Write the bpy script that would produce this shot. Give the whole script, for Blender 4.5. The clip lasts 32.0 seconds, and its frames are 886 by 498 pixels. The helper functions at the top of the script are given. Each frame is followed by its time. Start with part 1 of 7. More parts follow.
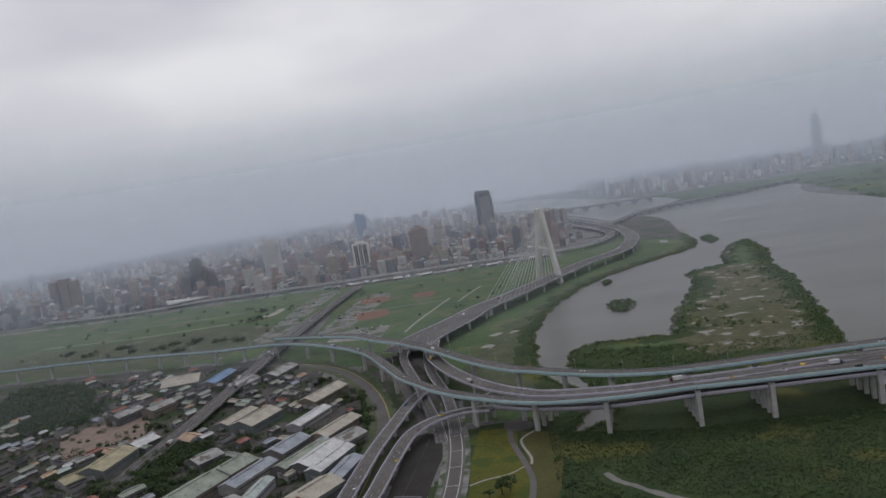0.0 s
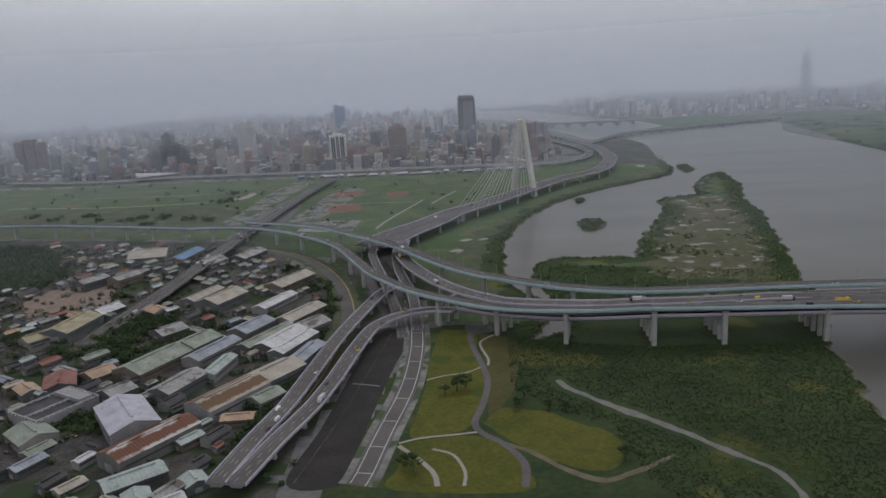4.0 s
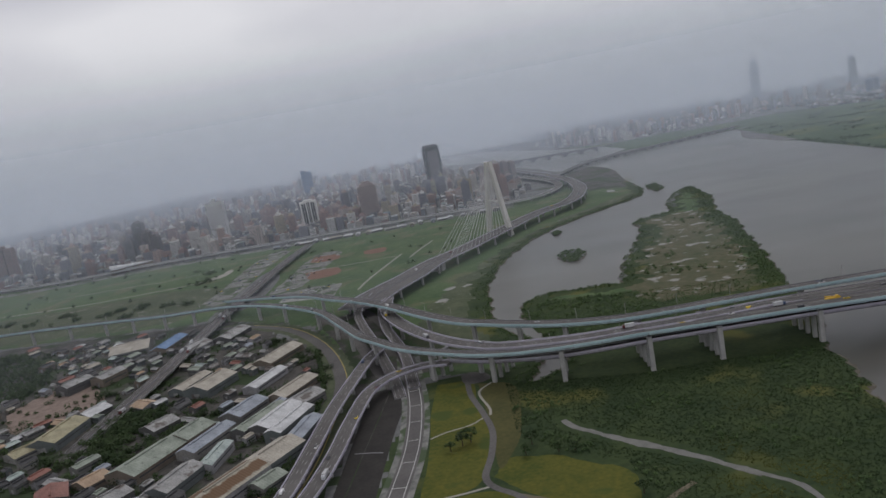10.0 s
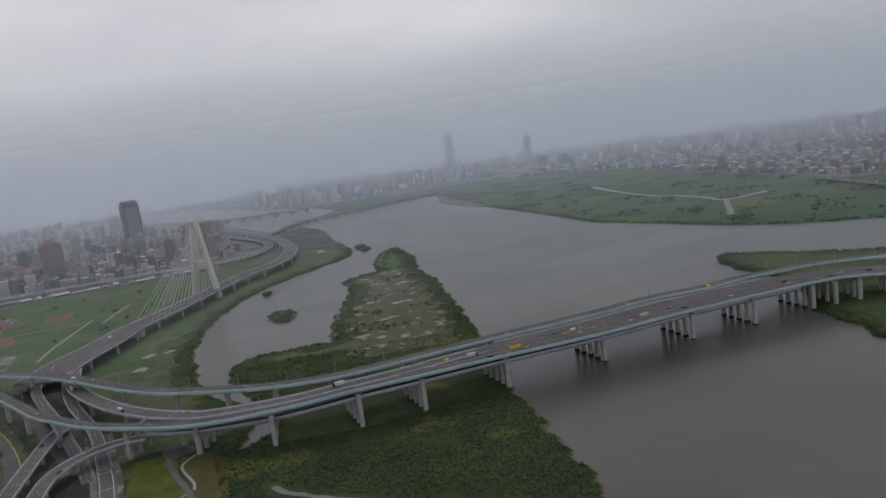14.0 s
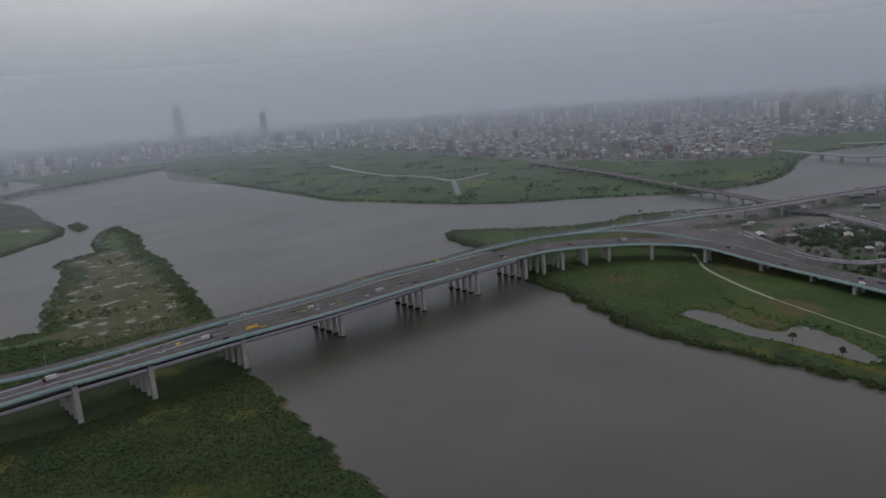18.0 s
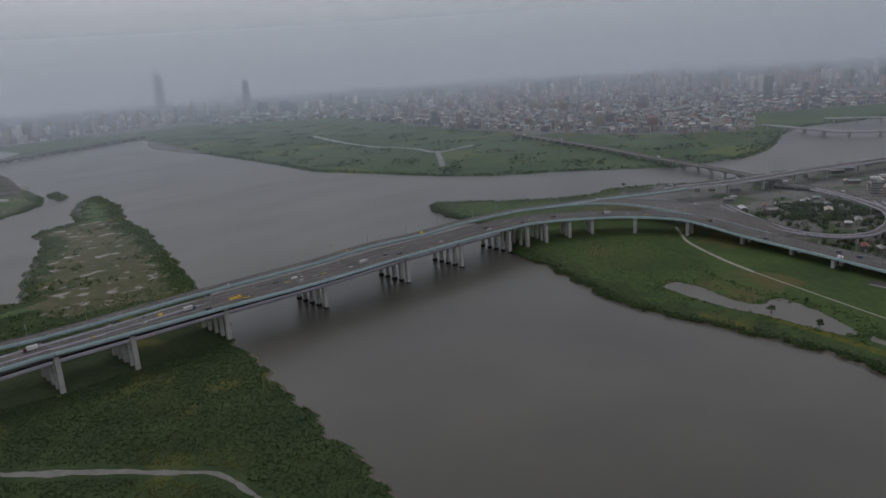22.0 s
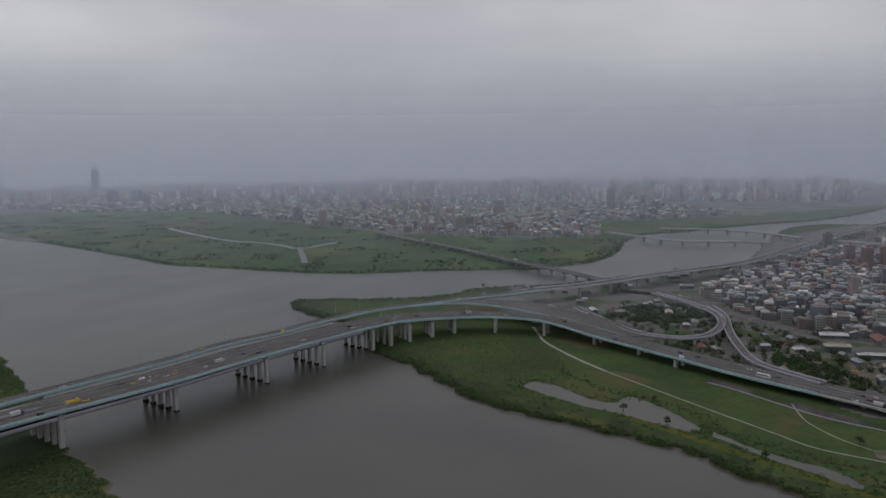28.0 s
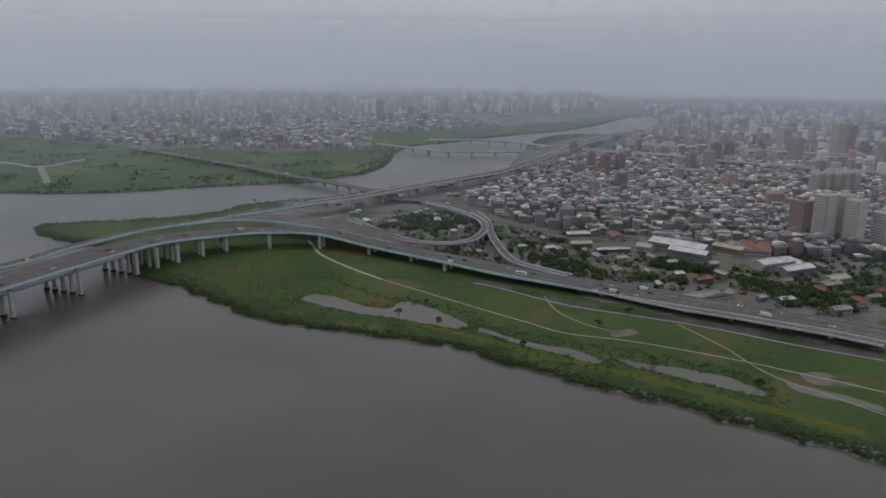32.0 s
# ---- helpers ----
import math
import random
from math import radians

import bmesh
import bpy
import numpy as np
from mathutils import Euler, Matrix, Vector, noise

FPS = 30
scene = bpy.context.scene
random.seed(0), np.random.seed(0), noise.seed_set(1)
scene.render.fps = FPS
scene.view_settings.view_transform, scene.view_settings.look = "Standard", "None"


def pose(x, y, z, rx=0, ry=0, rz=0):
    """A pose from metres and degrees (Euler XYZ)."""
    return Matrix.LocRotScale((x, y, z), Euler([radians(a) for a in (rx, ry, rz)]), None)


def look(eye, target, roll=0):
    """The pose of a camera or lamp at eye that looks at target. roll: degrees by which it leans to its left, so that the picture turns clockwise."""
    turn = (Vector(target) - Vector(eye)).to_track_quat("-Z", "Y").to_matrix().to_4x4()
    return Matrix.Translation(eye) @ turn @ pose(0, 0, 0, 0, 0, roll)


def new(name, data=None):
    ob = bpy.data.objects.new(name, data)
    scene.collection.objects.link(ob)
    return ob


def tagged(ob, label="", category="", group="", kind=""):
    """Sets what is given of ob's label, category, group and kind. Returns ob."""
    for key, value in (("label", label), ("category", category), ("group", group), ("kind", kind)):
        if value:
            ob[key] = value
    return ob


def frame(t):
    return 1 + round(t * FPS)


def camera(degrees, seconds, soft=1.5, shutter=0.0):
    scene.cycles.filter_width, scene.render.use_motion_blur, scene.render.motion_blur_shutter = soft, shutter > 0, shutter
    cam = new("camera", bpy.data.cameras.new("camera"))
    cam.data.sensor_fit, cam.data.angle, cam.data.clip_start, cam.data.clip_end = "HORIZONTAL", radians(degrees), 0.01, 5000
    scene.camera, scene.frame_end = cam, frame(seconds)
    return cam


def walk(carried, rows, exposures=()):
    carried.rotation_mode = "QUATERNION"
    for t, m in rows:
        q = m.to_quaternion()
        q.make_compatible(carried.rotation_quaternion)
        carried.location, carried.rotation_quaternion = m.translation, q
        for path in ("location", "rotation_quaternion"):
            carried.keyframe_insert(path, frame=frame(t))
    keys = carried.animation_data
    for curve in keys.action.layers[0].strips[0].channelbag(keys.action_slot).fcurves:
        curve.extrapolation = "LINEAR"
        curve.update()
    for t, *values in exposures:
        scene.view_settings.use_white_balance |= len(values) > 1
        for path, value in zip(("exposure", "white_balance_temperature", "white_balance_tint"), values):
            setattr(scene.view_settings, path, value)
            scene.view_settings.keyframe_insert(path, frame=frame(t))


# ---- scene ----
# camera and its way
cam = camera(62.45, 32.0, soft=1.6)
PATH = [
    (0, 5.11, 1.42, 210.57, 84.545, 9.411, 0.955),
    (0.5, 4.87, -0.02, 210.99, 83.501, 10.491, 0.903),
    (1, 5.33, -0.37, 211.10, 82.215, 11.061, 0.862),
    (1.5, 5.42, -1.34, 211.49, 81.135, 10.913, 0.800),
    (2, 5.25, -2.00, 210.52, 80.474, 10.627, 0.446),
    (2.5, 5.20, -1.76, 210.59, 79.910, 9.106, 0.579),
    (3, 2.56, -1.48, 209.90, 78.532, 6.352, 0.463),
    (3.5, 2.39, -2.24, 209.02, 77.505, 4.374, 0.070),
    (5.5, -0.26, 1.49, 212.37, 76.183, 2.222, -0.634),
    (6, 0.67, 1.41, 211.60, 77.200, 3.588, -0.893),
    (6.5, 0.88, 1.30, 212.29, 77.544, 4.964, -1.183),
    (7, -0.05, 2.13, 212.41, 77.931, 7.036, -1.660),
    (7.5, 0.89, 1.74, 212.88, 78.279, 8.540, -1.844),
    (8, 1.51, 1.84, 211.38, 79.288, 9.467, -2.009),
    (8.5, 0.65, 3.01, 212.52, 79.643, 10.096, -2.385),
    (9, 0.42, 4.19, 211.63, 80.578, 10.801, -2.803),
    (9.5, 1.06, 4.89, 211.68, 80.614, 10.169, -2.986),
    (10, 1.72, 5.25, 211.73, 80.247, 10.629, -3.310),
    (10.5, 0.95, 5.13, 211.92, 79.473, 9.248, -4.145),
    (11, 1.39, 3.32, 211.62, 79.948, 11.058, -7.908),
    (11.5, 2.80, 3.38, 211.56, 80.781, 10.431, -10.757),
    (12, 2.30, 3.16, 210.22, 81.726, 9.733, -13.609),
    (12.5, 3.65, 3.98, 210.69, 81.926, 9.283, -16.760),
    (13, 3.20, 3.55, 211.08, 82.326, 9.354, -19.915),
    (13.5, 2.80, 3.35, 211.31, 81.772, 7.841, -22.672),
    (14, 3.30, 1.55, 211.83, 81.386, 7.631, -25.659),
    (14.5, 2.54, 0.90, 212.19, 80.558, 7.200, -28.308),
    (16.5, 2.49, -2.45, 212.29, 79.994, 6.057, -39.752),
    (17, 3.21, -2.99, 212.14, 78.576, 4.834, -42.528),
    (17.5, 3.17, -2.42, 211.72, 78.092, 3.820, -45.230),
    (18, 2.68, -1.67, 211.81, 77.557, 4.422, -45.783),
    (18.5, 1.87, -3.40, 212.15, 77.829, 3.723, -45.350),
    (19, 2.37, -3.36, 212.18, 77.580, 3.032, -44.970),
    (19.5, 2.49, -3.44, 212.97, 77.270, 3.745, -45.241),
    (20, 1.86, -3.60, 213.11, 76.003, 4.066, -45.669),
    (20.5, 2.69, -3.32, 211.88, 75.640, 5.314, -46.346),
    (21, 2.23, -2.96, 213.02, 76.328, 5.644, -46.919),
    (21.5, 2.65, -2.38, 213.22, 75.919, 5.484, -47.213),
    (22, 2.58, -1.71, 211.50, 75.293, 3.835, -46.935),
    (22.5, 2.40, -1.50, 212.67, 75.009, 2.940, -47.097),
    (23, 1.94, -1.07, 212.33, 74.806, 2.965, -47.755),
    (23.5, 2.04, 0.28, 212.99, 74.846, 3.570, -48.414),
    (24, 3.07, -0.37, 213.25, 75.244, 3.291, -48.601),
    (24.5, 2.82, 0.56, 212.78, 77.639, 3.136, -48.466),
    (26.5, 1.02, 1.54, 213.29, 81.402, 1.316, -51.540),
    (27, 0.89, 2.13, 212.23, 82.502, 0.386, -53.350),
    (27.5, -0.22, 2.36, 211.53, 82.563, 0.169, -55.269),
    (28, 0.15, 1.93, 212.49, 82.525, 0.772, -57.459),
    (28.5, -1.05, 4.00, 213.49, 83.061, 0.601, -59.738),
    (29, -0.60, 2.02, 212.55, 82.596, -0.256, -62.365),
    (29.5, -1.26, 2.28, 212.35, 80.498, -0.129, -64.833),
    (30, -0.92, 1.61, 212.31, 77.748, -2.851, -66.932),
    (30.5, -0.92, 0.76, 211.35, 75.426, -2.430, -68.551),
    (31, -1.95, 1.37, 212.90, 74.655, -1.691, -71.060),
    (31.5, -3.00, 2.46, 212.30, 75.063, -0.779, -73.179),
    (32, -2.39, 1.74, 212.27, 75.666, -0.375, -75.171),
]

walk(cam, [(t, pose(*p)) for t, *p in PATH], exposures=[(0, 0.05), (3, 0.02), (6, 0.0), (12, 0.0), (14, -0.05), (17, -0.26), (20, -0.25), (24, -0.13), (27, -0.28), (29, -0.29), (31, -0.08), (32, 0.02)])

# overcast sky with soft cloud banks, thin haze at the horizon
SUN_EL, SUN_ROT = radians(55), radians(20)
world = bpy.data.worlds.new("overcast_sky")
scene.world = world
world.use_nodes = True
wn, wl = world.node_tree.nodes, world.node_tree.links
wn.clear()
w_out = wn.new("ShaderNodeOutputWorld")
w_bg = wn.new("ShaderNodeBackground")
w_co = wn.new("ShaderNodeTexCoord")
w_map = wn.new("ShaderNodeMapping")
w_map.inputs["Scale"].default_value = (1.0, 1.0, 3.2)
w_n1 = wn.new("ShaderNodeTexNoise")
w_n1.inputs["Scale"].default_value, w_n1.inputs["Detail"].default_value, w_n1.inputs["Roughness"].default_value = 1.9, 4, 0.5
w_r1 = wn.new("ShaderNodeValToRGB")
w_r1.color_ramp.elements[0].position, w_r1.color_ramp.elements[0].color = 0.36, (0.475, 0.465, 0.505, 1)
w_r1.color_ramp.elements[1].position, w_r1.color_ramp.elements[1].color = 0.66, (0.685, 0.672, 0.692, 1)
w_sep = wn.new("ShaderNodeSeparateXYZ")
w_mix = wn.new("ShaderNodeMix")
w_mix.data_type, w_mix.blend_type = "RGBA", "MIX"
w_fac = wn.new("ShaderNodeMapRange")
w_fac.inputs["From Min"].default_value, w_fac.inputs["From Max"].default_value = 0.0, 0.19
w_fac.interpolation_type = "SMOOTHSTEP"
w_hz = wn.new("ShaderNodeRGB")
w_hz.outputs[0].default_value = (0.40, 0.41, 0.445, 1)
w_sky = wn.new("ShaderNodeTexSky")
w_sky.sky_type, w_sky.sun_disc, w_sky.sun_elevation, w_sky.sun_rotation = "NISHITA", False, SUN_EL, SUN_ROT
w_add = wn.new("ShaderNodeMix")
w_add.data_type, w_add.blend_type = "RGBA", "ADD"
w_add.inputs[0].default_value = 0.01
wl.new(w_co.outputs["Generated"], w_map.inputs["Vector"])
wl.new(w_map.outputs[0], w_n1.inputs["Vector"])
wl.new(w_n1.outputs["Fac"], w_r1.inputs[0])
wl.new(w_co.outputs["Generated"], w_sep.inputs[0])
wl.new(w_sep.outputs["Z"], w_fac.inputs["Value"])
wl.new(w_fac.outputs[0], w_mix.inputs[0])
wl.new(w_hz.outputs[0], w_mix.inputs[6])
wl.new(w_r1.outputs[0], w_mix.inputs[7])
wl.new(w_mix.outputs[2], w_add.inputs[6])
wl.new(w_sky.outputs[0], w_add.inputs[7])
wl.new(w_add.outputs[2], w_bg.inputs[0])
w_bg.inputs[1].default_value = 1.0
wl.new(w_bg.outputs[0], w_out.inputs[0])
sun = new("sun", bpy.data.lights.new("sun", "SUN"))
sun.data.energy, sun.data.angle, sun.data.color = 0.5, radians(25), (1.0, 0.97, 0.93)
sun.matrix_world = look((300, 1500, 2000), (0, 0, 0))


# materials
def material(name, dark, light, scale=0.2, rough=0.85, metal=0.0, bump=0.0, fine=None, spots=None, vary=0.0, spec=0.3):
    """Two-scale noise between two colours; spots adds stains of a third colour; vary tints object by object."""
    m = bpy.data.materials.new(name)
    m.use_nodes = True
    n, l = m.node_tree.nodes, m.node_tree.links
    b = n["Principled BSDF"]
    b.inputs["Roughness"].default_value, b.inputs["Metallic"].default_value = rough, metal
    b.inputs["Specular IOR Level"].default_value = spec
    geo = n.new("ShaderNodeNewGeometry")
    big, small = n.new("ShaderNodeTexNoise"), n.new("ShaderNodeTexNoise")
    big.inputs["Scale"].default_value, big.inputs["Detail"].default_value = scale, 5
    small.inputs["Scale"].default_value, small.inputs["Detail"].default_value = fine or scale * 9, 3
    l.new(geo.outputs["Position"], big.inputs["Vector"])
    l.new(geo.outputs["Position"], small.inputs["Vector"])
    blend = n.new("ShaderNodeMath")
    blend.operation = "MULTIPLY_ADD"
    blend.inputs[1].default_value, blend.inputs[2].default_value = 0.45, 0.0
    both = n.new("ShaderNodeMath")
    both.operation = "MULTIPLY_ADD"
    both.inputs[1].default_value = 0.55
    l.new(small.outputs["Fac"], blend.inputs[0])
    l.new(big.outputs["Fac"], both.inputs[0])
    l.new(blend.outputs[0], both.inputs[2])
    ramp = n.new("ShaderNodeValToRGB")
    e = ramp.color_ramp.elements
    e[0].position, e[0].color = 0.36, (*dark, 1)
    e[1].position, e[1].color = 0.64, (*light, 1)
    l.new(both.outputs[0], ramp.inputs[0])
    colour = ramp.outputs[0]
    if spots:
        s_col, s_scale, s_at = spots
        sp = n.new("ShaderNodeTexNoise")
        sp.inputs["Scale"].default_value, sp.inputs["Detail"].default_value = s_scale, 6
        l.new(geo.outputs["Position"], sp.inputs["Vector"])
        sr = n.new("ShaderNodeMapRange")
        sr.inputs["From Min"].default_value, sr.inputs["From Max"].default_value = s_at, s_at + 0.07
        l.new(sp.outputs["Fac"], sr.inputs["Value"])
        mx = n.new("ShaderNodeMix")
        mx.data_type = "RGBA"
        mx.inputs[7].default_value = (*s_col, 1)
        l.new(sr.outputs[0], mx.inputs[0])
        l.new(colour, mx.inputs[6])
        colour = mx.outputs[2]
    if vary:
        info = n.new("ShaderNodeObjectInfo")
        hsv = n.new("ShaderNodeHueSaturation")
        val = n.new("ShaderNodeMapRange")
        val.inputs["To Min"].default_value, val.inputs["To Max"].default_value = 1 - vary, 1 + vary
        l.new(info.outputs["Random"], val.inputs["Value"])
        l.new(val.outputs[0], hsv.inputs["Value"])
        l.new(colour, hsv.inputs["Color"])
        colour = hsv.outputs[0]
    l.new(colour, b.inputs["Base Color"])
    if bump:
        bp = n.new("ShaderNodeBump")
        bp.inputs["Strength"].default_value, bp.inputs["Distance"].default_value = 0.6, bump
        l.new(both.outputs[0], bp.inputs["Height"])
        l.new(bp.outputs[0], b.inputs["Normal"])
    return m


M_ASPHALT = material("asphalt", (0.074, 0.07, 0.069), (0.128, 0.121, 0.118), 0.03, 0.9, fine=0.6)
M_CONCRETE = material("concrete", (0.18, 0.178, 0.172), (0.29, 0.288, 0.28), 0.06, 0.85, vary=0.06)
M_PALECON = material("pale_concrete", (0.46, 0.46, 0.46), (0.6, 0.6, 0.59), 0.04, 0.8)
M_PIER = material("pier_concrete", (0.3, 0.3, 0.29), (0.41, 0.405, 0.39), 0.12, 0.85)
M_CYAN = material("pale_cyan_paint", (0.34, 0.48, 0.51), (0.46, 0.60, 0.62), 0.05, 0.6)
M_LILAC = material("lilac_paint", (0.44, 0.42, 0.5), (0.56, 0.54, 0.62), 0.05, 0.6)
M_WHITE = material("white_paint", (0.46, 0.46, 0.46), (0.58, 0.58, 0.57), 0.2, 0.6)
M_PYLON = material("cream_pylon_paint", (0.5, 0.49, 0.45), (0.62, 0.61, 0.57), 0.1, 0.6)
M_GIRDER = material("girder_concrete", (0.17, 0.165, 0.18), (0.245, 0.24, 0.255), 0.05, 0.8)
M_LINE = material("road_marking", (0.35, 0.35, 0.35), (0.55, 0.55, 0.53), 0.3, 0.8)
M_YELLOWLINE = material("yellow_marking", (0.3, 0.24, 0.08), (0.42, 0.34, 0.12), 0.3, 0.8)
M_GRASS = material("rough_grass", (0.04, 0.078, 0.03), (0.082, 0.122, 0.05), 0.016, 0.95, fine=0.12, bump=0.4, spots=((0.098, 0.112, 0.058), 0.014, 0.55))
M_YARD = material("yard_ground", (0.085, 0.085, 0.082), (0.17, 0.165, 0.155), 0.04, 0.95, spots=((0.05, 0.075, 0.035), 0.02, 0.52))
M_ROUGH = material("rough_bank", (0.045, 0.064, 0.034), (0.092, 0.104, 0.06), 0.03, 0.95, fine=0.25, bump=0.4, spots=((0.2, 0.195, 0.17), 0.05, 0.63))
M_REED = material("reed_bed", (0.016, 0.034, 0.011), (0.04, 0.06, 0.018), 0.03, 0.95, bump=0.5, spots=((0.085, 0.09, 0.022), 0.011, 0.57))
M_SILT = material("pale_silt", (0.09, 0.09, 0.082), (0.165, 0.163, 0.152), 0.15, 0.5)
M_TRACK = material("dirt_track", (0.1, 0.085, 0.055), (0.16, 0.14, 0.1), 0.1, 0.95)
M_LOT = material("gravel_lot", (0.1, 0.102, 0.098), (0.24, 0.24, 0.225), 0.06, 0.95, fine=0.25, spots=((0.06, 0.085, 0.045), 0.04, 0.5))
M_EARTH = material("bare_earth", (0.1, 0.085, 0.068), (0.19, 0.165, 0.135), 0.06, 0.95, bump=0.2, spots=((0.05, 0.07, 0.03), 0.03, 0.55))
M_PALEEARTH = material("pale_earth", (0.2, 0.2, 0.185), (0.32, 0.315, 0.3), 0.12, 0.95)
M_LAWN = material("lawn", (0.045, 0.062, 0.008), (0.108, 0.102, 0.014), 0.03, 0.95, fine=0.4, spots=((0.05, 0.07, 0.012), 0.03, 0.58))
M_PARK = material("park_grass", (0.026, 0.052, 0.014), (0.056, 0.088, 0.022), 0.014, 0.95, fine=0.16, spots=((0.078, 0.076, 0.028), 0.011, 0.56))
M_FARGREEN = material("far_marsh", (0.03, 0.062, 0.03), (0.066, 0.105, 0.046), 0.008, 0.95, fine=0.05, spots=((0.085, 0.11, 0.04), 0.006, 0.56))
M_MUD = material("bank_mud", (0.07, 0.062, 0.05), (0.12, 0.105, 0.085), 0.08, 0.8)
M_FLATS = material("marsh_flats", (0.048, 0.064, 0.028), (0.104, 0.093, 0.054), 0.02, 0.9, fine=0.12, spots=((0.26, 0.255, 0.24), 0.055, 0.58))
M_CITY = material("city_ground", (0.09, 0.092, 0.094), (0.17, 0.172, 0.172), 0.02, 0.9, spots=((0.035, 0.05, 0.025), 0.012, 0.56))
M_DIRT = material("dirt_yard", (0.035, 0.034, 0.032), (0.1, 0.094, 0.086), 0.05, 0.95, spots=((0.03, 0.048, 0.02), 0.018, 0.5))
M_RUBBLE = material("pale_rubble", (0.16, 0.125, 0.105), (0.26, 0.2, 0.17), 0.15, 0.95, bump=0.2)
M_DRYLAWN = material("dry_lawn", (0.05, 0.052, 0.016), (0.085, 0.08, 0.026), 0.04, 0.95)
M_SOIL = material("dark_soil", (0.022, 0.021, 0.02), (0.04, 0.037, 0.034), 0.06, 0.95)
M_CLAY = material("red_clay", (0.15, 0.08, 0.055), (0.2, 0.11, 0.08), 0.05, 0.95)
M_PATH = material("pale_path", (0.24, 0.23, 0.2), (0.34, 0.325, 0.29), 0.1, 0.9)
M_LEAF = material("foliage", (0.016, 0.034, 0.012), (0.046, 0.072, 0.024), 0.1, 0.9, vary=0.25)
M_TRUNK = material("bark", (0.06, 0.045, 0.03), (0.1, 0.08, 0.06), 0.5, 0.9)


def water_material():
    m = bpy.data.materials.new("river_water")
    m.use_nodes = True
    n, l = m.node_tree.nodes, m.node_tree.links
    b = n["Principled BSDF"]
    b.inputs["IOR"].default_value = 1.5
    geo = n.new("ShaderNodeNewGeometry")
    big, wind = n.new("ShaderNodeTexNoise"), n.new("ShaderNodeTexNoise")
    big.inputs["Scale"].default_value, big.inputs["Detail"].default_value = 0.006, 6
    stretch = n.new("ShaderNodeMapping")
    stretch.inputs["Rotation"].default_value, stretch.inputs["Scale"].default_value = (0, 0, 0.5), (0.004, 0.016, 1)
    wind.inputs["Scale"].default_value, wind.inputs["Detail"].default_value = 1.0, 2
    ramp, gloss = n.new("ShaderNodeValToRGB"), n.new("ShaderNodeMapRange")
    e = ramp.color_ramp.elements
    e[0].position, e[0].color = 0.35, (0.042, 0.041, 0.033, 1)
    e[1].position, e[1].color = 0.65, (0.067, 0.065, 0.052, 1)
    gloss.inputs["From Min"].default_value, gloss.inputs["From Max"].default_value = 0.35, 0.65
    gloss.inputs["To Min"].default_value, gloss.inputs["To Max"].default_value = 0.28, 0.31
    l.new(geo.outputs["Position"], big.inputs["Vector"])
    l.new(geo.outputs["Position"], stretch.inputs["Vector"])
    l.new(stretch.outputs[0], wind.inputs["Vector"])
    l.new(wind.outputs["Fac"], gloss.inputs["Value"])
    l.new(gloss.outputs[0], b.inputs["Roughness"])
    l.new(big.outputs["Fac"], ramp.inputs[0])
    l.new(ramp.outputs[0], b.inputs["Base Color"])
    return m


M_WATER = water_material()


def haze_sheet_material(cover, low, high):
    """Imitated haze: scatters light back and through; thin at the ground, gone at top."""
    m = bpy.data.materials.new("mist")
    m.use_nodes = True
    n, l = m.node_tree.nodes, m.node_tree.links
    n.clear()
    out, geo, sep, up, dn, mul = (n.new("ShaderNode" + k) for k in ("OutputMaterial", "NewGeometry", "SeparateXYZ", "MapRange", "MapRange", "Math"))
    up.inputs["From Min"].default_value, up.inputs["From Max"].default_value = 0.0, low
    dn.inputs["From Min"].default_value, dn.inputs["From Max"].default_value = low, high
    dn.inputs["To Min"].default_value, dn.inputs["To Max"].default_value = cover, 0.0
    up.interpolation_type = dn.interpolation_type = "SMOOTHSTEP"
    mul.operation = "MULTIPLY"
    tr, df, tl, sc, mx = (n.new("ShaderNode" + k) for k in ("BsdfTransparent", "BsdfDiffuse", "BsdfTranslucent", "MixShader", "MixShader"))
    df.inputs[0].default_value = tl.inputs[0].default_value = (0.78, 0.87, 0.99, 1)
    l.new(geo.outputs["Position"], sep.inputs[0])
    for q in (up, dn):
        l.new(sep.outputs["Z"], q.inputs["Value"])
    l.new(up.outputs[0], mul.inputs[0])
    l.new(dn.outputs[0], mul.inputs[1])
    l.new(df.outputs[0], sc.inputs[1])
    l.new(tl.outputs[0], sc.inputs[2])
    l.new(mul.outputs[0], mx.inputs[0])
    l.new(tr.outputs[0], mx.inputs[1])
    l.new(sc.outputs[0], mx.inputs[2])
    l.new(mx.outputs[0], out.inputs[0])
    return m


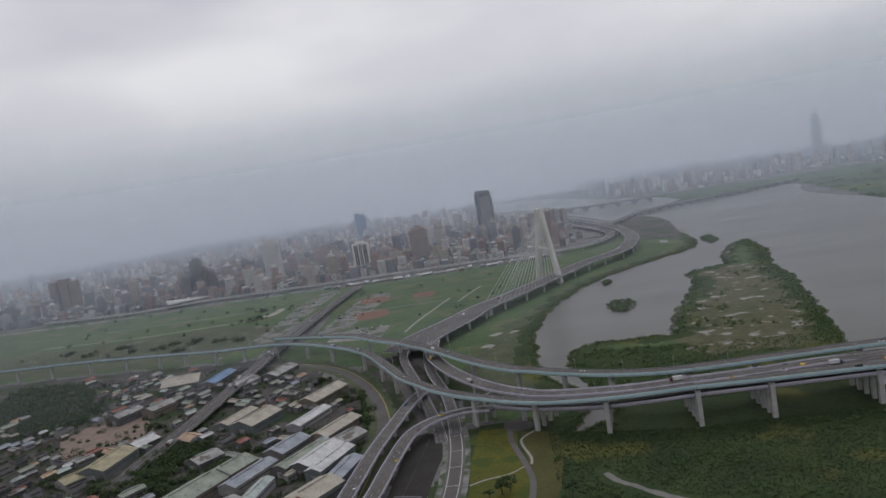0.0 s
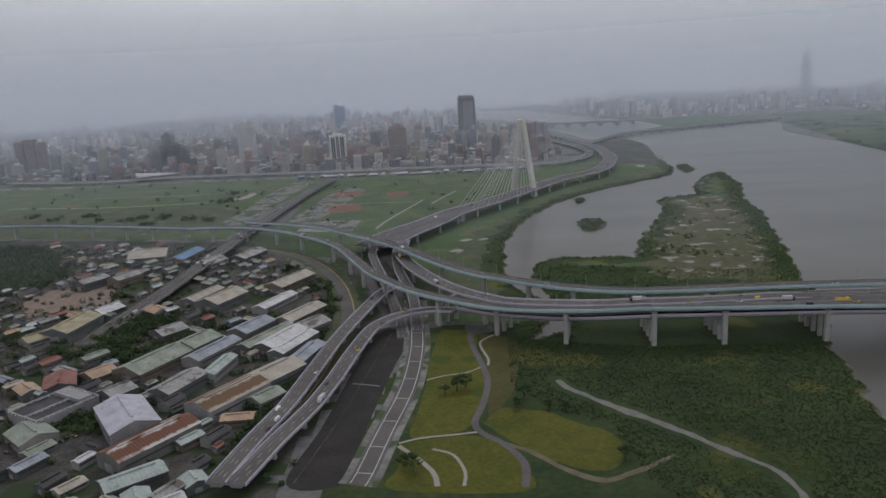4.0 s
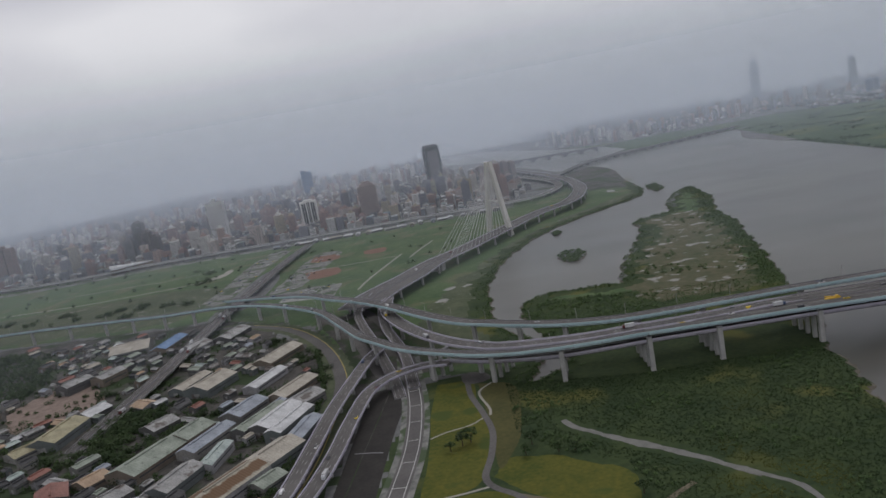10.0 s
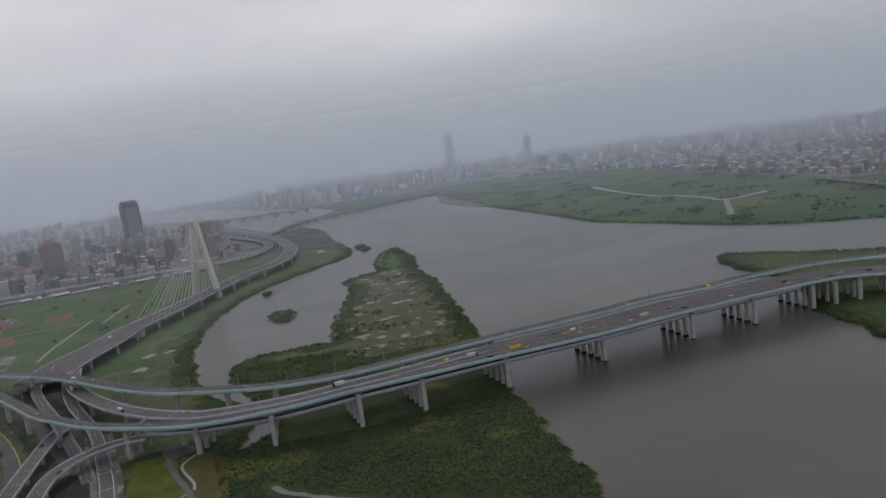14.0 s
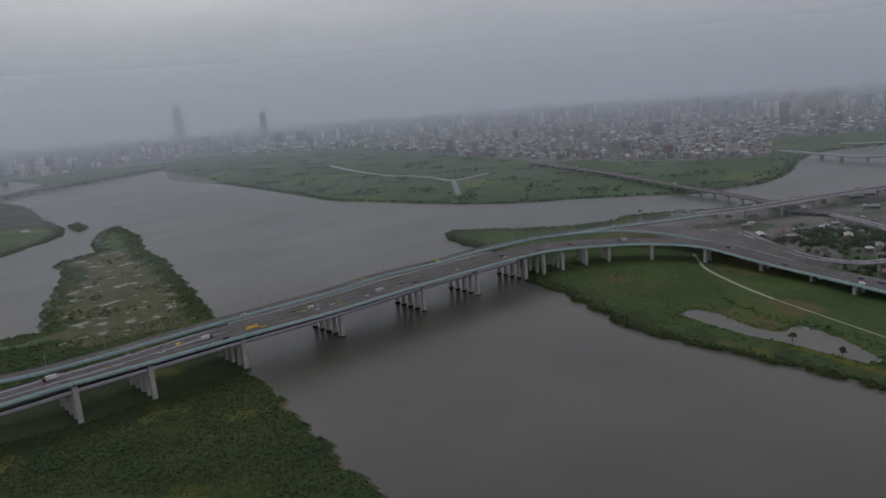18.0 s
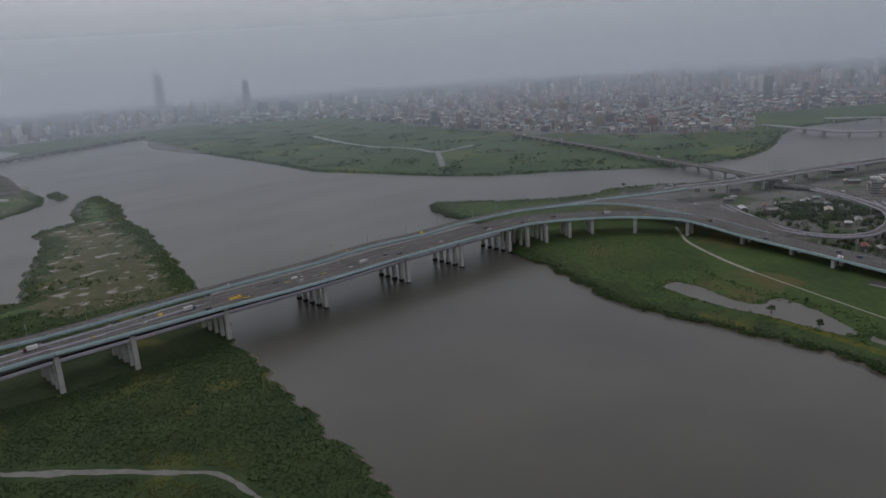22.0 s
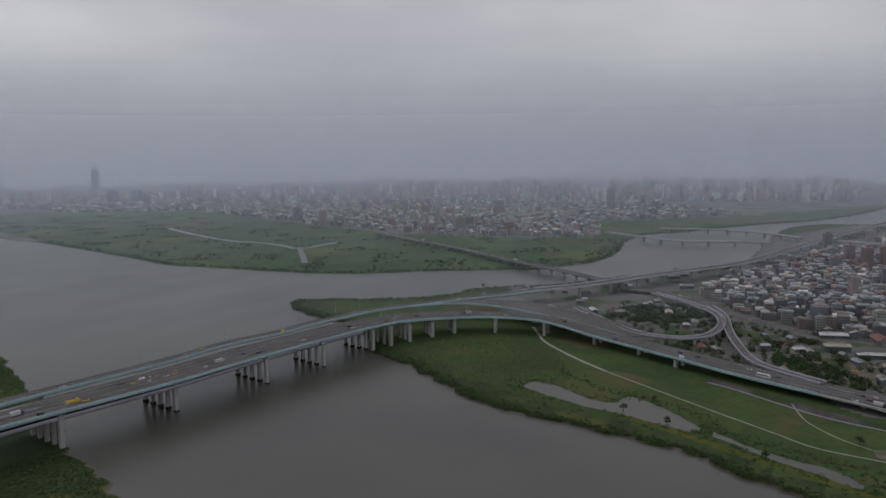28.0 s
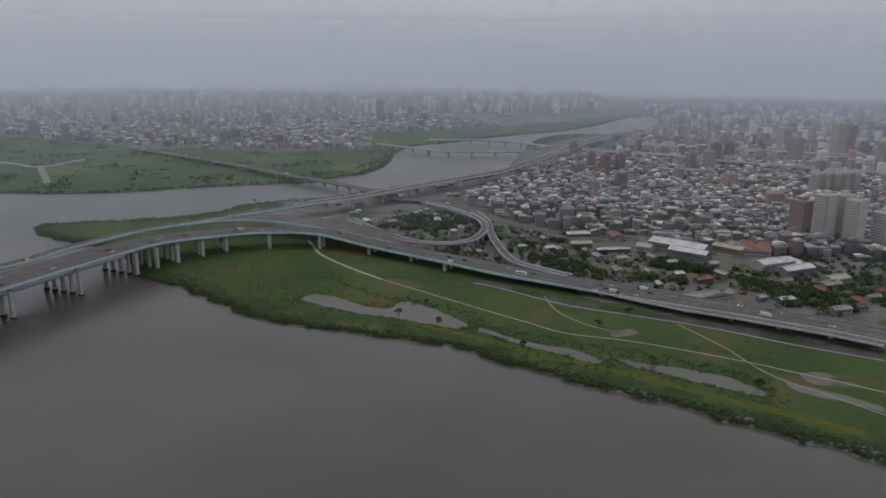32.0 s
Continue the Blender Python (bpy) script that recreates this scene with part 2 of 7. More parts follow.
def palette(name, colours, rough=0.8, grime=0.35, scale=0.08, metal=0.0, island=False):
    """One of several colours, picked object by object, with streaks of grime."""
    m = material(name, (1, 1, 1), (1 - grime, 1 - grime, 1 - grime), scale, rough, metal)
    n, l = m.node_tree.nodes, m.node_tree.links
    b = n["Principled BSDF"]
    old = b.inputs["Base Color"].links[0].from_socket
    info, ramp, mx = n.new("ShaderNodeNewGeometry" if island else "ShaderNodeObjectInfo"), n.new("ShaderNodeValToRGB"), n.new("ShaderNodeMix")
    ramp.color_ramp.interpolation = "CONSTANT"
    e = ramp.color_ramp.elements
    while len(e) < len(colours):
        e.new(0.5)
    for k, c in enumerate(colours):
        e[k].position = k / len(colours)
    for k, c in enumerate(colours):
        e[k].color = (*c, 1)
    mx.data_type, mx.blend_type = "RGBA", "MULTIPLY"
    mx.inputs[0].default_value = 1.0
    l.new(info.outputs["Random Per Island" if island else "Random"], ramp.inputs[0])
    l.new(ramp.outputs[0], mx.inputs[6])
    l.new(old, mx.inputs[7])
    l.new(mx.outputs[2], b.inputs["Base Color"])
    return m


M_HOUSE = palette("house_wall", [(0.2, 0.195, 0.19), (0.3, 0.285, 0.265), (0.14, 0.14, 0.145), (0.24, 0.18, 0.15), (0.42, 0.41, 0.38), (0.17, 0.18, 0.195), (0.27, 0.23, 0.2), (0.19, 0.14, 0.125)])
M_TOWER = palette("tower_wall", [(0.36, 0.25, 0.235), (0.5, 0.44, 0.41), (0.24, 0.24, 0.27), (0.3, 0.2, 0.18), (0.64, 0.62, 0.59), (0.18, 0.18, 0.21), (0.44, 0.33, 0.3), (0.4, 0.35, 0.27)], grime=0.2)
ROOF_TINTS = [(0.4, 0.41, 0.41), (0.62, 0.63, 0.62), (0.24, 0.255, 0.27), (0.29, 0.35, 0.34), (0.32, 0.3, 0.275), (0.24, 0.3, 0.35), (0.78, 0.78, 0.76), (0.3, 0.17, 0.13), (0.17, 0.175, 0.18), (0.42, 0.44, 0.45), (0.3, 0.31, 0.31), (0.115, 0.115, 0.12), (0.36, 0.33, 0.29)]
M_METALROOF = palette("metal_roof", ROOF_TINTS, 0.6, 0.45, 0.15)
M_GLASS = material("window_glass", (0.035, 0.04, 0.046), (0.07, 0.075, 0.085), 0.2, 0.4, spec=0.3)
M_FLATROOF = material("flat_roof", (0.2, 0.2, 0.2), (0.34, 0.33, 0.32), 0.1, 0.9, vary=0.3)


# small mesh helpers
def mesh_of(name, verts, faces, mats):
    me = bpy.data.meshes.new(name)
    me.from_pydata([tuple(v) for v in verts], [], [tuple(f) for f in faces])
    for m in mats if isinstance(mats, (list, tuple)) else [mats]:
        me.materials.append(m)
    return me


def part(name, me, parent, label=""):
    ob = new(name, me)
    ob.parent = parent
    return tagged(ob, label)


def smooth_line(pts, step=8.0):
    """A Catmull-Rom curve through the points, sampled about every step metres."""
    p = np.array(pts, float)
    p = np.vstack([2 * p[0] - p[1], p, 2 * p[-1] - p[-2]])
    out = []
    for a, b, c, d in zip(p, p[1:], p[2:], p[3:]):
        n = max(1, int(np.linalg.norm(c - b) / step))
        for k in range(n):
            u = k / n
            out.append(0.5 * (2 * b + (c - a) * u + (2 * a - 5 * b + 4 * c - d) * u * u + (3 * b - a - 3 * c + d) * u**3))
    out.append(p[-2])
    return np.array(out)


def sides(p):
    """Unit vectors to the left of a line's course, in plan."""
    d = np.gradient(p[:, :2], axis=0)
    d /= np.linalg.norm(d, axis=1, keepdims=True) + 1e-9
    return np.c_[-d[:, 1], d[:, 0]]


def shifted(p, off):
    q = p.copy()
    q[:, :2] += sides(p) * np.reshape(off, (-1, 1))
    return q


def inside(poly, x, y):
    hit = np.zeros(x.shape, bool)
    q = np.array(poly, float)
    for (x0, y0), (x1, y1) in zip(q, np.roll(q, -1, 0)):
        if y0 != y1:
            hit ^= ((y0 > y) != (y1 > y)) & (x < (x1 - x0) * (y - y0) / (y1 - y0) + x0)
    return hit


def edge_distance(poly, x, y):
    far = np.full(x.shape, 1e9)
    q = np.array(poly, float)
    for a, b in zip(q, np.roll(q, -1, 0)):
        d = b - a
        u = np.clip(((x - a[0]) * d[0] + (y - a[1]) * d[1]) / (d @ d + 1e-9), 0, 1)
        far = np.minimum(far, (x - a[0] - u * d[0]) ** 2 + (y - a[1] - u * d[1]) ** 2)
    return np.sqrt(far)


# the rivers' shores
SHORE_EAST = [(547, 1422), (515, 1256), (467, 1121), (445, 1005), (416, 914), (389, 823), (366, 748), (344, 682), (340, 665), (314, 573), (286, 522), (273, 466), (252, 385), (237, 330), (224, 275), (212, 249)]
SHORE_BAY = [(513, 1413), (443, 1289), (412, 1190), (360, 1182), (337, 1151), (322, 1064), (273, 961), (233, 869), (210, 803), (178, 809), (141, 819), (103, 802), (90, 771), (90, 730), (93, 684), (100, 630), (101, 594), (74, 555), (68, 560), (94, 623), (68, 710), (63, 754), (70, 855), (79, 925), (103, 1012), (145, 1112), (212, 1218), (290, 1300), (362, 1358), (430, 1410), (463, 1470), (487, 1551), (508, 1737), (559, 2006), (563, 2154), (546, 2253), (467, 2251), (435, 2463)]
SHORE_FAR = [(452, 2553), (617, 2431), (809, 2443), (1029, 2522), (1149, 2523), (1032, 2226), (1009, 2078), (998, 1902), (1002, 1869), (959, 1519), (931, 1361), (912, 1231), (936, 1079), (977, 891), (1028, 802), (1093, 726), (1146, 645), (1172, 607), (1201, 555), (1265, 526), (1356, 504), (1501, 518), (1705, 563), (1840, 555), (1935, 488), (2085, 424), (2242, 333), (2398, 229), (2661, 136), (2964, 66), (3132, -42), (2926, -77), (2624, -37), (2365, 85), (2281, 217), (2135, 276), (1876, 278), (1612, 263), (1490, 263), (1386, 281), (1311, 331), (1255, 358), (1202, 405), (1126, 439), (1056, 489), (1027, 534), (976, 574), (914, 584), (865, 624), (807, 715), (776, 759), (753, 750), (724, 703), (705, 645), (682, 571), (626, 495), (602, 473), (588, 432), (570, 396), (543, 343), (528, 313), (517, 276), (514, 214), (512, 175), (506, 128), (487, 81), (471, 38), (456, 0), (447, -35), (435, -68), (425, -98), (415, -125), (407, -143)]
FAR_WATER = [(-76, 4500), (120, 4763), (498, 4277), (632, 3564), (715, 3203), (791, 2938), (793, 2643), (649, 2483), (513, 2472), (439, 2485), (387, 2789), (385, 3317), (228, 3641), (69, 4054)]
ISLETS = [[(184, 1010), (201, 1038), (220, 1032), (225, 1001), (212, 965), (195, 952), (183, 963)],
          [(216, 1199), (229, 1211), (230, 1187), (215, 1171)],
          [(497, 1556), (525, 1583), (511, 1478), (482, 1438), (483, 1493)]]


def flat(pts, step):
    return smooth_line([(x, y, 0) for x, y in pts], step)[:, :2].tolist()


RIVER = (flat(SHORE_FAR, 25) + [(330, -500), (200, -3000), (-200, -3000), (60, -500), (170, 100)]
         + flat(SHORE_EAST[::-1], 20) + flat(SHORE_BAY, 20))
LAND = 1.2


def wobble(x, y, size, seed):
    k = 2 * np.pi / size
    return (np.sin(k * x + 1.3 * seed + 1.7 * np.sin(0.37 * k * y + seed)) + np.sin(k * 1.31 * y + 2.1 * seed + 1.9 * np.sin(0.43 * k * x))
            + 0.5 * np.sin(2.7 * k * (x + 0.6 * y) + seed) + 0.5 * np.sin(2.9 * k * (y - 0.7 * x) + 3 * seed)) / 3


def spaced(parts):
    """Grid lines: (from, to, step) stretches."""
    return np.unique(np.concatenate([np.arange(a, b, s) for a, b, s in parts]))


GX = spaced([(-5200, -1200, 100), (-1200, -400, 20), (-400, -60, 8), (-60, 700, 4), (700, 1300, 10), (1300, 2400, 25), (2400, 5201, 100)])
GY = spaced([(-3200, -400, 100), (-400, -200, 10), (-200, 850, 4), (850, 1500, 7), (1500, 2700, 20), (2700, 5201, 80)])
xx, yy = np.meshgrid(GX, GY)


def ragged(x, y):
    """Moves a place a little, so that the shores run unevenly."""
    return x + 5 * wobble(x, y, 60, 1) + 2 * wobble(x, y, 17, 2), y + 5 * wobble(x, y, 60, 3) + 2 * wobble(x, y, 17, 4)


wx, wy = ragged(xx, yy)
wet = inside(RIVER, wx, wy) | inside(FAR_WATER, xx, yy)
bank = np.minimum(edge_distance(RIVER, wx, wy), edge_distance(FAR_WATER, xx, yy))
for isle in ISLETS:
    dry = inside(isle, wx, wy)
    wet &= ~dry
    bank = np.minimum(bank, edge_distance(isle, wx, wy))
level = np.where(wet, -np.minimum(bank * 0.25, 3.0), np.minimum(bank * 0.3, LAND))
rows_n, cols_n = xx.shape
index = np.arange(rows_n * cols_n).reshape(rows_n, cols_n)
quads = np.stack([index[:-1, :-1], index[:-1, 1:], index[1:, 1:], index[1:, :-1]], -1).reshape(-1, 4)
ground_me = mesh_of("ground", np.stack([xx, yy, level], -1).reshape(-1, 3).tolist(), quads.tolist(),
                    [M_CITY, M_GRASS, M_REED, M_PARK, M_FARGREEN, M_MUD, M_DIRT, M_FLATS, M_ROUGH, M_YARD])
cx, cy = (xx[:-1, :-1] + xx[1:, 1:]) / 2, (yy[:-1, :-1] + yy[1:, 1:]) / 2
nx, ny = cx + 9 * wobble(cx, cy, 90, 5), cy + 9 * wobble(cx, cy, 90, 6)
zone = np.zeros(cx.shape, int)
GREEN_LEFT = [(-1300, 1180), (-700, 1130), (-300, 1020), (-150, 880), (-90, 700), (-40, 620), (60, 590), (100, 640), (90, 760), (60, 850), (110, 1030), (330, 1380),
              (460, 1480), (500, 1560), (560, 2000), (540, 2200), (420, 2060), (350, 1760), (200, 1660), (-100, 1690), (-450, 1740), (-1300, 1900)]
ISLAND = [(90, 590), (90, 780), (150, 830), (220, 810), (330, 1060), (340, 1160), (420, 1200), (520, 1420), (560, 1420), (540, 1260), (480, 1120), (450, 1000), (400, 820), (350, 680), (310, 560)]
MEADOW = [(-20, 600), (310, 600), (300, 520), (270, 400), (230, 250), (150, 100), (-60, 100), (-70, 340)]
FACTORY = [(-60, 640), (-120, 760), (-280, 1000), (-700, 1120), (-1300, 1150), (-1300, 0), (-80, 0), (-100, 340)]
FAR_PARK = [(1160, 2540), (980, 1700), (880, 1200), (960, 780), (1200, 560), (1420, 480), (1700, 560), (1600, 900), (1560, 1150), (1640, 1500), (1750, 1900), (1900, 2300), (1500, 2560)]
RIGHT_PARK = [(400, -200), (480, 60), (500, 300), (560, 480), (680, 600), (740, 760), (800, 760), (1000, 580), (900, 500), (830, 430), (790, 280), (715, 120), (640, 0), (580, -200), (500, -500), (300, -500)]
YARDS = [(700, 270), (1000, 500), (1400, 280), (1000, 150), (900, 0), (820, -200), (700, -300), (560, -250)]
FAR_BANK = [(560, 2560), (1160, 2560), (1900, 2300), (2000, 2700), (1500, 2950), (900, 3000), (700, 3250)]
FAR_RIVERSIDE = [(1690, 560), (2400, 240), (3100, -40), (3300, 0), (2500, 420), (2100, 800), (1900, 900)]
SPIT = [(1860, 290), (2380, 90), (2300, 210), (2140, 270)]
zone[inside(FACTORY, nx, ny)] = 6
zone[inside(YARDS, nx, ny)] = 9
zone[inside(GREEN_LEFT, nx, ny)] = 1
zone[inside([(-20, 640), (-30, 760), (0, 870), (45, 990), (165, 1215), (290, 1360), (420, 1480), (520, 1600), (560, 1600), (420, 1400), (300, 1300), (200, 1150), (140, 1000), (110, 880), (120, 760), (95, 700), (60, 620)], nx, ny)] = 8
zone[inside([(-1100, 1260), (-800, 1180), (-380, 1060), (-350, 1290), (-470, 1365), (-640, 1380), (-900, 1415), (-1100, 1460)], nx, ny)] = 8
zone[inside(ISLAND, nx, ny)] = 1
zone[inside([(400, 1640), (470, 1600), (520, 1780), (565, 2040), (555, 2160), (470, 2180), (430, 2000)], nx, ny)] = 6
zone[inside(MEADOW, nx, ny)] = 2
zone[inside([(90, 590), (310, 570), (350, 690), (330, 715), (230, 745), (120, 790), (90, 760)], nx, ny)] = 2
zone[inside(FAR_PARK, nx, ny) | inside(FAR_BANK, nx, ny) | inside(FAR_RIVERSIDE, nx, ny)] = 4
zone[inside(RIGHT_PARK, nx, ny) | inside(SPIT, nx, ny)] = 3
zone[inside([(353, 1161), (412, 1160), (467, 1138), (406, 951), (373, 824), (326, 687), (222, 701), (205, 787), (276, 955)], nx, ny)] = 7
mid = (level[:-1, :-1] + level[1:, 1:] + level[:-1, 1:] + level[1:, :-1]) / 4
near_bank = (bank[:-1, :-1] + bank[1:, 1:]) / 2
zone[(near_bank < 26 + 14 * wobble(cx, cy, 70, 7)) & np.isin(zone, (1, 3, 7, 8)) & (mid > 0)] = 2
zone[(mid < 0.5) & (near_bank < 3) | (mid < -0.6)] = 5
ground_me.polygons.foreach_set("material_index", zone.ravel().astype(np.int32))
ground = tagged(new("ground", ground_me), "green river banks, marsh and grey city ground around two rivers", "ground", kind="structure")


def sheet(name, poly, z, mat, label, category="ground", wave=0.0, kind="structure", sharp=False):
    """A flat patch with a smooth outline."""
    p = np.array(poly, float) if sharp else np.array(flat(list(poly) + [poly[0]], 5))[:-1]
    if wave:
        p[:, 0] += wave * wobble(p[:, 0], p[:, 1], 23, 3)
        p[:, 1] += wave * wobble(p[:, 0], p[:, 1], 23, 8)
    bm = bmesh.new()
    face = bm.faces.new([bm.verts.new((x, y, z)) for x, y in p])
    if face.calc_area() and face.normal.z < 0:
        face.normal_flip()
    bmesh.ops.triangulate(bm, faces=[face])
    bm.normal_update()
    for f in bm.faces:
        if f.normal.z < 0:
            f.normal_flip()
    me = bpy.data.meshes.new(name)
    bm.to_mesh(me)
    bm.free()
    me.materials.append(mat)
    return tagged(new(name, me), label, category, kind=kind)


def strip(name, pts, width, mat, label, z=None, category="path", kind="structure", step=4.0, uneven=0.0):
    """A ribbon lying on the ground."""
    p = smooth_line(pts, step)
    if z is not None:
        p[:, 2] = z
    half = width / 2 * np.ones(len(p))
    a = shifted(p, half * (1 + uneven * wobble(p[:, 0], p[:, 1], 26, 2)))
    b = shifted(p, -half * (1 + uneven * wobble(p[:, 0], p[:, 1], 31, 5)))
    v = np.stack([b, a], 1).reshape(-1, 3)
    f = [(2 * k, 2 * k + 2, 2 * k + 3, 2 * k + 1) for k in range(len(p) - 1)]
    return tagged(new(name, mesh_of(name, v.tolist(), f, mat)), label, category, kind=kind)


water = tagged(new("water", mesh_of("water", [(-5200, -3200, 0), (5200, -3200, 0), (5200, 5200, 0), (-5200, 5200, 0)], [(0, 1, 2, 3)], M_WATER)),
               "calm grey-brown river water with faint ripples", "water", kind="structure")

LEVEE_STRIP = [(-1250, 1840, 1), (-865, 1765, 1), (-658, 1765, 1), (-442, 1735, 1), (-287, 1712, 1), (-97, 1690, 1), (101, 1662, 1), (220, 1640, 1)]
strip("levee_track", LEVEE_STRIP, 40, M_LOT, "bare dirt strip and lots below the city viaduct", 1.24, "road")
sheet("gravel_apron", [(-420, 1404), (-394, 1412), (-383, 1450), (-388, 1492), (-400, 1488), (-402, 1450)], 1.29, M_PATH, "pale curved gravel apron in the sports park", "path", 2)
sheet("parking_lot", [(-232, 1161), (-132, 1116), (-138, 1028), (-178, 1059), (-232, 1139)], 1.275, M_LOT, "pale gravel parking lot under the viaducts", "parking lot", sharp=True)
for line in ([(14, 934), (26, 946), (34, 938), (24, 928)], [(2, 876), (12, 888), (20, 880), (10, 872)], [(40, 934), (52, 944), (56, 936), (46, 930)], [(416, 1570), (424, 1600), (436, 1590), (428, 1560)], [(500, 1690), (512, 1760), (522, 1750), (510, 1680)]):
    sheet("rubble_patch", line, 1.27, M_PALEEARTH, "pale bare rubble patch in rough grass", "ground", 3)
# creeks, ponds, lawns, courts and paths
strip("creek", [(72, 472, 1.2), (77, 458, 1.2), (92, 438, 1.2), (105, 420, 1.2), (119, 405, 1.2), (131, 390, 1.2), (142, 375, 1.2), (155, 357, 1.2)], 4.6, M_SILT, "narrow grey creek through dark reeds", 1.26, "water", step=2.5, uneven=0.6)
strip("creek", [(168, 297, 1.2), (168, 315, 1.2), (168, 333, 1.2), (164, 345, 1.2), (156, 356, 1.2), (141, 377, 1.2), (121, 405, 1.2), (100, 429, 1.2)], 3.4, M_SILT, "narrow grey creek through dark reeds", 1.27, "water", step=2.5, uneven=0.6)
for line in ([(580, 290), (599, 285), (594, 258), (579, 229), (578, 203), (601, 197), (590, 169), (573, 145), (555, 125), (545, 133), (548, 153), (556, 190), (558, 221), (565, 251)],
             [(555, 117), (539, 90), (530, 62), (525, 35), (508, 15), (501, 17), (512, 42), (521, 69), (533, 93), (546, 116)],
             [(518, 6), (512, -18), (512, -38), (508, -57), (502, -75), (490, -88), (479, -94), (478, -83), (483, -69), (490, -48), (499, -26), (507, -3)],
             [(507, -108), (500, -125), (493, -144), (481, -163), (474, -161), (483, -142), (488, -122), (499, -109)]):
    sheet("pond", line, 1.26, M_WATER, "shallow grey pond in the river park", "water", 1.5)
strip("park_creek", [(1389, 1864, 1.2), (1306, 1647, 1.2), (1248, 1434, 1.2), (1254, 1354, 1.2), (1242, 1261, 1.2), (1214, 1168, 1.2), (1301, 1167, 1.2), (1346, 1170, 1.2)], 14, M_WATER, "pale creek in the far marsh", 1.3, "water", uneven=0.7)
strip("park_creek", [(1229, 1183, 1.2), (1145, 1094, 1.2), (1054, 1001, 1.2)], 12, M_WATER, "pale creek mouth in the far marsh", 1.32, "water", uneven=0.5)
sheet("lawn", [(-9, 588), (19, 580), (19, 531), (21, 500), (22, 468), (17, 434), (10, 412), (-1, 402), (-27, 399), (-23, 440), (-19, 484), (-17, 526)], 1.24, M_LAWN, "yellow-green mown lawn of the riverside meadow", "lawn")
sheet("lawn", [(24, 573), (51, 553), (44, 474), (31, 436), (22, 421), (22, 450), (26, 477), (24, 519)], 1.245, M_DRYLAWN, "brownish dry lawn beside the reeds", "lawn")
sheet("lawn", [(-33, 392), (-11, 397), (12, 397), (28, 384), (36, 361), (35, 335), (-35, 343), (-33, 365)], 1.25, M_LAWN, "yellow-green lawn crossed by footpaths", "lawn")
sheet("rubble_yard", [(-448, 800), (-413, 828), (-345, 735), (-340, 690), (-400, 672), (-452, 740)], 1.26, M_RUBBLE, "pale pinkish rubble yard among the works", "yard", 4)
sheet("lawn", [(17, 411), (29, 432), (57, 424), (80, 402), (94, 386), (88, 356), (70, 352), (48, 367), (29, 395)], 1.24, M_LAWN, "yellow-green lawn beside the reeds", "lawn", 2)
sheet("drained_channel", [(-66, 599), (-25, 605), (-41, 530), (-52, 444), (-59, 380), (-62, 350), (-93, 354), (-84, 417), (-76, 493)], 1.23, M_SOIL, "dark drained channel bed", "channel")
sheet("plaza", [(12, 598), (19, 604), (33, 594), (35, 579), (23, 574), (13, 580)], 1.28, M_ASPHALT, "round grey paved plaza", "plaza")
for line in ([(-211, 1276), (-157, 1279), (-145, 1213), (-191, 1203)], [(-214, 1447), (-167, 1427), (-161, 1369), (-211, 1382)], [(-113, 1404), (-72, 1401), (-72, 1352), (-107, 1360)]):
    sheet("clay_field", line, 1.27, M_CLAY, "red clay baseball infield in the grass", "sports field")
sheet("parking_lot", [(-222, 1060), (-140, 1030), (-132, 1120), (-215, 1142)], 1.27, M_CONCRETE, "pale concrete parking lot", "parking lot", sharp=True)
sheet("parking_lot", [(-313, 1221), (-295, 1369), (-257, 1282), (-265, 1089), (-316, 1026), (-318, 1127)], 1.25, M_CITY, "pale worn apron beside the viaduct", "parking lot")
for line in ([(575, 14), (583, -6), (575, -10), (561, 7)], [(525, -119), (530, -138), (511, -155), (508, -126)]):
    sheet("sand_patch", line, 1.28, M_EARTH, "bare sandy patch in the park grass", "sand", 1)
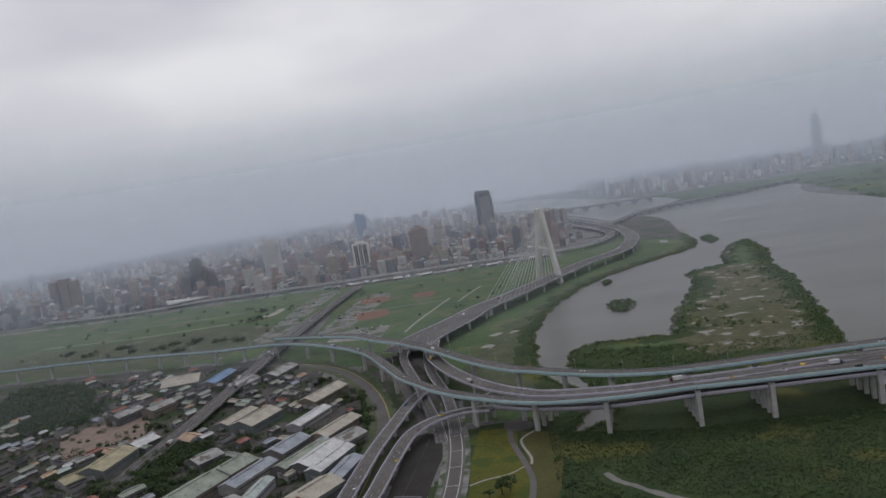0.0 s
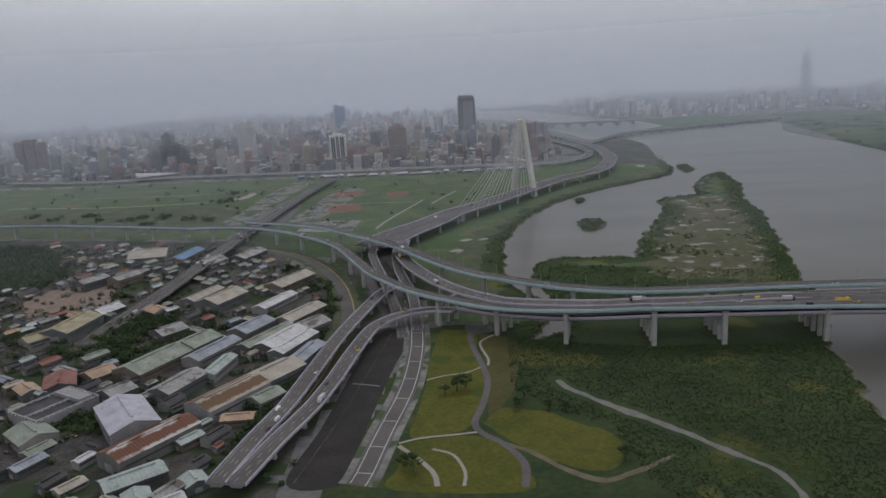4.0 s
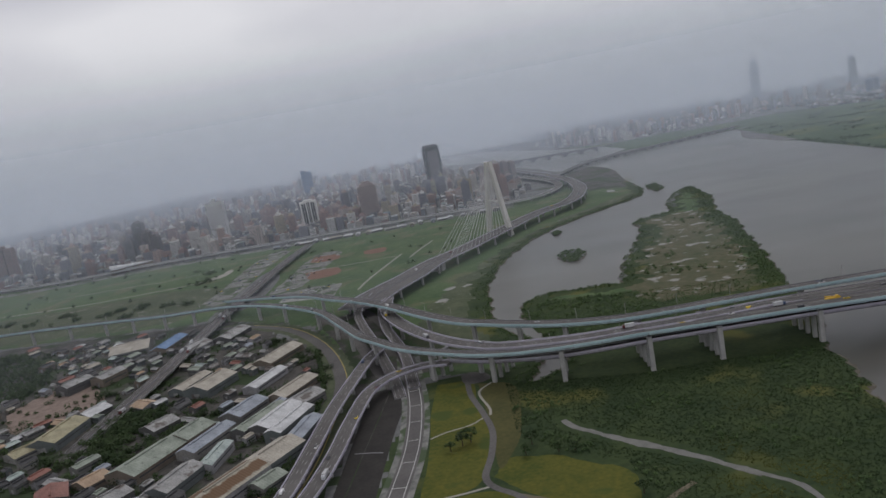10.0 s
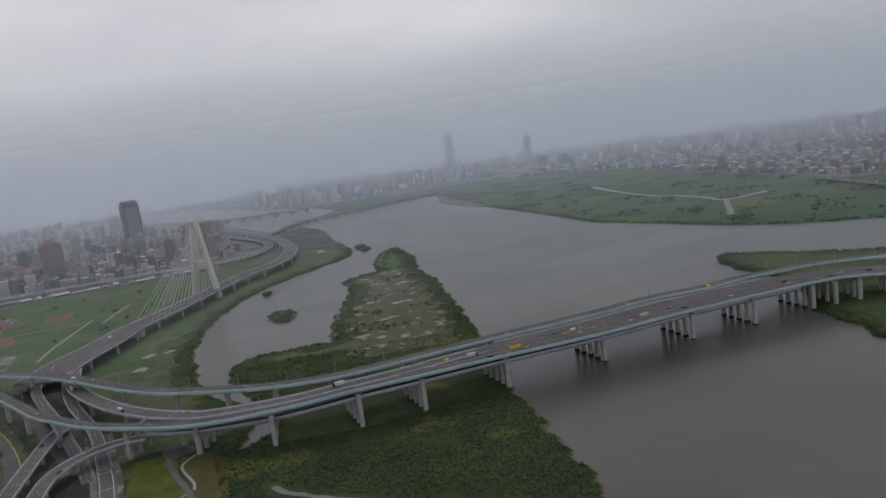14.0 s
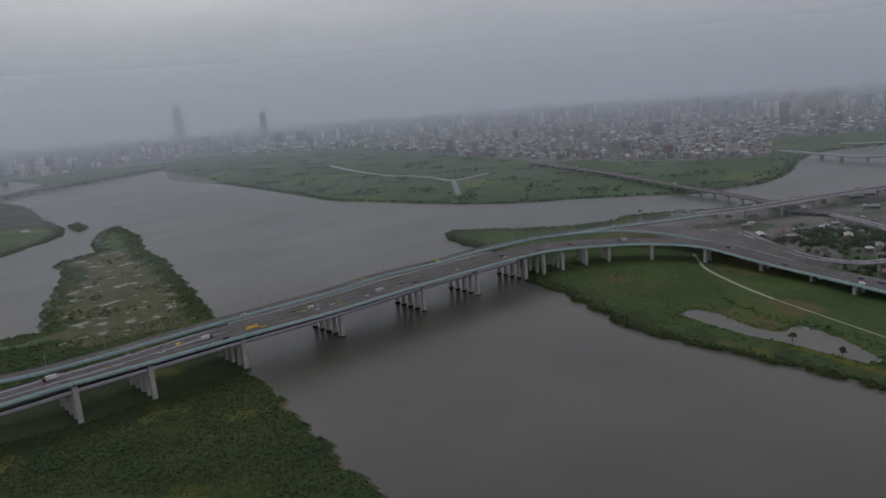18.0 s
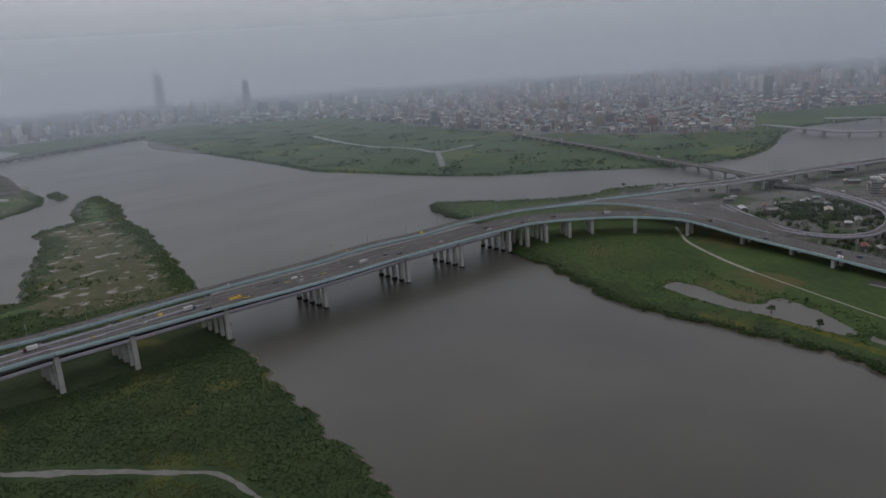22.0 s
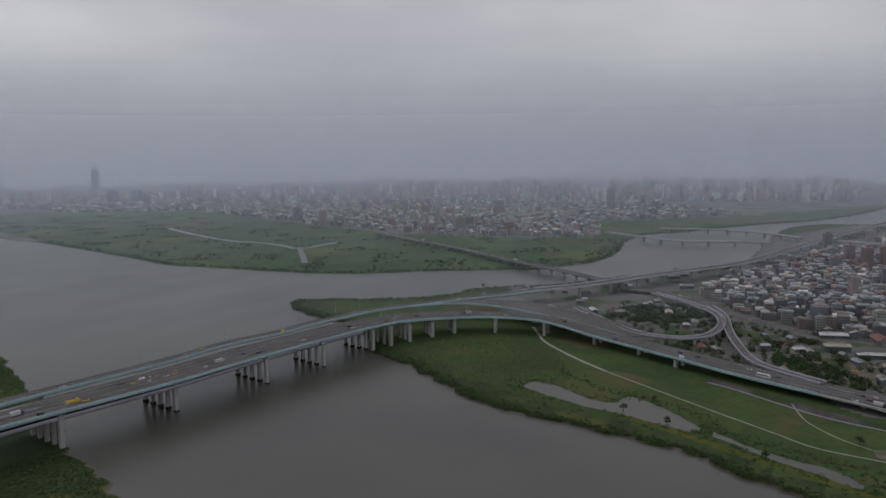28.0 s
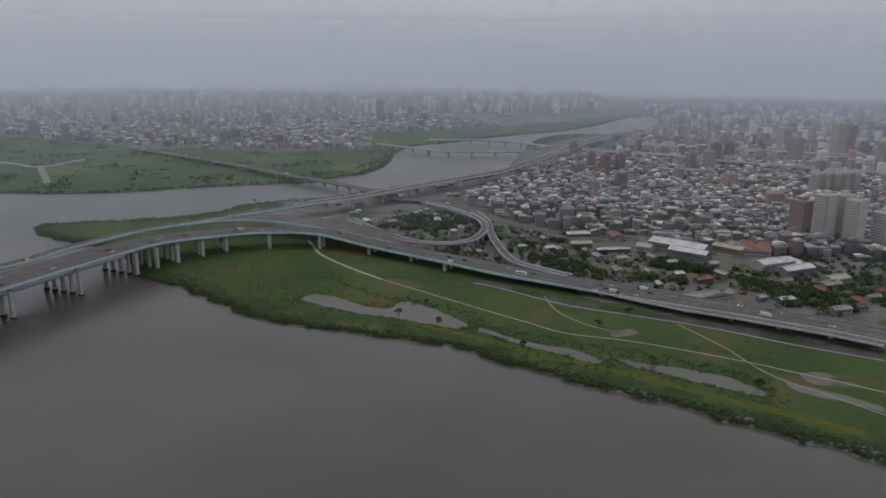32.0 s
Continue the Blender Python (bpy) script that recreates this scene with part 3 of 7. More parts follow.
for line, w in (([(790, 379, 1.25), (761, 358, 1.25), (731, 335, 1.25), (690, 284, 1.25), (661, 240, 1.25)], 3.6), ([(661, 240, 1.25), (636, 194, 1.25), (616, 157, 1.25), (594, 116, 1.25), (575, 79, 1.25), (559, 47, 1.25), (556, 3, 1.25), (548, -40, 1.25), (535, -90, 1.25), (526, -115, 1.25), (517, -142, 1.25), (506, -170, 1.25)], 1.6), ([(605, -42, 1.25), (579, -62, 1.25), (557, -77, 1.25), (532, -90, 1.25), (511, -105, 1.25), (488, -136, 1.25), (470, -160, 1.25)], 1.2), ([(650, 75, 1.25), (613, 60, 1.25), (587, 36, 1.25), (575, 14, 1.25)], 1.2),
                ([(35, 570, 1.25), (24, 557, 1.25), (23, 543, 1.25), (27, 518, 1.25), (26, 505, 1.25)], 2.0), ([(-19, 484, 1.25), (-7, 490, 1.25), (10, 494, 1.25), (21, 503, 1.25)], 1.6), ([(-34, 393, 1.25), (-21, 398, 1.25), (-1, 400, 1.25), (13, 402, 1.25)], 2.0),
                ([(-14, 384, 1.25), (-2, 376, 1.25), (4, 357, 1.25), (3, 343, 1.25)], 2.0), ([(-34, 390, 1.25), (-21, 372, 1.25), (-13, 357, 1.25), (-11, 344, 1.25)], 3.0),
                ([(-882, 1460, 1.25), (-751, 1426, 1.25), (-629, 1400, 1.25), (-518, 1397, 1.25), (-443, 1400, 1.25), (-402, 1452, 1.25)], 5.0), ([(-103, 1046, 1.25), (-86, 1123, 1.25), (-39, 1284, 1.25)], 4.0), ([(-24, 1236, 1.25), (-4, 1300, 1.25), (21, 1369, 1.25)], 4.0), ([(-794, 1551, 1.25), (-637, 1533, 1.25), (-526, 1508, 1.25), (-471, 1523, 1.25), (-445, 1559, 1.25)], 3.0), ([(-217, 1278, 1.25), (-127, 1280, 1.25), (-47, 1272, 1.25)], 2.5)):
    strip("path", line, w, M_PATH, "pale concrete footpath through grass", 1.3)
strip("dirt_track", [(28, 385, 1.25), (40, 377, 1.25), (56, 357, 1.25), (74, 342, 1.25), (93, 347, 1.25), (120, 363, 1.25)], 4.0, M_TRACK, "brown dirt track along the lawn", 1.29, step=2.5, uneven=0.5)
for line in ([(-287, 1616), (-306, 1427), (-313, 1241), (-326, 1143), (-363, 1155), (-357, 1279), (-354, 1490), (-325, 1652)], [(-213, 1499), (-229, 1369), (-243, 1222), (-252, 1132), (-225, 1106), (-200, 1166), (-177, 1299), (-160, 1453)]):
    sheet("gravel_lot", line, 1.222, M_LOT, "pale gravel parking strip beside the straight viaduct", "parking lot", 3)
for line in ([(780, 113), (815, 82), (818, 35), (791, -9), (762, -21), (730, 18), (731, 58), (747, 95)], [(696, -87), (736, -117), (760, -156), (755, -182), (726, -170), (698, -136), (678, -99)], [(798, -50), (819, -104), (797, -124), (756, -103), (741, -64), (754, -37)]):
    sheet("bare_earth", line, 1.26, M_EARTH, "bare brown earthworks among trees", "yard", 4)
for line in ([(1576, 788), (1715, 741), (1794, 664), (1761, 599), (1596, 585), (1479, 627), (1481, 681)], [(1469, 1119), (1602, 1087), (1569, 957), (1467, 853), (1347, 864), (1334, 963)]):
    sheet("lawn", line, 1.27, M_PARK, "mown green lawn on the far marsh", "lawn", 3)
strip("channel_wall", [(-49, 595, 1.4), (-58, 533, 1.4), (-66, 481, 1.4), (-73, 434, 1.4), (-81, 392, 1.4), (-89, 354, 1.4)], 0.8, M_DIRT, "low concrete divider along the drained channel", 1.5, "wall")
strip("channel_beam", [(-72, 484, 1.4), (-62, 481, 1.4), (-52, 477, 1.4)], 1.3, M_GIRDER, "concrete beam across the drained channel", 1.6, "beam")
strip("yellow_verge", [(556, 196, 1), (540, 140, 1), (521, 90, 1), (502, 30, 1), (482, -30, 1), (463, -80, 1), (440, -140, 1)], 9, M_LAWN, "yellow-green grass strip between pond and river", 1.24, "lawn")
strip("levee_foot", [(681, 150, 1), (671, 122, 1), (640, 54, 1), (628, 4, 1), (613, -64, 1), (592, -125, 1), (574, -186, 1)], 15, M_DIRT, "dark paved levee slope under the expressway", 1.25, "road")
strip("meadow_road", [(16, 583, 1.25), (16, 550, 1.25), (21, 514, 1.25), (24, 477, 1.25), (19, 442, 1.25), (12, 415, 1.25), (16, 400, 1.25), (28, 385, 1.25), (37, 362, 1.25), (35, 339, 1.25)], 4.5, M_ASPHALT, "winding grey service road across the lawn", 1.32)

# upright see-through sheets added to imitate distance haze: thin near the ground, fading upwards
def haze_sheet(radius, cover, low, high):
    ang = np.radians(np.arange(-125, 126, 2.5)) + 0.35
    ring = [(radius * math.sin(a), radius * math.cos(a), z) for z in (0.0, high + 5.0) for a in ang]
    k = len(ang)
    me = mesh_of("haze_sheet", ring, [(j, j + 1, k + j + 1, k + j) for j in range(k - 1)], haze_sheet_material(cover, low, high))
    return tagged(new("haze_sheet", me), "upright see-through sheet added to imitate haze over the distant city", "mist", kind="structure")


# haze built up from seven stacked veils, denser with distance
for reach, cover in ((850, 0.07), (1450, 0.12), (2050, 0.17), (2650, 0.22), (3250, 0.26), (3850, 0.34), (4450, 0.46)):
    haze_sheet(reach, cover, 50, 330 + reach * 0.14)


# viaducts and bridges
def sweep(pts, profile, half=None):
    """A closed profile carried along the line: (share of the half width, metres across, metres up)."""
    p = np.array(pts)
    s = sides(p)
    k = len(profile)
    half = np.zeros(len(p)) if half is None else half
    v = []
    for q, n, h in zip(p, s, half):
        v += [(q[0] + n[0] * (a * h + b), q[1] + n[1] * (a * h + b), q[2] + u) for a, b, u in profile]
    f = [(i * k + j, i * k + (j + 1) % k, (i + 1) * k + (j + 1) % k, (i + 1) * k + j) for i in range(len(p) - 1) for j in range(k)]
    f += [tuple(range(k))[::-1], tuple((len(p) - 1) * k + j for j in range(k))]
    return v, f


def dashes(p, off, long, gap, wide):
    """Painted strokes along a line at a sideways offset."""
    q = shifted(p, off)
    s = sides(p)
    far = np.r_[0, np.cumsum(np.linalg.norm(np.diff(q[:, :2], axis=0), axis=1))]
    v, f, at = [], [], 0.0
    while at + long < far[-1]:
        a, b = ([np.interp(at + d, far, q[:, i]) for i in range(3)] for d in (0, long))
        n = [np.interp(at, far, s[:, i]) * wide / 2 for i in range(2)]
        k = len(v)
        v += [(a[0] - n[0], a[1] - n[1], a[2]), (b[0] - n[0], b[1] - n[1], b[2]), (b[0] + n[0], b[1] + n[1], b[2]), (a[0] + n[0], a[1] + n[1], a[2])]
        f.append((k, k + 1, k + 2, k + 3))
        at += long + gap
    return v, f


def column_mesh(name, height, w, d, mat, top=1.0):
    """An upright pier, octagonal-cornered, its head a little wider."""
    c = 0.28
    ring = [(-w / 2 + c, -d / 2), (w / 2 - c, -d / 2), (w / 2, -d / 2 + c), (w / 2, d / 2 - c), (w / 2 - c, d / 2), (-w / 2 + c, d / 2), (-w / 2, d / 2 - c), (-w / 2, -d / 2 + c)]
    levels = [(-3.0, 1.0), (height - 2.2, 1.0), (height - 0.6, top), (height, top)]
    v = [(x * s, y * s, z) for z, s in levels for x, y in ring]
    f = [(8 * i + j, 8 * i + (j + 1) % 8, 8 * i + 8 + (j + 1) % 8, 8 * i + 8 + j) for i in range(3) for j in range(8)] + [tuple(range(24, 32))]
    return mesh_of(name, v, f, mat)


def viaduct(name, pts, width, barrier, label, side=0, depth=2.4, wall=1.5, lanes=4, pier_gap=0, pier_w=2.6, pier_rows=(0.0,), first=20.0, until=None,
            median=False, barrier_label="pale cyan parapet", category="viaduct", both_walls=False, beam=None, cap=False, rails=()):
    """A road deck on piers. side=+1: the line given is its right edge, -1: its left edge, 0: its middle."""
    p = smooth_line(pts, 9.0)
    half = p[:, 3] / 2 if p.shape[1] == 4 else np.full(len(p), width / 2)
    p = shifted(p[:, :3], side * half)
    top = tagged(new(name), label, category)
    t = 0.35
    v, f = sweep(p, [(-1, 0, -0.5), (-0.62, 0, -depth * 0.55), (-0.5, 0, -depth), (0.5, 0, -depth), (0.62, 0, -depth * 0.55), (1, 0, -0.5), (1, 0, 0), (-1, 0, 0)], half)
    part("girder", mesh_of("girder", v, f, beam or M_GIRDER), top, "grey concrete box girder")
    q = p.copy()
    q[:, 2] += 0.03
    v, f = sweep(q, [(-1, t, -0.02), (1, -t, -0.02), (1, -t, 0.02), (-1, t, 0.02)], half)
    part("road_surface", mesh_of("road_surface", v, f, M_ASPHALT), top, "grey asphalt carriageway")
    for s in (-1, 1):
        tall, paint = (wall, barrier) if s < 0 or both_walls else (0.9, M_GIRDER)
        v, f = sweep(p, [(s, -t / 2 - s * t / 2, -0.9), (s, t / 2 - s * t / 2, -0.9), (s, t / 2 - s * t / 2, tall), (s, -t / 2 - s * t / 2, tall)], half)
        part("parapet", mesh_of("parapet", v, f, paint), top, barrier_label if paint is barrier else "grey concrete parapet")
    for share in rails:
        v, f = sweep(p, [(share, -0.35, 0), (share, 0.35, 0), (share, 0.2, 1.0), (share, -0.2, 1.0)], half)
        part("divider", mesh_of("divider", v, f, M_CONCRETE), top, "concrete divider between carriageways")
    if median:
        v, f = sweep(p, [(0, -0.3, 0), (0, 0.3, 0), (0, 0.15, 0.9), (0, -0.15, 0.9)])
        part("median_barrier", mesh_of("median_barrier", v, f, M_GIRDER), top, "concrete median barrier")
    q[:, 2] += 0.05
    v, f = [], []
    for k in range(lanes + 1):
        off = (half - 1.5) * (2 * k / lanes - 1)
        vv, ff = dashes(q, off, 8.9, 0.1, 0.2) if k in (0, lanes) else dashes(q, off, 5, 8, 0.22)
        f += [tuple(j + len(v) for j in g) for g in ff]
        v += vv
    tagged(part("lane_marking", mesh_of("lane_marking", v, f, M_LINE), top, "white lane lines"), kind="stuff")
    if pier_gap:
        far = np.r_[0, np.cumsum(np.linalg.norm(np.diff(p[:, :2], axis=0), axis=1))]
        s = sides(p)
        at = first
        stop = until or far[-1] - 5
        while at < stop:
            c = np.array([np.interp(at, far, p[:, i]) for i in range(3)])
            n = np.array([np.interp(at, far, s[:, i]) for i in range(2)])
            turn = math.degrees(math.atan2(n[1], n[0]))
            for r in pier_rows:
                base = c[:2] + n * r * 2 * np.interp(at, far, half)
                ob = part("pier", column_mesh("pier", c[2] - depth, pier_w, pier_w * 1.15, M_PIER, 1.12), top, "pale concrete pier")
                ob.matrix_basis = pose(base[0], base[1], 0, 0, 0, turn)
                if cap:
                    h, r = c[2] - depth, width * 0.36
                    v = [(x, y, z) for y in (-1.3, 1.3) for x, z in ((-pier_w / 2, h - 3.0), (pier_w / 2, h - 3.0), (r, h - 1.0), (r, h + 0.05), (-r, h + 0.05), (-r, h - 1.0))]
                    part("pier_head", mesh_of("pier_head", v, [(0, 1, 2, 3, 4, 5), (11, 10, 9, 8, 7, 6)] + [(j, 6 + j, 6 + (j + 1) % 6, (j + 1) % 6) for j in range(6)], M_PIER), ob, "flared concrete pier head")
            at += pier_gap
    return p, top


RAMP = [(-1150, 1240, 25), (-950, 1180, 24.5), (-800, 1143, 24), (-735, 1125, 23.5), (-604, 1101, 22.2), (-477, 1060, 21.5), (-377, 1019, 22), (-340, 1010, 22.2), (-283, 998, 21.8), (-226, 959, 22.0), (-169, 893, 23.0), (-133, 835, 24.0), (-105, 764, 24.5), (-81, 699, 25.0), (-61, 663, 25.5), (-41, 629, 26.1), (-8, 594, 26.2), (37, 557, 27.2), (91, 535, 29.2), (154, 525, 30.8)]
MAIN = [(154, 525, 30.8, 27), (205, 520, 30.0, 31), (279, 514, 28.9, 40), (370, 505, 27.3, 44), (471, 499, 27.0, 46), (610, 483, 26.2, 44), (663, 472, 23.7, 42), (717, 437, 20.5, 37), (740, 403, 20.0, 31), (755, 352, 18.3, 29), (740, 284, 12.5, 29), (724, 233, 10.6, 30), (704, 184, 10.6, 32), (683, 126, 9.1, 34), (665, 58, 7.9, 35), (650, 5, 7.6, 33), (633, -48, 8.4, 31), (622, -87, 9.0, 30), (611, -120, 9.2, 30), (600, -156, 9.2, 30), (585, -191, 9.2, 30)]
SPLIT = next(k for k, q in enumerate(MAIN) if q[1] < 70)
EXPRESS = MAIN[SPLIT:]
MAIN = MAIN[:SPLIT + 1]
ramp_line, near_ramp = viaduct("ramp_viaduct", RAMP, 11, M_CYAN, "long curved concrete ramp viaduct with pale cyan parapets on tall piers", side=1, lanes=2, wall=1.9)
near_line, near_deck = viaduct("river_viaduct", MAIN, 26, M_CYAN, "long grey concrete river viaduct with pale cyan parapets on tall piers", side=1, lanes=6, depth=2.6, wall=1.9, median=True, rails=(-0.36, 0.3, 0.62))
FAR = [(-293, 1043, 21.0), (-219, 998, 22.0), (-165, 956, 22.5), (-129, 907, 23.0), (-89, 855, 24.0), (-52, 794, 25.0), (-14, 721, 25.7), (19, 669, 26.5), (44, 645, 26.9), (66, 622, 28.0), (102, 592, 29.5), (144, 571, 30.6), (189, 567, 30.1), (235, 567, 29.4), (289, 565, 29.1), (404, 558, 28.0), (471, 558, 28.0), (543, 545, 27.8), (587, 546, 27.3), (631, 541, 26.4), (694, 541, 22.6), (737, 526, 21.0), (786, 503, 20.0), (831, 482, 19.5), (876, 456, 19.0), (929, 431, 18.5), (995, 389, 18.0), (1061, 358, 18.0), (1139, 326, 17.0), (1229, 280, 17.0), (1337, 229, 17.0), (1498, 198, 16.0), (1696, 160, 16.0), (1992, 100, 15.0), (2274, 32, 15.0)]
express_line, express_deck = viaduct("riverside_expressway", EXPRESS, 30, M_PALECON, "broad grey riverside expressway with pale concrete parapets", side=1, lanes=7, depth=2.0, wall=1.1, rails=(-0.45, 0.45),
                                     barrier_label="pale concrete parapet", median=True)
ledge = shifted(express_line, -np.interp(np.arange(len(express_line)), (0, 3, 12), (8.0, 10.0, 18.6)))
viaduct("expressway_ramp", [(x, y, z - d) for (x, y, z), d in zip(ledge[3:].tolist(), [0.35, 0.5, 0.7, 0.9, 1.0] + [1.1] * len(ledge))], 8, M_PALECON, "narrow lower ramp beside the expressway", lanes=2, depth=1.4, wall=1.0, barrier_label="pale concrete parapet", both_walls=True)
LILAC_PART = [q for q in FAR if q[0] > 925]
FAR = [q for q in FAR if q[0] < 935]
viaduct("hillside_viaduct", LILAC_PART, 21, M_LILAC, "long pale viaduct with lilac parapets crossing towards the town", side=1, lanes=4, wall=1.4, beam=M_PALECON, pier_gap=62, first=70, pier_w=3.0,
        barrier_label="lilac parapet", both_walls=True)
far_line, far_deck = viaduct("river_viaduct", FAR, 15, M_CYAN, "slim grey concrete viaduct with pale cyan parapets", side=1, lanes=3, wall=1.9)
MERGE = [(*q, w) for q, w in zip([(738, 526, 20.8), (776, 497, 20.3), (795, 462, 19.8), (799, 417, 19.0), (788, 367, 18.0), (783, 322, 15.3), (770, 275, 11.9), (761, 252, 10.8)], (11, 18, 30, 42, 45, 42, 36, 28))]
viaduct("merge_ramp", MERGE, 9, M_CYAN, "broad merging concrete deck with a pale cyan parapet", side=1, lanes=4)
viaduct("lower_ramp", [(5, 596, 17), (37, 572, 17.5), (85, 548, 19.5), (120, 534.5, 22.5), (159.3, 527.7, 24.3), (209.8, 522.8, 24.1), (283.9, 516.8, 23.6), (375.0, 507.8, 22.7), (471.3, 502.2, 23.0), (541.0, 494.8, 23.1), (598.5, 487.8, 23.0)], 9, M_LILAC, "concrete ramp with lilac parapets beneath the viaduct", side=1, lanes=2, barrier_label="lilac parapet")
MAINLINE = [(293.8, 546.1, 26.7), (259.0, 546.0, 29.0), (207.1, 543.4, 29.8), (155.9, 544.4, 30.7), (108, 551.9, 29.5), (52, 575.4, 27.1), (30, 596.9, 25.7), (7, 628.7, 24.4), (-19, 688, 21), (-42, 761, 18), (-54, 828, 15), (-54, 895, 13.5)]
mainline, mainline_deck = viaduct("mainline_ramp", MAINLINE, 15, M_LILAC, "broad curved ramp with lilac parapets sweeping to the cable-stayed bridge", lanes=4, barrier_label="lilac parapet", wall=1.3, both_walls=True)


def nearest(line, x, y):
    k = int(np.argmin((line[:, 0] - x) ** 2 + (line[:, 1] - y) ** 2))
    return line[k], sides(line)[k], k


# rows of piers under the crossing: foot of the front pier, number of piers in the row, whether it stands in the water
BENTS = [(-10, 601, 3, 0), (38, 569, 4, 0), (90, 541, 3, 0), (155, 527, 5, 0), (207, 522, 5, 0), (282, 518, 5, 0), (377, 512, 5, 1), (470, 501, 5, 1), (538, 491, 5, 1), (608, 483, 5, 1),
         (634, 478, 4, 0), (660, 471, 4, 0), (690, 460, 3, 0), (716, 446, 3, 0), (743, 406, 2, 0), (759, 350, 2, 0), (751, 286, 2, 0), (734, 231, 2, 0), (708, 186, 2, 0), (669, 24, 1, 0), (655, -12, 1, 0), (640, -50, 1, 0),
         (628, -86, 1, 0), (617, -122, 1, 0), (605, -158, 1, 0)]
for bx, by, count, in_water in BENTS:
    line, owner = (ramp_line, near_ramp) if bx < 150 else (express_line, express_deck) if by < 40 else (near_line, near_deck)
    c, n, k = nearest(line, bx, by)
    turn = math.degrees(math.atan2(n[1], n[0]))
    for j in range(count):
        px, py = bx + n[0] * 11.0 * j, by + n[1] * 11.0 * j
        top_z = c[2] - (2.2 if j < 3 else 3.0)
        ob = part("pier", column_mesh("pier", top_z, 3.3 if j == 0 else 2.7, 3.6 if j == 0 else 3.0, M_PIER, 1.06), owner, "pale concrete pier")
        ob.matrix_basis = pose(px, py, 0, 0, 0, turn)
        if in_water:
            foot = part("pile_cap", column_mesh("pile_cap", 2.4 if j else 1.2, 3.7, 4.0, M_SOIL, 1.0), ob, "dark stained pile cap at the waterline")
    if count > 2:
        beam_p = np.array([[bx - n[0] * 2, by - n[1] * 2, c[2] - 2.1], [bx + n[0] * 11 * (count - 1), by + n[1] * 11 * (count - 1), c[2] - 2.6]])
        v, f = sweep(beam_p, [(0, -1.4, -1.4), (0, 1.4, -1.4), (0, 1.4, 0), (0, -1.4, 0)])
        part("cross_beam", mesh_of("cross_beam", v, f, M_GIRDER), owner, "concrete cross beam")
RAMP_FEET = [(-930, 1180), (-860, 1162), (-800, 1146), (-735, 1129), (-672, 1118), (-604, 1108), (-540, 1085), (-477, 1066), (-431, 1048), (-377, 1023), (-332, 1014), (-283, 995), (-231, 963), (-183, 925), (-136, 857), (-109, 790), (-90, 735), (-59, 680)]
for bx, by in RAMP_FEET:
    c, n, k = nearest(ramp_line, bx, by)
    ob = part("pier", column_mesh("pier", c[2] - 2.2, 3.4, 3.8, M_PIER, 1.15), near_ramp, "pale concrete pier")
    ob.matrix_basis = pose(c[0], c[1], 0, 0, 0, math.degrees(math.atan2(n[1], n[0])))
viaduct("link_ramp", [(-28, 590, 2.5), (-36, 680, 6), (-54, 770, 10), (-60, 850, 12.4), (-52, 900, 13.2)], 10, M_LILAC, "grey concrete ramp rising from the riverside road", lanes=2, pier_gap=45, barrier_label="pale parapet", wall=1.0, both_walls=True)
# piers of the far deck and of the mainline ramp
for line, owner, spans in ((far_line, far_deck, [(-150, 930), (-100, 870), (-55, 800), (-12, 722), (30, 662), (70, 628), (112, 600), (160, 586), (215, 584), (294, 582)]),
                           (mainline, mainline_deck, [(30, 599), (-8, 655), (-35, 740)])):
    for bx, by in spans:
        c, n, k = nearest(line, bx, by)
        ob = part("pier", column_mesh("pier", c[2] - 2.2, 3.0, 4.2, M_PIER, 1.25), owner, "pale concrete pier")
        ob.matrix_basis = pose(c[0], c[1], 0, 0, 0, math.degrees(math.atan2(n[1], n[0])))
CABLE = [(*q, w) for q, w in zip([(-62, 868, 13), (-42, 922, 13.5), (1, 998, 14), (31, 1063, 14.5), (82, 1130, 15), (160, 1245, 15), (237, 1354, 15), (320, 1440, 15), (370, 1563, 15), (397, 1689, 15), (408, 1898, 15), (390, 2205, 14), (351, 2532, 14), (290, 2888, 13)], (58, 55, 49, 42, 37, 35, 34, 33, 31, 29, 26, 26, 26, 26))]
cable_line, cable_deck = viaduct("cable_stayed_bridge", CABLE, 30, M_LILAC, "white cable-stayed road bridge with a tall A-shaped pylon", side=1, lanes=8, depth=2.2,
                                 wall=1.1, pier_gap=60, pier_rows=(-0.4, 0.4), median=True, barrier_label="pale lilac parapet", category="bridge", both_walls=True)
c, n, k = nearest(cable_line, 30, 1063)
abutment = part("abutment", column_mesh("abutment", 12.4, 30, 11, M_PIER, 1.0), cable_deck, "broad concrete abutment wall under the deck")
abutment.matrix_basis = pose(c[0], c[1], 0, 0, 0, math.degrees(math.atan2(n[1], n[0])))
viaduct("link_ramp", [(-40, 575, 1.6), (-44, 608, 3.2), (-51, 644, 6), (-68, 736, 8), (-82, 802, 10), (-90, 855, 11), (-87, 911, 12), (-81, 945, 13)], 10, M_LILAC, "grey concrete ramp climbing to the cable-stayed bridge", lanes=2, pier_gap=45, barrier_label="pale parapet", wall=1.0)
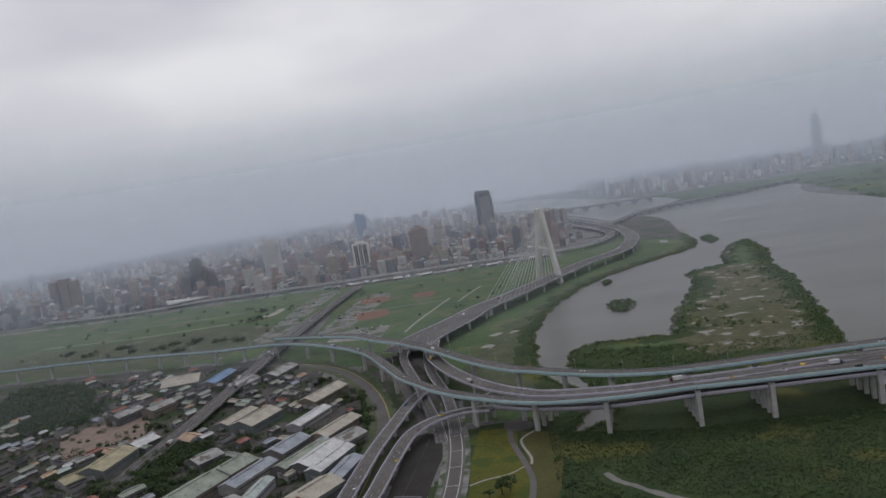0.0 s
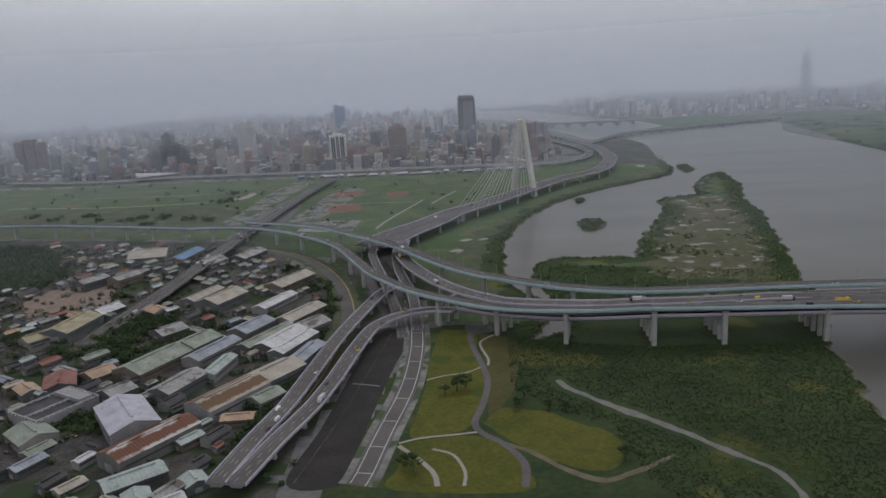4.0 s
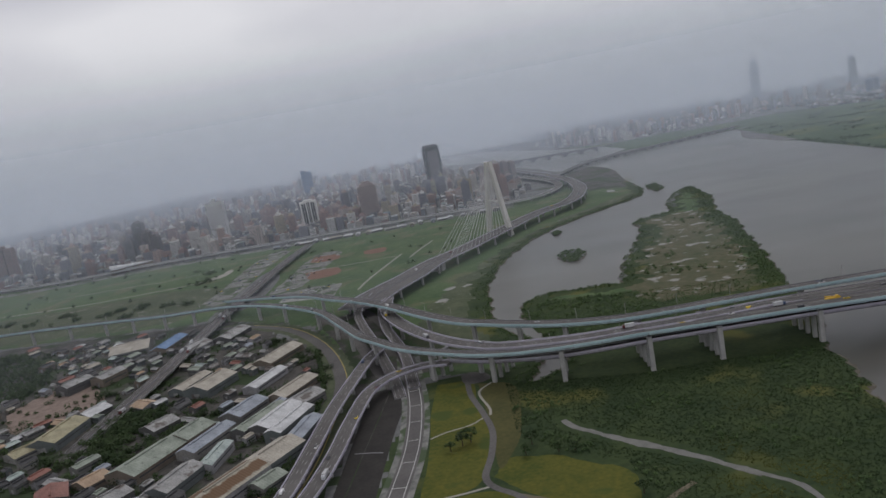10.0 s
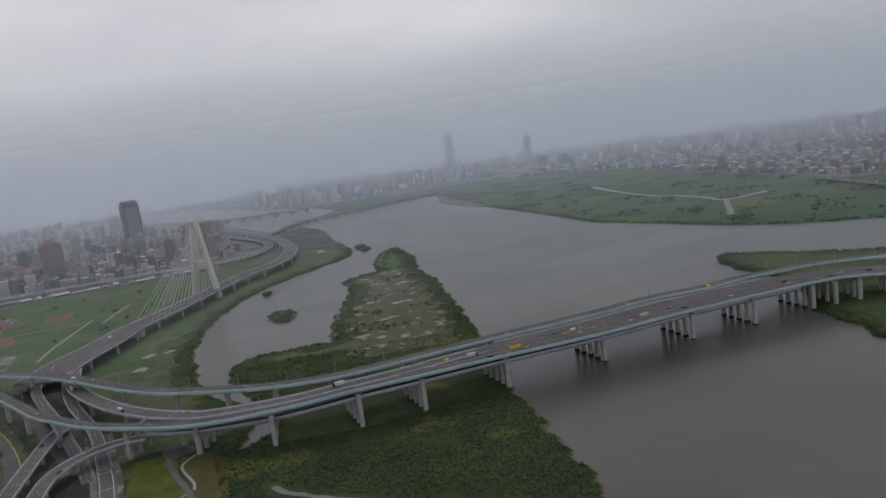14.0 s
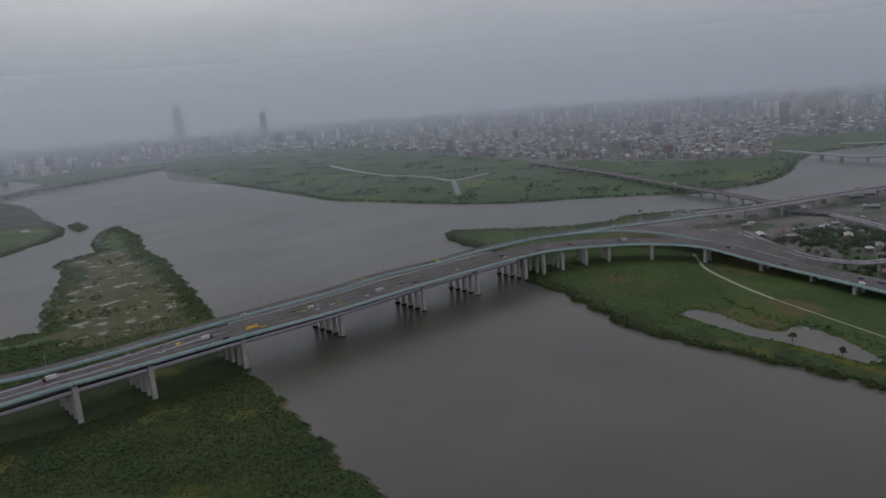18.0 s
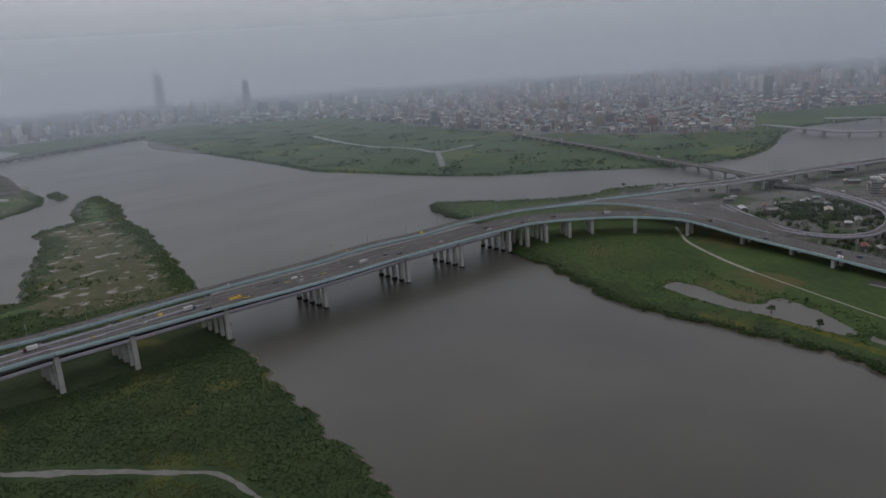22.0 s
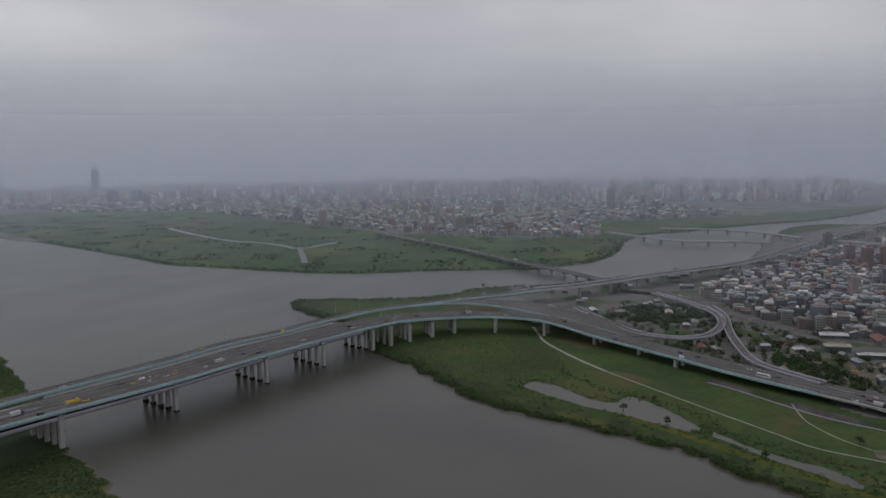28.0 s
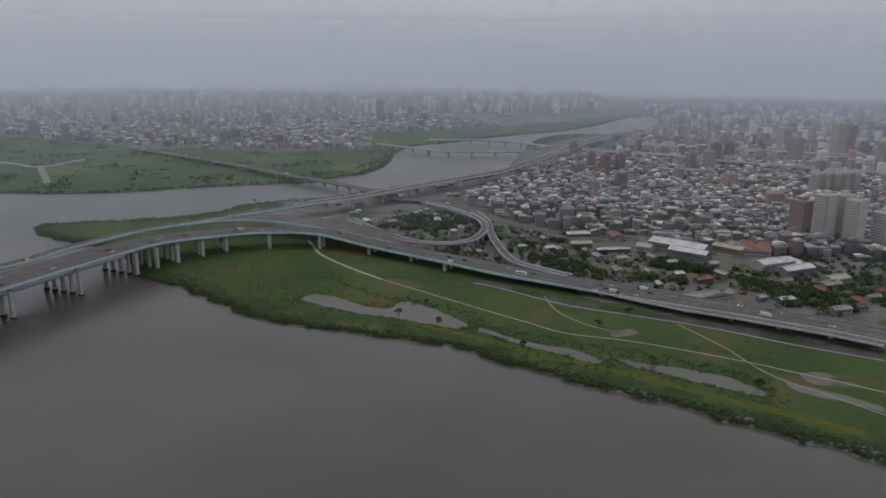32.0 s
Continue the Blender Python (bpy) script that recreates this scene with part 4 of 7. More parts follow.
viaduct("straight_viaduct", [(-241, 1602, 9), (-262, 1431, 9), (-274, 1267, 9), (-284, 1100, 9), (-290, 967, 9), (-294, 834, 9), (-300, 727, 7.5), (-308, 670, 5.5), (-315, 625, 3), (-318, 600, 1.7)], 18, M_CONCRETE, "straight dark asphalt viaduct with concrete parapets", side=0, lanes=4, pier_gap=40, until=930, wall=1.0, both_walls=True, cap=True,
        median=True, barrier_label="concrete parapet")
viaduct("expressway", [(-54, 698, 12), (-66, 672, 12), (-79, 616, 11.5), (-91, 556, 11), (-100, 495, 10), (-108, 436, 10), (-117, 397, 10), (-124, 361, 10), (-127, 344, 10)], 12, M_LILAC, "elevated expressway with pale lilac parapets", lanes=3, pier_gap=38, barrier_label="pale lilac parapet", wall=1.0, both_walls=True)
viaduct("expressway", [(5, 596, 16), (-19, 609, 13.5), (-44, 603, 12), (-64, 578, 11), (-76, 522, 10), (-83, 472, 10), (-92, 428, 10), (-104, 389, 10), (-112, 357, 10), (-116, 342, 10)], 12, M_LILAC, "elevated expressway ramp with pale lilac parapets", lanes=3, pier_gap=38, barrier_label="pale lilac parapet", wall=1.0, both_walls=True)
viaduct("levee_viaduct", [(-1123, 1882, 9), (-865, 1796, 9), (-658, 1800, 9), (-442, 1768, 9), (-287, 1743, 9), (-97, 1720, 9), (101, 1691, 9), (240, 1658, 9), (314, 1709, 9), (359, 1800, 9), (372, 1941, 9), (347, 2156, 9), (297, 2415, 9)], 20, M_PALECON, "long pale concrete viaduct along the city edge", lanes=4, pier_gap=45, wall=1.3, depth=2.4, beam=M_PALECON, barrier_label="concrete parapet", both_walls=True, cap=True)
viaduct("old_bridge", [(413, 2068, 9), (519, 2251, 9), (612, 2339, 9), (761, 2413, 9), (988, 2517, 9), (1192, 2603, 9)], 20, M_CONCRETE, "long low concrete river bridge", lanes=4, pier_gap=44, pier_w=13, depth=4.0, beam=M_CONCRETE, wall=1.2, both_walls=True, barrier_label="concrete parapet", category="bridge")
viaduct("park_bridge", [(1524, 1187, 6), (1450, 1044, 8), (1332, 815, 9), (1221, 631, 10), (1165, 522, 10), (1115, 437, 10), (1062, 354, 10), (1060, 367, 8), (1061, 303, 5), (1028, 234, 2), (959, 163, 1.4), (915, 82, 1.4), (907, -8, 1.4)], 16, M_CONCRETE, "dark road bridge on hammerhead piers", lanes=4, pier_gap=35, wall=1.0, barrier_label="concrete parapet", category="bridge", both_walls=True, cap=True)
viaduct("loop_ramp", [(866, 355, 14), (813, 290, 12), (789, 254, 11), (788, 212, 10), (811, 184, 10), (856, 177, 10), (900, 184, 10), (944, 203, 9), (1000, 252, 8), (1038, 306, 8)], 9, M_LILAC, "curled loop ramp with lilac parapets", lanes=2, pier_gap=35, wall=1.2, barrier_label="lilac parapet", both_walls=True)
viaduct("loop_ramp", [(984, 216, 9), (926, 186, 9), (854, 166, 9), (786, 142, 9.5), (735, 118, 10), (711, 85, 10), (696, 56, 10)], 9, M_LILAC, "descending ramp with lilac parapets", lanes=2, pier_gap=35, wall=1.2, barrier_label="lilac parapet", both_walls=True)
viaduct("far_bridge", [(1760, 640, 10), (1700, 530, 10), (1657, 440, 10), (1690, 330, 10), (1705, 250, 11)], 12, M_PALECON, "distant concrete girder bridge on wide piers", lanes=2, pier_gap=55, pier_w=5, both_walls=True, category="bridge", barrier_label="parapet")
viaduct("far_bridge", [(1880, 540, 12), (1910, 455, 12), (1912, 382, 12), (1880, 290, 12), (1815, 205, 12)], 12, M_PALECON, "distant pale girder bridge over the upper river", lanes=2, pier_gap=48, pier_w=4, both_walls=True, category="bridge", barrier_label="parapet")
viaduct("town_viaduct", [(1716, 122, 20), (1683, -25, 20), (1640, -100, 20), (1595, -170, 20), (1560, -290, 19), (1530, -400, 18), (1500, -520, 18)], 12, M_PALECON, "long pale viaduct crossing the far town", lanes=4, pier_gap=45, wall=1.6, both_walls=True, beam=M_PALECON, barrier_label="pale concrete parapet")
viaduct("town_viaduct", [(1860, 20, 21), (1835, -150, 21), (1815, -260, 21), (1790, -420, 21), (1760, -560, 20)], 12, M_PALECON, "long pale viaduct far across the town", lanes=4, pier_gap=45, wall=1.6, both_walls=True, beam=M_PALECON, barrier_label="pale concrete parapet")
arch_line, arch_deck = viaduct("arch_bridge", [(380, 2905, 16), (500, 2830, 17), (640, 2790, 17), (780, 2770, 16)], 14, M_CONCRETE, "distant dark bridge on round arches", lanes=2, both_walls=True, category="bridge", barrier_label="parapet")
for off in (-6.0, 6.0):
    rim = shifted(arch_line, off)
    far_a = np.r_[0, np.cumsum(np.linalg.norm(np.diff(rim[:, :2], axis=0), axis=1))]
    for j in range(int(far_a[-1] / 62)):
        v, f = [], []
        for k in range(17):
            at = 62 * (j + k / 16)
            x, y, z = (np.interp(at, far_a, rim[:, i]) for i in range(3))
            low_z = -1 + 14.5 * math.sqrt(max(0.0, 1 - ((k / 16 - 0.5) / 0.44) ** 2))
            v += [(x, y, low_z), (x, y, z - 0.8)]
        f = [(2 * k, 2 * k + 2, 2 * k + 3, 2 * k + 1) for k in range(16)]
        part("arch_wall", mesh_of("arch_wall", v, f, M_GIRDER), arch_deck, "dark arched spandrel wall")
strip("river_road_verge", [(-33, 681, 1.3), (-31, 621, 1.3), (-28, 552, 1.3), (-32, 476, 1.3), (-44, 405, 1.3), (-51, 361, 1.3), (-54, 349, 1.3)], 22, M_LOT, "worn dusty verges of the riverside road", 1.30, "road")
strip("river_road", [(-33, 681, 1.3), (-31, 621, 1.3), (-28, 552, 1.3), (-32, 476, 1.3), (-44, 405, 1.3), (-51, 361, 1.3), (-54, 349, 1.3)], 13.5, M_ASPHALT, "dark riverside road with painted boxes", 1.34, "road")
strip("under_road", [(-150, 930, 1), (-105, 830, 1), (-80, 740, 1), (-62, 660, 1), (-45, 600, 1)], 12, M_ASPHALT, "asphalt road under the interchange", 1.34, "road")
strip("under_road", [(-110, 960, 1), (-72, 860, 1), (-50, 770, 1), (-38, 690, 1), (-30, 620, 1)], 12, M_ASPHALT, "asphalt road under the interchange", 1.36, "road")
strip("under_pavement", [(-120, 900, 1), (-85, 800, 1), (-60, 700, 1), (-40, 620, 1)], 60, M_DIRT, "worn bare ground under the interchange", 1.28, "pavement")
CURVE = [(-291, 966, 1.4), (-240, 942, 1.4), (-185, 890, 1.4), (-147, 826, 1.4), (-117, 749, 1.4), (-98, 667, 1.4), (-94, 611, 1.4), (-99, 540, 1.4), (-104, 483, 1.4), (-114, 425, 1.4)]
strip("road_verge", CURVE, 27, M_ROUGH, "rough grass verge beside the slip road", 1.33, "verge", uneven=0.25)
strip("edge_line", [(x + 5.6, y + 2.4, z) for x, y, z in CURVE[1:]], 0.9, M_YELLOWLINE, "faded yellow edge line of the slip road", 1.39, "road marking")
strip("curve_road", [(-291, 966, 1.4), (-240, 942, 1.4), (-185, 890, 1.4), (-147, 826, 1.4), (-117, 749, 1.4), (-98, 667, 1.4), (-94, 611, 1.4), (-99, 540, 1.4), (-104, 483, 1.4), (-114, 425, 1.4)], 11, M_ASPHALT, "curved asphalt slip road at ground level", 1.36, "road")
strip("levee_wall", [(673, 148, 1.25), (664, 122, 1.25), (630, 54, 1.25), (619, 4, 1.25), (604, -64, 1.25), (582, -125, 1.25), (565, -186, 1.25)], 3, M_GIRDER, "low concrete flood wall along the park", 1.6, "wall")

# the pylon and its stays
PYLON_TOP = Vector((142, 1303, 131))
feet = [Vector((156, 1257, 0)), Vector((128, 1345, 0))]


def tapered_leg(a, b, wa, wb):
    d = (b - a).normalized()
    sx = Vector((0.77, 0.64, 0)).normalized()
    sy = d.cross(sx).normalized()
    v = [p + sx * i * w + sy * j * w * 0.8 for p, w in ((a, wa), (b, wb)) for i, j in ((-1, -1), (1, -1), (1, 1), (-1, 1))]
    return [tuple(q) for q in v], [(3, 2, 1, 0), (4, 5, 6, 7), (0, 1, 5, 4), (1, 2, 6, 5), (2, 3, 7, 6), (3, 0, 4, 7)]


for foot in feet:
    side_v = (foot - PYLON_TOP)
    head = PYLON_TOP + Vector((side_v.x, side_v.y, 0)).normalized() * 7
    part("pylon_leg", mesh_of("pylon_leg", *tapered_leg(foot, head, 4.4, 3.4), M_PYLON), cable_deck, "tall tapered white pylon leg")


# stays: two fans from the pylon head down to both edges of the main span
_, _, k_py = nearest(cable_line, 152, 1300)
def tube(a, b, r, sides_n=5):
    d = (b - a).normalized()
    u = d.orthogonal().normalized()
    w = d.cross(u)
    v = [tuple(p + (u * math.cos(2 * math.pi * j / sides_n) + w * math.sin(2 * math.pi * j / sides_n)) * r) for p in (a, b) for j in range(sides_n)]
    return v, [(j, (j + 1) % sides_n, sides_n + (j + 1) % sides_n, sides_n + j) for j in range(sides_n)]


far_d = np.r_[0, np.cumsum(np.linalg.norm(np.diff(cable_line[:, :2], axis=0), axis=1))]
for edge in (-1, 1):
    rim = shifted(cable_line, edge * 13.5)
    for j in range(17):
        at = far_d[k_py] - 28 - 13.0 * j
        foot = Vector([np.interp(at, far_d, rim[:, i]) for i in range(3)])
        head = PYLON_TOP + Vector((0, 0, -34 + 2.0 * j)) + (feet[0 if edge < 0 else 1] - PYLON_TOP).normalized() * 6
        part("stay_cable", mesh_of("stay_cable", *tube(foot, head, 0.25), M_WHITE), cable_deck, "white stay cable")
for z in (98, 60):
    a, b = (PYLON_TOP.lerp(foot, (131 - z) / 131) for foot in feet)
    part("pylon_beam", mesh_of("pylon_beam", *tapered_leg(a, b, 1.8, 1.8), M_PYLON), cable_deck, "white pylon cross beam")
# painted boxes on the riverside road
ROAD = smooth_line([(-33, 681, 1.3), (-31, 621, 1.3), (-28, 552, 1.3), (-32, 476, 1.3), (-44, 405, 1.3), (-51, 361, 1.3), (-54, 349, 1.3)], 4.0)
v, f = [], []
for off in (-4.6, 4.6):
    vv, ff = dashes(ROAD[6:], off, 3.9, 0.05, 0.55)
    f += [tuple(j + len(v) for j in g) for g in ff]
    v += vv
for k in range(16, len(ROAD) - 2, 8):
    (x, y, z), n = ROAD[k], sides(ROAD)[k]
    d = np.array([n[1], -n[0]]) * 0.3
    q = len(v)
    v += [(x + s * n[0] * 4.6 + e * d[0], y + s * n[1] * 4.6 + e * d[1], z) for s, e in ((-1, -1), (1, -1), (1, 1), (-1, 1))]
    f.append((q, q + 1, q + 2, q + 3))
v = [(a, b, 1.37) for a, b, c in v]
tagged(new("road_boxes", mesh_of("road_boxes", v, f, M_LINE)), "white painted lane boxes on the riverside road", "road marking", kind="structure")


# vegetation
def leaf_cloud(rnd, centres, radius, count, size):
    """Leaf clumps: small tilted cards strewn through lumps."""
    c = np.asarray(centres, float)
    n = len(c) * count
    mid = np.repeat(c, count, 0)
    rad = np.repeat(np.asarray(radius, float).reshape(-1, 1) * np.ones((len(c), 1)), count, 0)
    d = rnd.normal(size=(n, 3))
    d /= np.linalg.norm(d, axis=1, keepdims=True)
    mid = mid + d * rad * rnd.uniform(0.45, 1.0, (n, 1)) * (1, 1, 0.75)
    up = rnd.normal(size=(n, 3)) * 0.45 + (0, 0, 1) + d * 0.35
    up /= np.linalg.norm(up, axis=1, keepdims=True)
    a = np.cross(up, rnd.normal(size=(n, 3)))
    a /= np.linalg.norm(a, axis=1, keepdims=True) + 1e-9
    b = np.cross(a, up)
    b /= np.linalg.norm(b, axis=1, keepdims=True) + 1e-9
    s = size * rnd.uniform(0.6, 1.3, (n, 1))
    v = np.stack([mid - a * s, mid + b * s * 0.7, mid + a * s, mid - b * s * 0.7], 1).reshape(-1, 3)
    return v, np.arange(4 * n).reshape(-1, 4)


def tree_meshes(seed, height):
    rnd = np.random.default_rng(seed)
    lumps, v, f = [], [], []
    bends = [Vector((0, 0, -0.3)), Vector((rnd.uniform(-0.3, 0.3), rnd.uniform(-0.3, 0.3), height * 0.35)), Vector((rnd.uniform(-0.6, 0.6), rnd.uniform(-0.6, 0.6), height * 0.62))]
    bones = [(bends[0], bends[1], 0.30), (bends[1], bends[2], 0.2)]
    for k in range(5):
        a = 2 * math.pi * k / 5 + rnd.uniform(-0.5, 0.5)
        r, z = height * rnd.uniform(0.2, 0.42), height * rnd.uniform(0.5, 0.85)
        tip = Vector((r * math.cos(a), r * math.sin(a), z))
        bones.append((bends[1].lerp(bends[2], rnd.uniform(0, 1)), tip, 0.1))
        lumps.append(tip)
    lumps.append(Vector((0, 0, height * 0.85)))
    for a, b, r in bones:
        vv, ff = tube(a, b, r, 5)
        f += [tuple(j + len(v) for j in g) for g in ff]
        v += vv
    trunk = mesh_of("trunk", v, f, M_TRUNK)
    lv, lf = leaf_cloud(rnd, lumps, [height * rnd.uniform(0.17, 0.27) for _ in lumps], 90, height * 0.05)
    return trunk, mesh_of("crown", lv.tolist(), lf.tolist(), M_LEAF)


TREES = [tree_meshes(s, h) for s, h in ((1, 8), (2, 10), (3, 7), (4, 9), (5, 6))]


def plant(x, y, scale, kind, group, label="dark green broadleaf tree with an uneven crown"):
    t = tagged(new("tree"), label, "tree", group)
    for nm, me in zip(("trunk", "crown"), TREES[kind % len(TREES)]):
        part(nm, me, t)
    t.matrix_basis = pose(x, y, LAND, 0, 0, (x * 37 + y * 11) % 360) @ Matrix.Scale(scale, 4)


def in_area(rnd, poly, count, keep_dry=3.0):
    """Random dry points inside an outline."""
    q = np.array(poly, float)
    out = np.empty((0, 2))
    while len(out) < count:
        p = rnd.uniform(q.min(0), q.max(0), (count * 3, 2))
        w = ragged(p[:, 0], p[:, 1])
        ok = inside(poly, p[:, 0], p[:, 1]) & ~inside(RIVER, *w)
        ok &= edge_distance(RIVER, *w) > keep_dry
        out = np.vstack([out, p[ok]])
    return out[:count]


def thicket(name, label, pts, radius, count, size, mat, seed, low=0.6):
    rnd = np.random.default_rng(seed)
    r = np.asarray(radius) * np.ones(len(pts)) * rnd.uniform(0.6, 1.3, len(pts))
    c = np.c_[pts, LAND + r * low]
    v, f = leaf_cloud(rnd, c, r, count, size)
    v[:, 2] = np.maximum(v[:, 2], LAND - 0.3)
    return tagged(new(name, mesh_of(name, v.tolist(), f.tolist(), mat)), label, "plants", kind="stuff")


M_REEDLEAF = material("reed_leaf", (0.012, 0.03, 0.009), (0.034, 0.056, 0.016), 0.02, 0.9, spots=((0.075, 0.085, 0.016), 0.009, 0.57))
M_SCRUBLEAF = material("scrub_leaf", (0.03, 0.052, 0.016), (0.06, 0.086, 0.024), 0.03, 0.9, spots=((0.09, 0.085, 0.035), 0.015, 0.56))
M_MARSHLEAF = material("marsh_leaf", (0.03, 0.06, 0.03), (0.062, 0.1, 0.048), 0.03, 0.9)
M_SHRUB = material("shrub_leaf", (0.042, 0.078, 0.026), (0.078, 0.12, 0.042), 0.03, 0.9)
rnd = np.random.default_rng(11)
WET_LINES = [smooth_line(q, 4) for q in ([(72, 472, 1.2), (77, 458, 1.2), (92, 438, 1.2), (105, 420, 1.2), (119, 405, 1.2), (131, 390, 1.2), (142, 375, 1.2), (155, 357, 1.2)], [(168, 297, 1.2), (168, 315, 1.2), (168, 333, 1.2), (164, 345, 1.2), (156, 356, 1.2), (141, 377, 1.2), (121, 405, 1.2), (100, 429, 1.2)], [(1389, 1864, 1.2), (1306, 1647, 1.2), (1248, 1434, 1.2), (1254, 1354, 1.2), (1242, 1261, 1.2), (1214, 1168, 1.2), (1301, 1167, 1.2), (1346, 1170, 1.2)], [(1229, 1183, 1.2), (1145, 1094, 1.2), (1054, 1001, 1.2)])]


def off_creeks(p, gap=7.0):
    ok = np.ones(len(p), bool)
    for q in WET_LINES:
        ok &= (((p[:, None, :] - q[None, :, :2]) ** 2).sum(-1).min(1) > gap**2)
    return p[ok]


REEDS = [(45, 560), (150, 525), (280, 515), (262, 420), (240, 330), (215, 250), (150, 240), (100, 340), (95, 400), (60, 430), (40, 470)]
p = np.vstack([off_creeks(q) for q in np.array_split(in_area(rnd, REEDS, 17000), 6)])
thicket("reeds", "dense dark green reeds and scrub on the marsh", p, 0.8, 11, 0.36, M_REEDLEAF, 1, 0.1)
p = p[(wobble(p[:, 0], p[:, 1], 90, 2) > 0.35)][:260]
thicket("marsh_bushes", "rounded dark bushes among the reeds", p, 1.9, 40, 0.5, M_SHRUB, 12, 0.4)
p = in_area(rnd, [(100, 595), (300, 570), (345, 690), (330, 720), (120, 780), (95, 740)], 5000)
thicket("reeds", "dark green reeds along the island foot", p, 0.9, 11, 0.5, M_SHRUB, 2, 0.15)
p = in_area(rnd, [(100, 620), (200, 640), (230, 740), (130, 790), (95, 740)], 150)
thicket("island_bushes", "dense dark bushes on the island foot", p, 3.2, 40, 0.8, M_SHRUB, 13, 0.4)
p = in_area(rnd, [(230, 800), (330, 760), (390, 850), (440, 1010), (500, 1250), (420, 1190), (345, 1080)], 260)
p = p[wobble(p[:, 0], p[:, 1], 120, 4) > 0.15]
thicket("island_bushes", "scattered green bushes on the marsh flats", p, 3.2, 40, 0.8, M_SHRUB, 14, 0.35)


def clumped(p, size):
    """Keeps the points of some patches only."""
    return p[wobble(p[:, 0], p[:, 1], size, 4) > 0.3]


def fringe(line, width, count, seed, inner=2.0):
    """Random points in a band on both sides of a shoreline, kept dry."""
    r = np.random.default_rng(seed)
    q = smooth_line([(x, y, 0) for x, y in line], 6)[:, :2]
    out = np.empty((0, 2))
    while len(out) < count:
        k = r.integers(0, len(q), count)
        s = q[k] + r.normal(size=(count, 2)) * width
        w = ragged(s[:, 0], s[:, 1])
        ok = ~inside(RIVER, *w) & (edge_distance(RIVER, *w) > inner)
        out = np.vstack([out, s[ok]])
    return out[:count]


thicket("bank_shrubs", "dark shrubs along the island shore", fringe(SHORE_EAST[:9], 14, 1900, 3), 1.9, 18, 0.62, M_SHRUB, 3, 0.25)
thicket("bank_shrubs", "dark shrubs and reeds along the bay", fringe(SHORE_BAY[:32], 8, 2500, 4), 1.7, 17, 0.6, M_SHRUB, 4, 0.25)
thicket("bank_shrubs", "dark shrubs along the park shore", fringe(SHORE_FAR[-22:], 6, 4200, 5, 1.0), 1.5, 17, 0.5, M_LEAF, 5, 0.25)
thicket("bank_shrubs", "low scrub on the land tip", fringe(SHORE_FAR[42:58], 12, 1200, 6), 1.9, 16, 0.7, M_SHRUB, 6, 0.25)
thicket("marsh_woods", "dark green thickets on the far marsh", clumped(off_creeks(in_area(rnd, FAR_PARK, 7500, 8), 16), 190), 4.2, 24, 1.5, M_MARSHLEAF, 7, 0.2)
thicket("marsh_woods", "dark shrubs fringing the far marsh shore", fringe(SHORE_FAR[8:30], 12, 1400, 8, 3.0), 2.6, 20, 1.1, M_MARSHLEAF, 15, 0.25)
for k, isle in enumerate(ISLETS):
    q = np.array(isle, float)
    c = q.mean(0)
    r_i = np.random.default_rng(k)
    at = r_i.integers(0, len(q), 190)
    u = r_i.uniform(0, 1, (190, 1))
    pts = c + (q[at] * u + q[(at + 1) % len(q)] * (1 - u) - c) * r_i.uniform(0.0, 0.94, (190, 1)) ** 0.55
    thicket("islet_shrubs", "dense dark shrubs covering a small islet", pts, 2.4, 26, 0.75, M_SHRUB, 20 + k, 0.3)
POND_EDGE = [(580, 290), (599, 285), (594, 258), (579, 229), (578, 203), (601, 197), (590, 169), (573, 145), (555, 125), (545, 133), (548, 153), (556, 190), (558, 221), (565, 251)] + [(555, 117), (539, 90), (530, 62), (525, 35), (508, 15), (501, 17), (512, 42), (521, 69), (533, 93), (546, 116)] + [(518, 6), (512, -18), (512, -38), (508, -57), (502, -75), (490, -88), (479, -94), (478, -83), (483, -69), (490, -48), (499, -26), (507, -3)]
pond_pts = np.array([POND_EDGE[i % len(POND_EDGE)] for i in range(900)], float) + rnd.normal(size=(900, 2)) * 7
PONDS = ([(580, 290), (599, 285), (594, 258), (579, 229), (578, 203), (601, 197), (590, 169), (573, 145), (555, 125), (545, 133), (548, 153), (556, 190), (558, 221), (565, 251)], [(555, 117), (539, 90), (530, 62), (525, 35), (508, 15), (501, 17), (512, 42), (521, 69), (533, 93), (546, 116)], [(518, 6), (512, -18), (512, -38), (508, -57), (502, -75), (490, -88), (479, -94), (478, -83), (483, -69), (490, -48), (499, -26), (507, -3)], [(507, -108), (500, -125), (493, -144), (481, -163), (474, -161), (483, -142), (488, -122), (499, -109)])
for pond in PONDS:
    pond_pts = pond_pts[~inside(pond, pond_pts[:, 0], pond_pts[:, 1])]
thicket("pond_shrubs", "dark reeds and shrubs round the ponds", pond_pts, 1.8, 22, 0.55, M_SHRUB, 30, 0.25)
for x, y, s in ((562, 189, 1.0), (550, 150, 0.9), (520, 75, 0.8), (487, -88, 1.2), (515, -20, 0.8), (600, 175, 0.6), (580, 22, 0.9), (989, 561, 1.1), (700, 180, 0.8), (618, -2, 0.8)):
    plant(x, y, s, int(x), "park trees")
for x, y, s in ((2, 463, 1.5), (-6, 458, 1.2), (8, 466, 1.2), (40, 432, 1.0), (92, 362, 1.2), (60, 428, 0.9), (-24, 360, 1.1), (-30, 366, 1.0), (70, 425, 0.8), (46, 445, 1.0)):
    plant(x, y, s, int(x), "meadow trees")
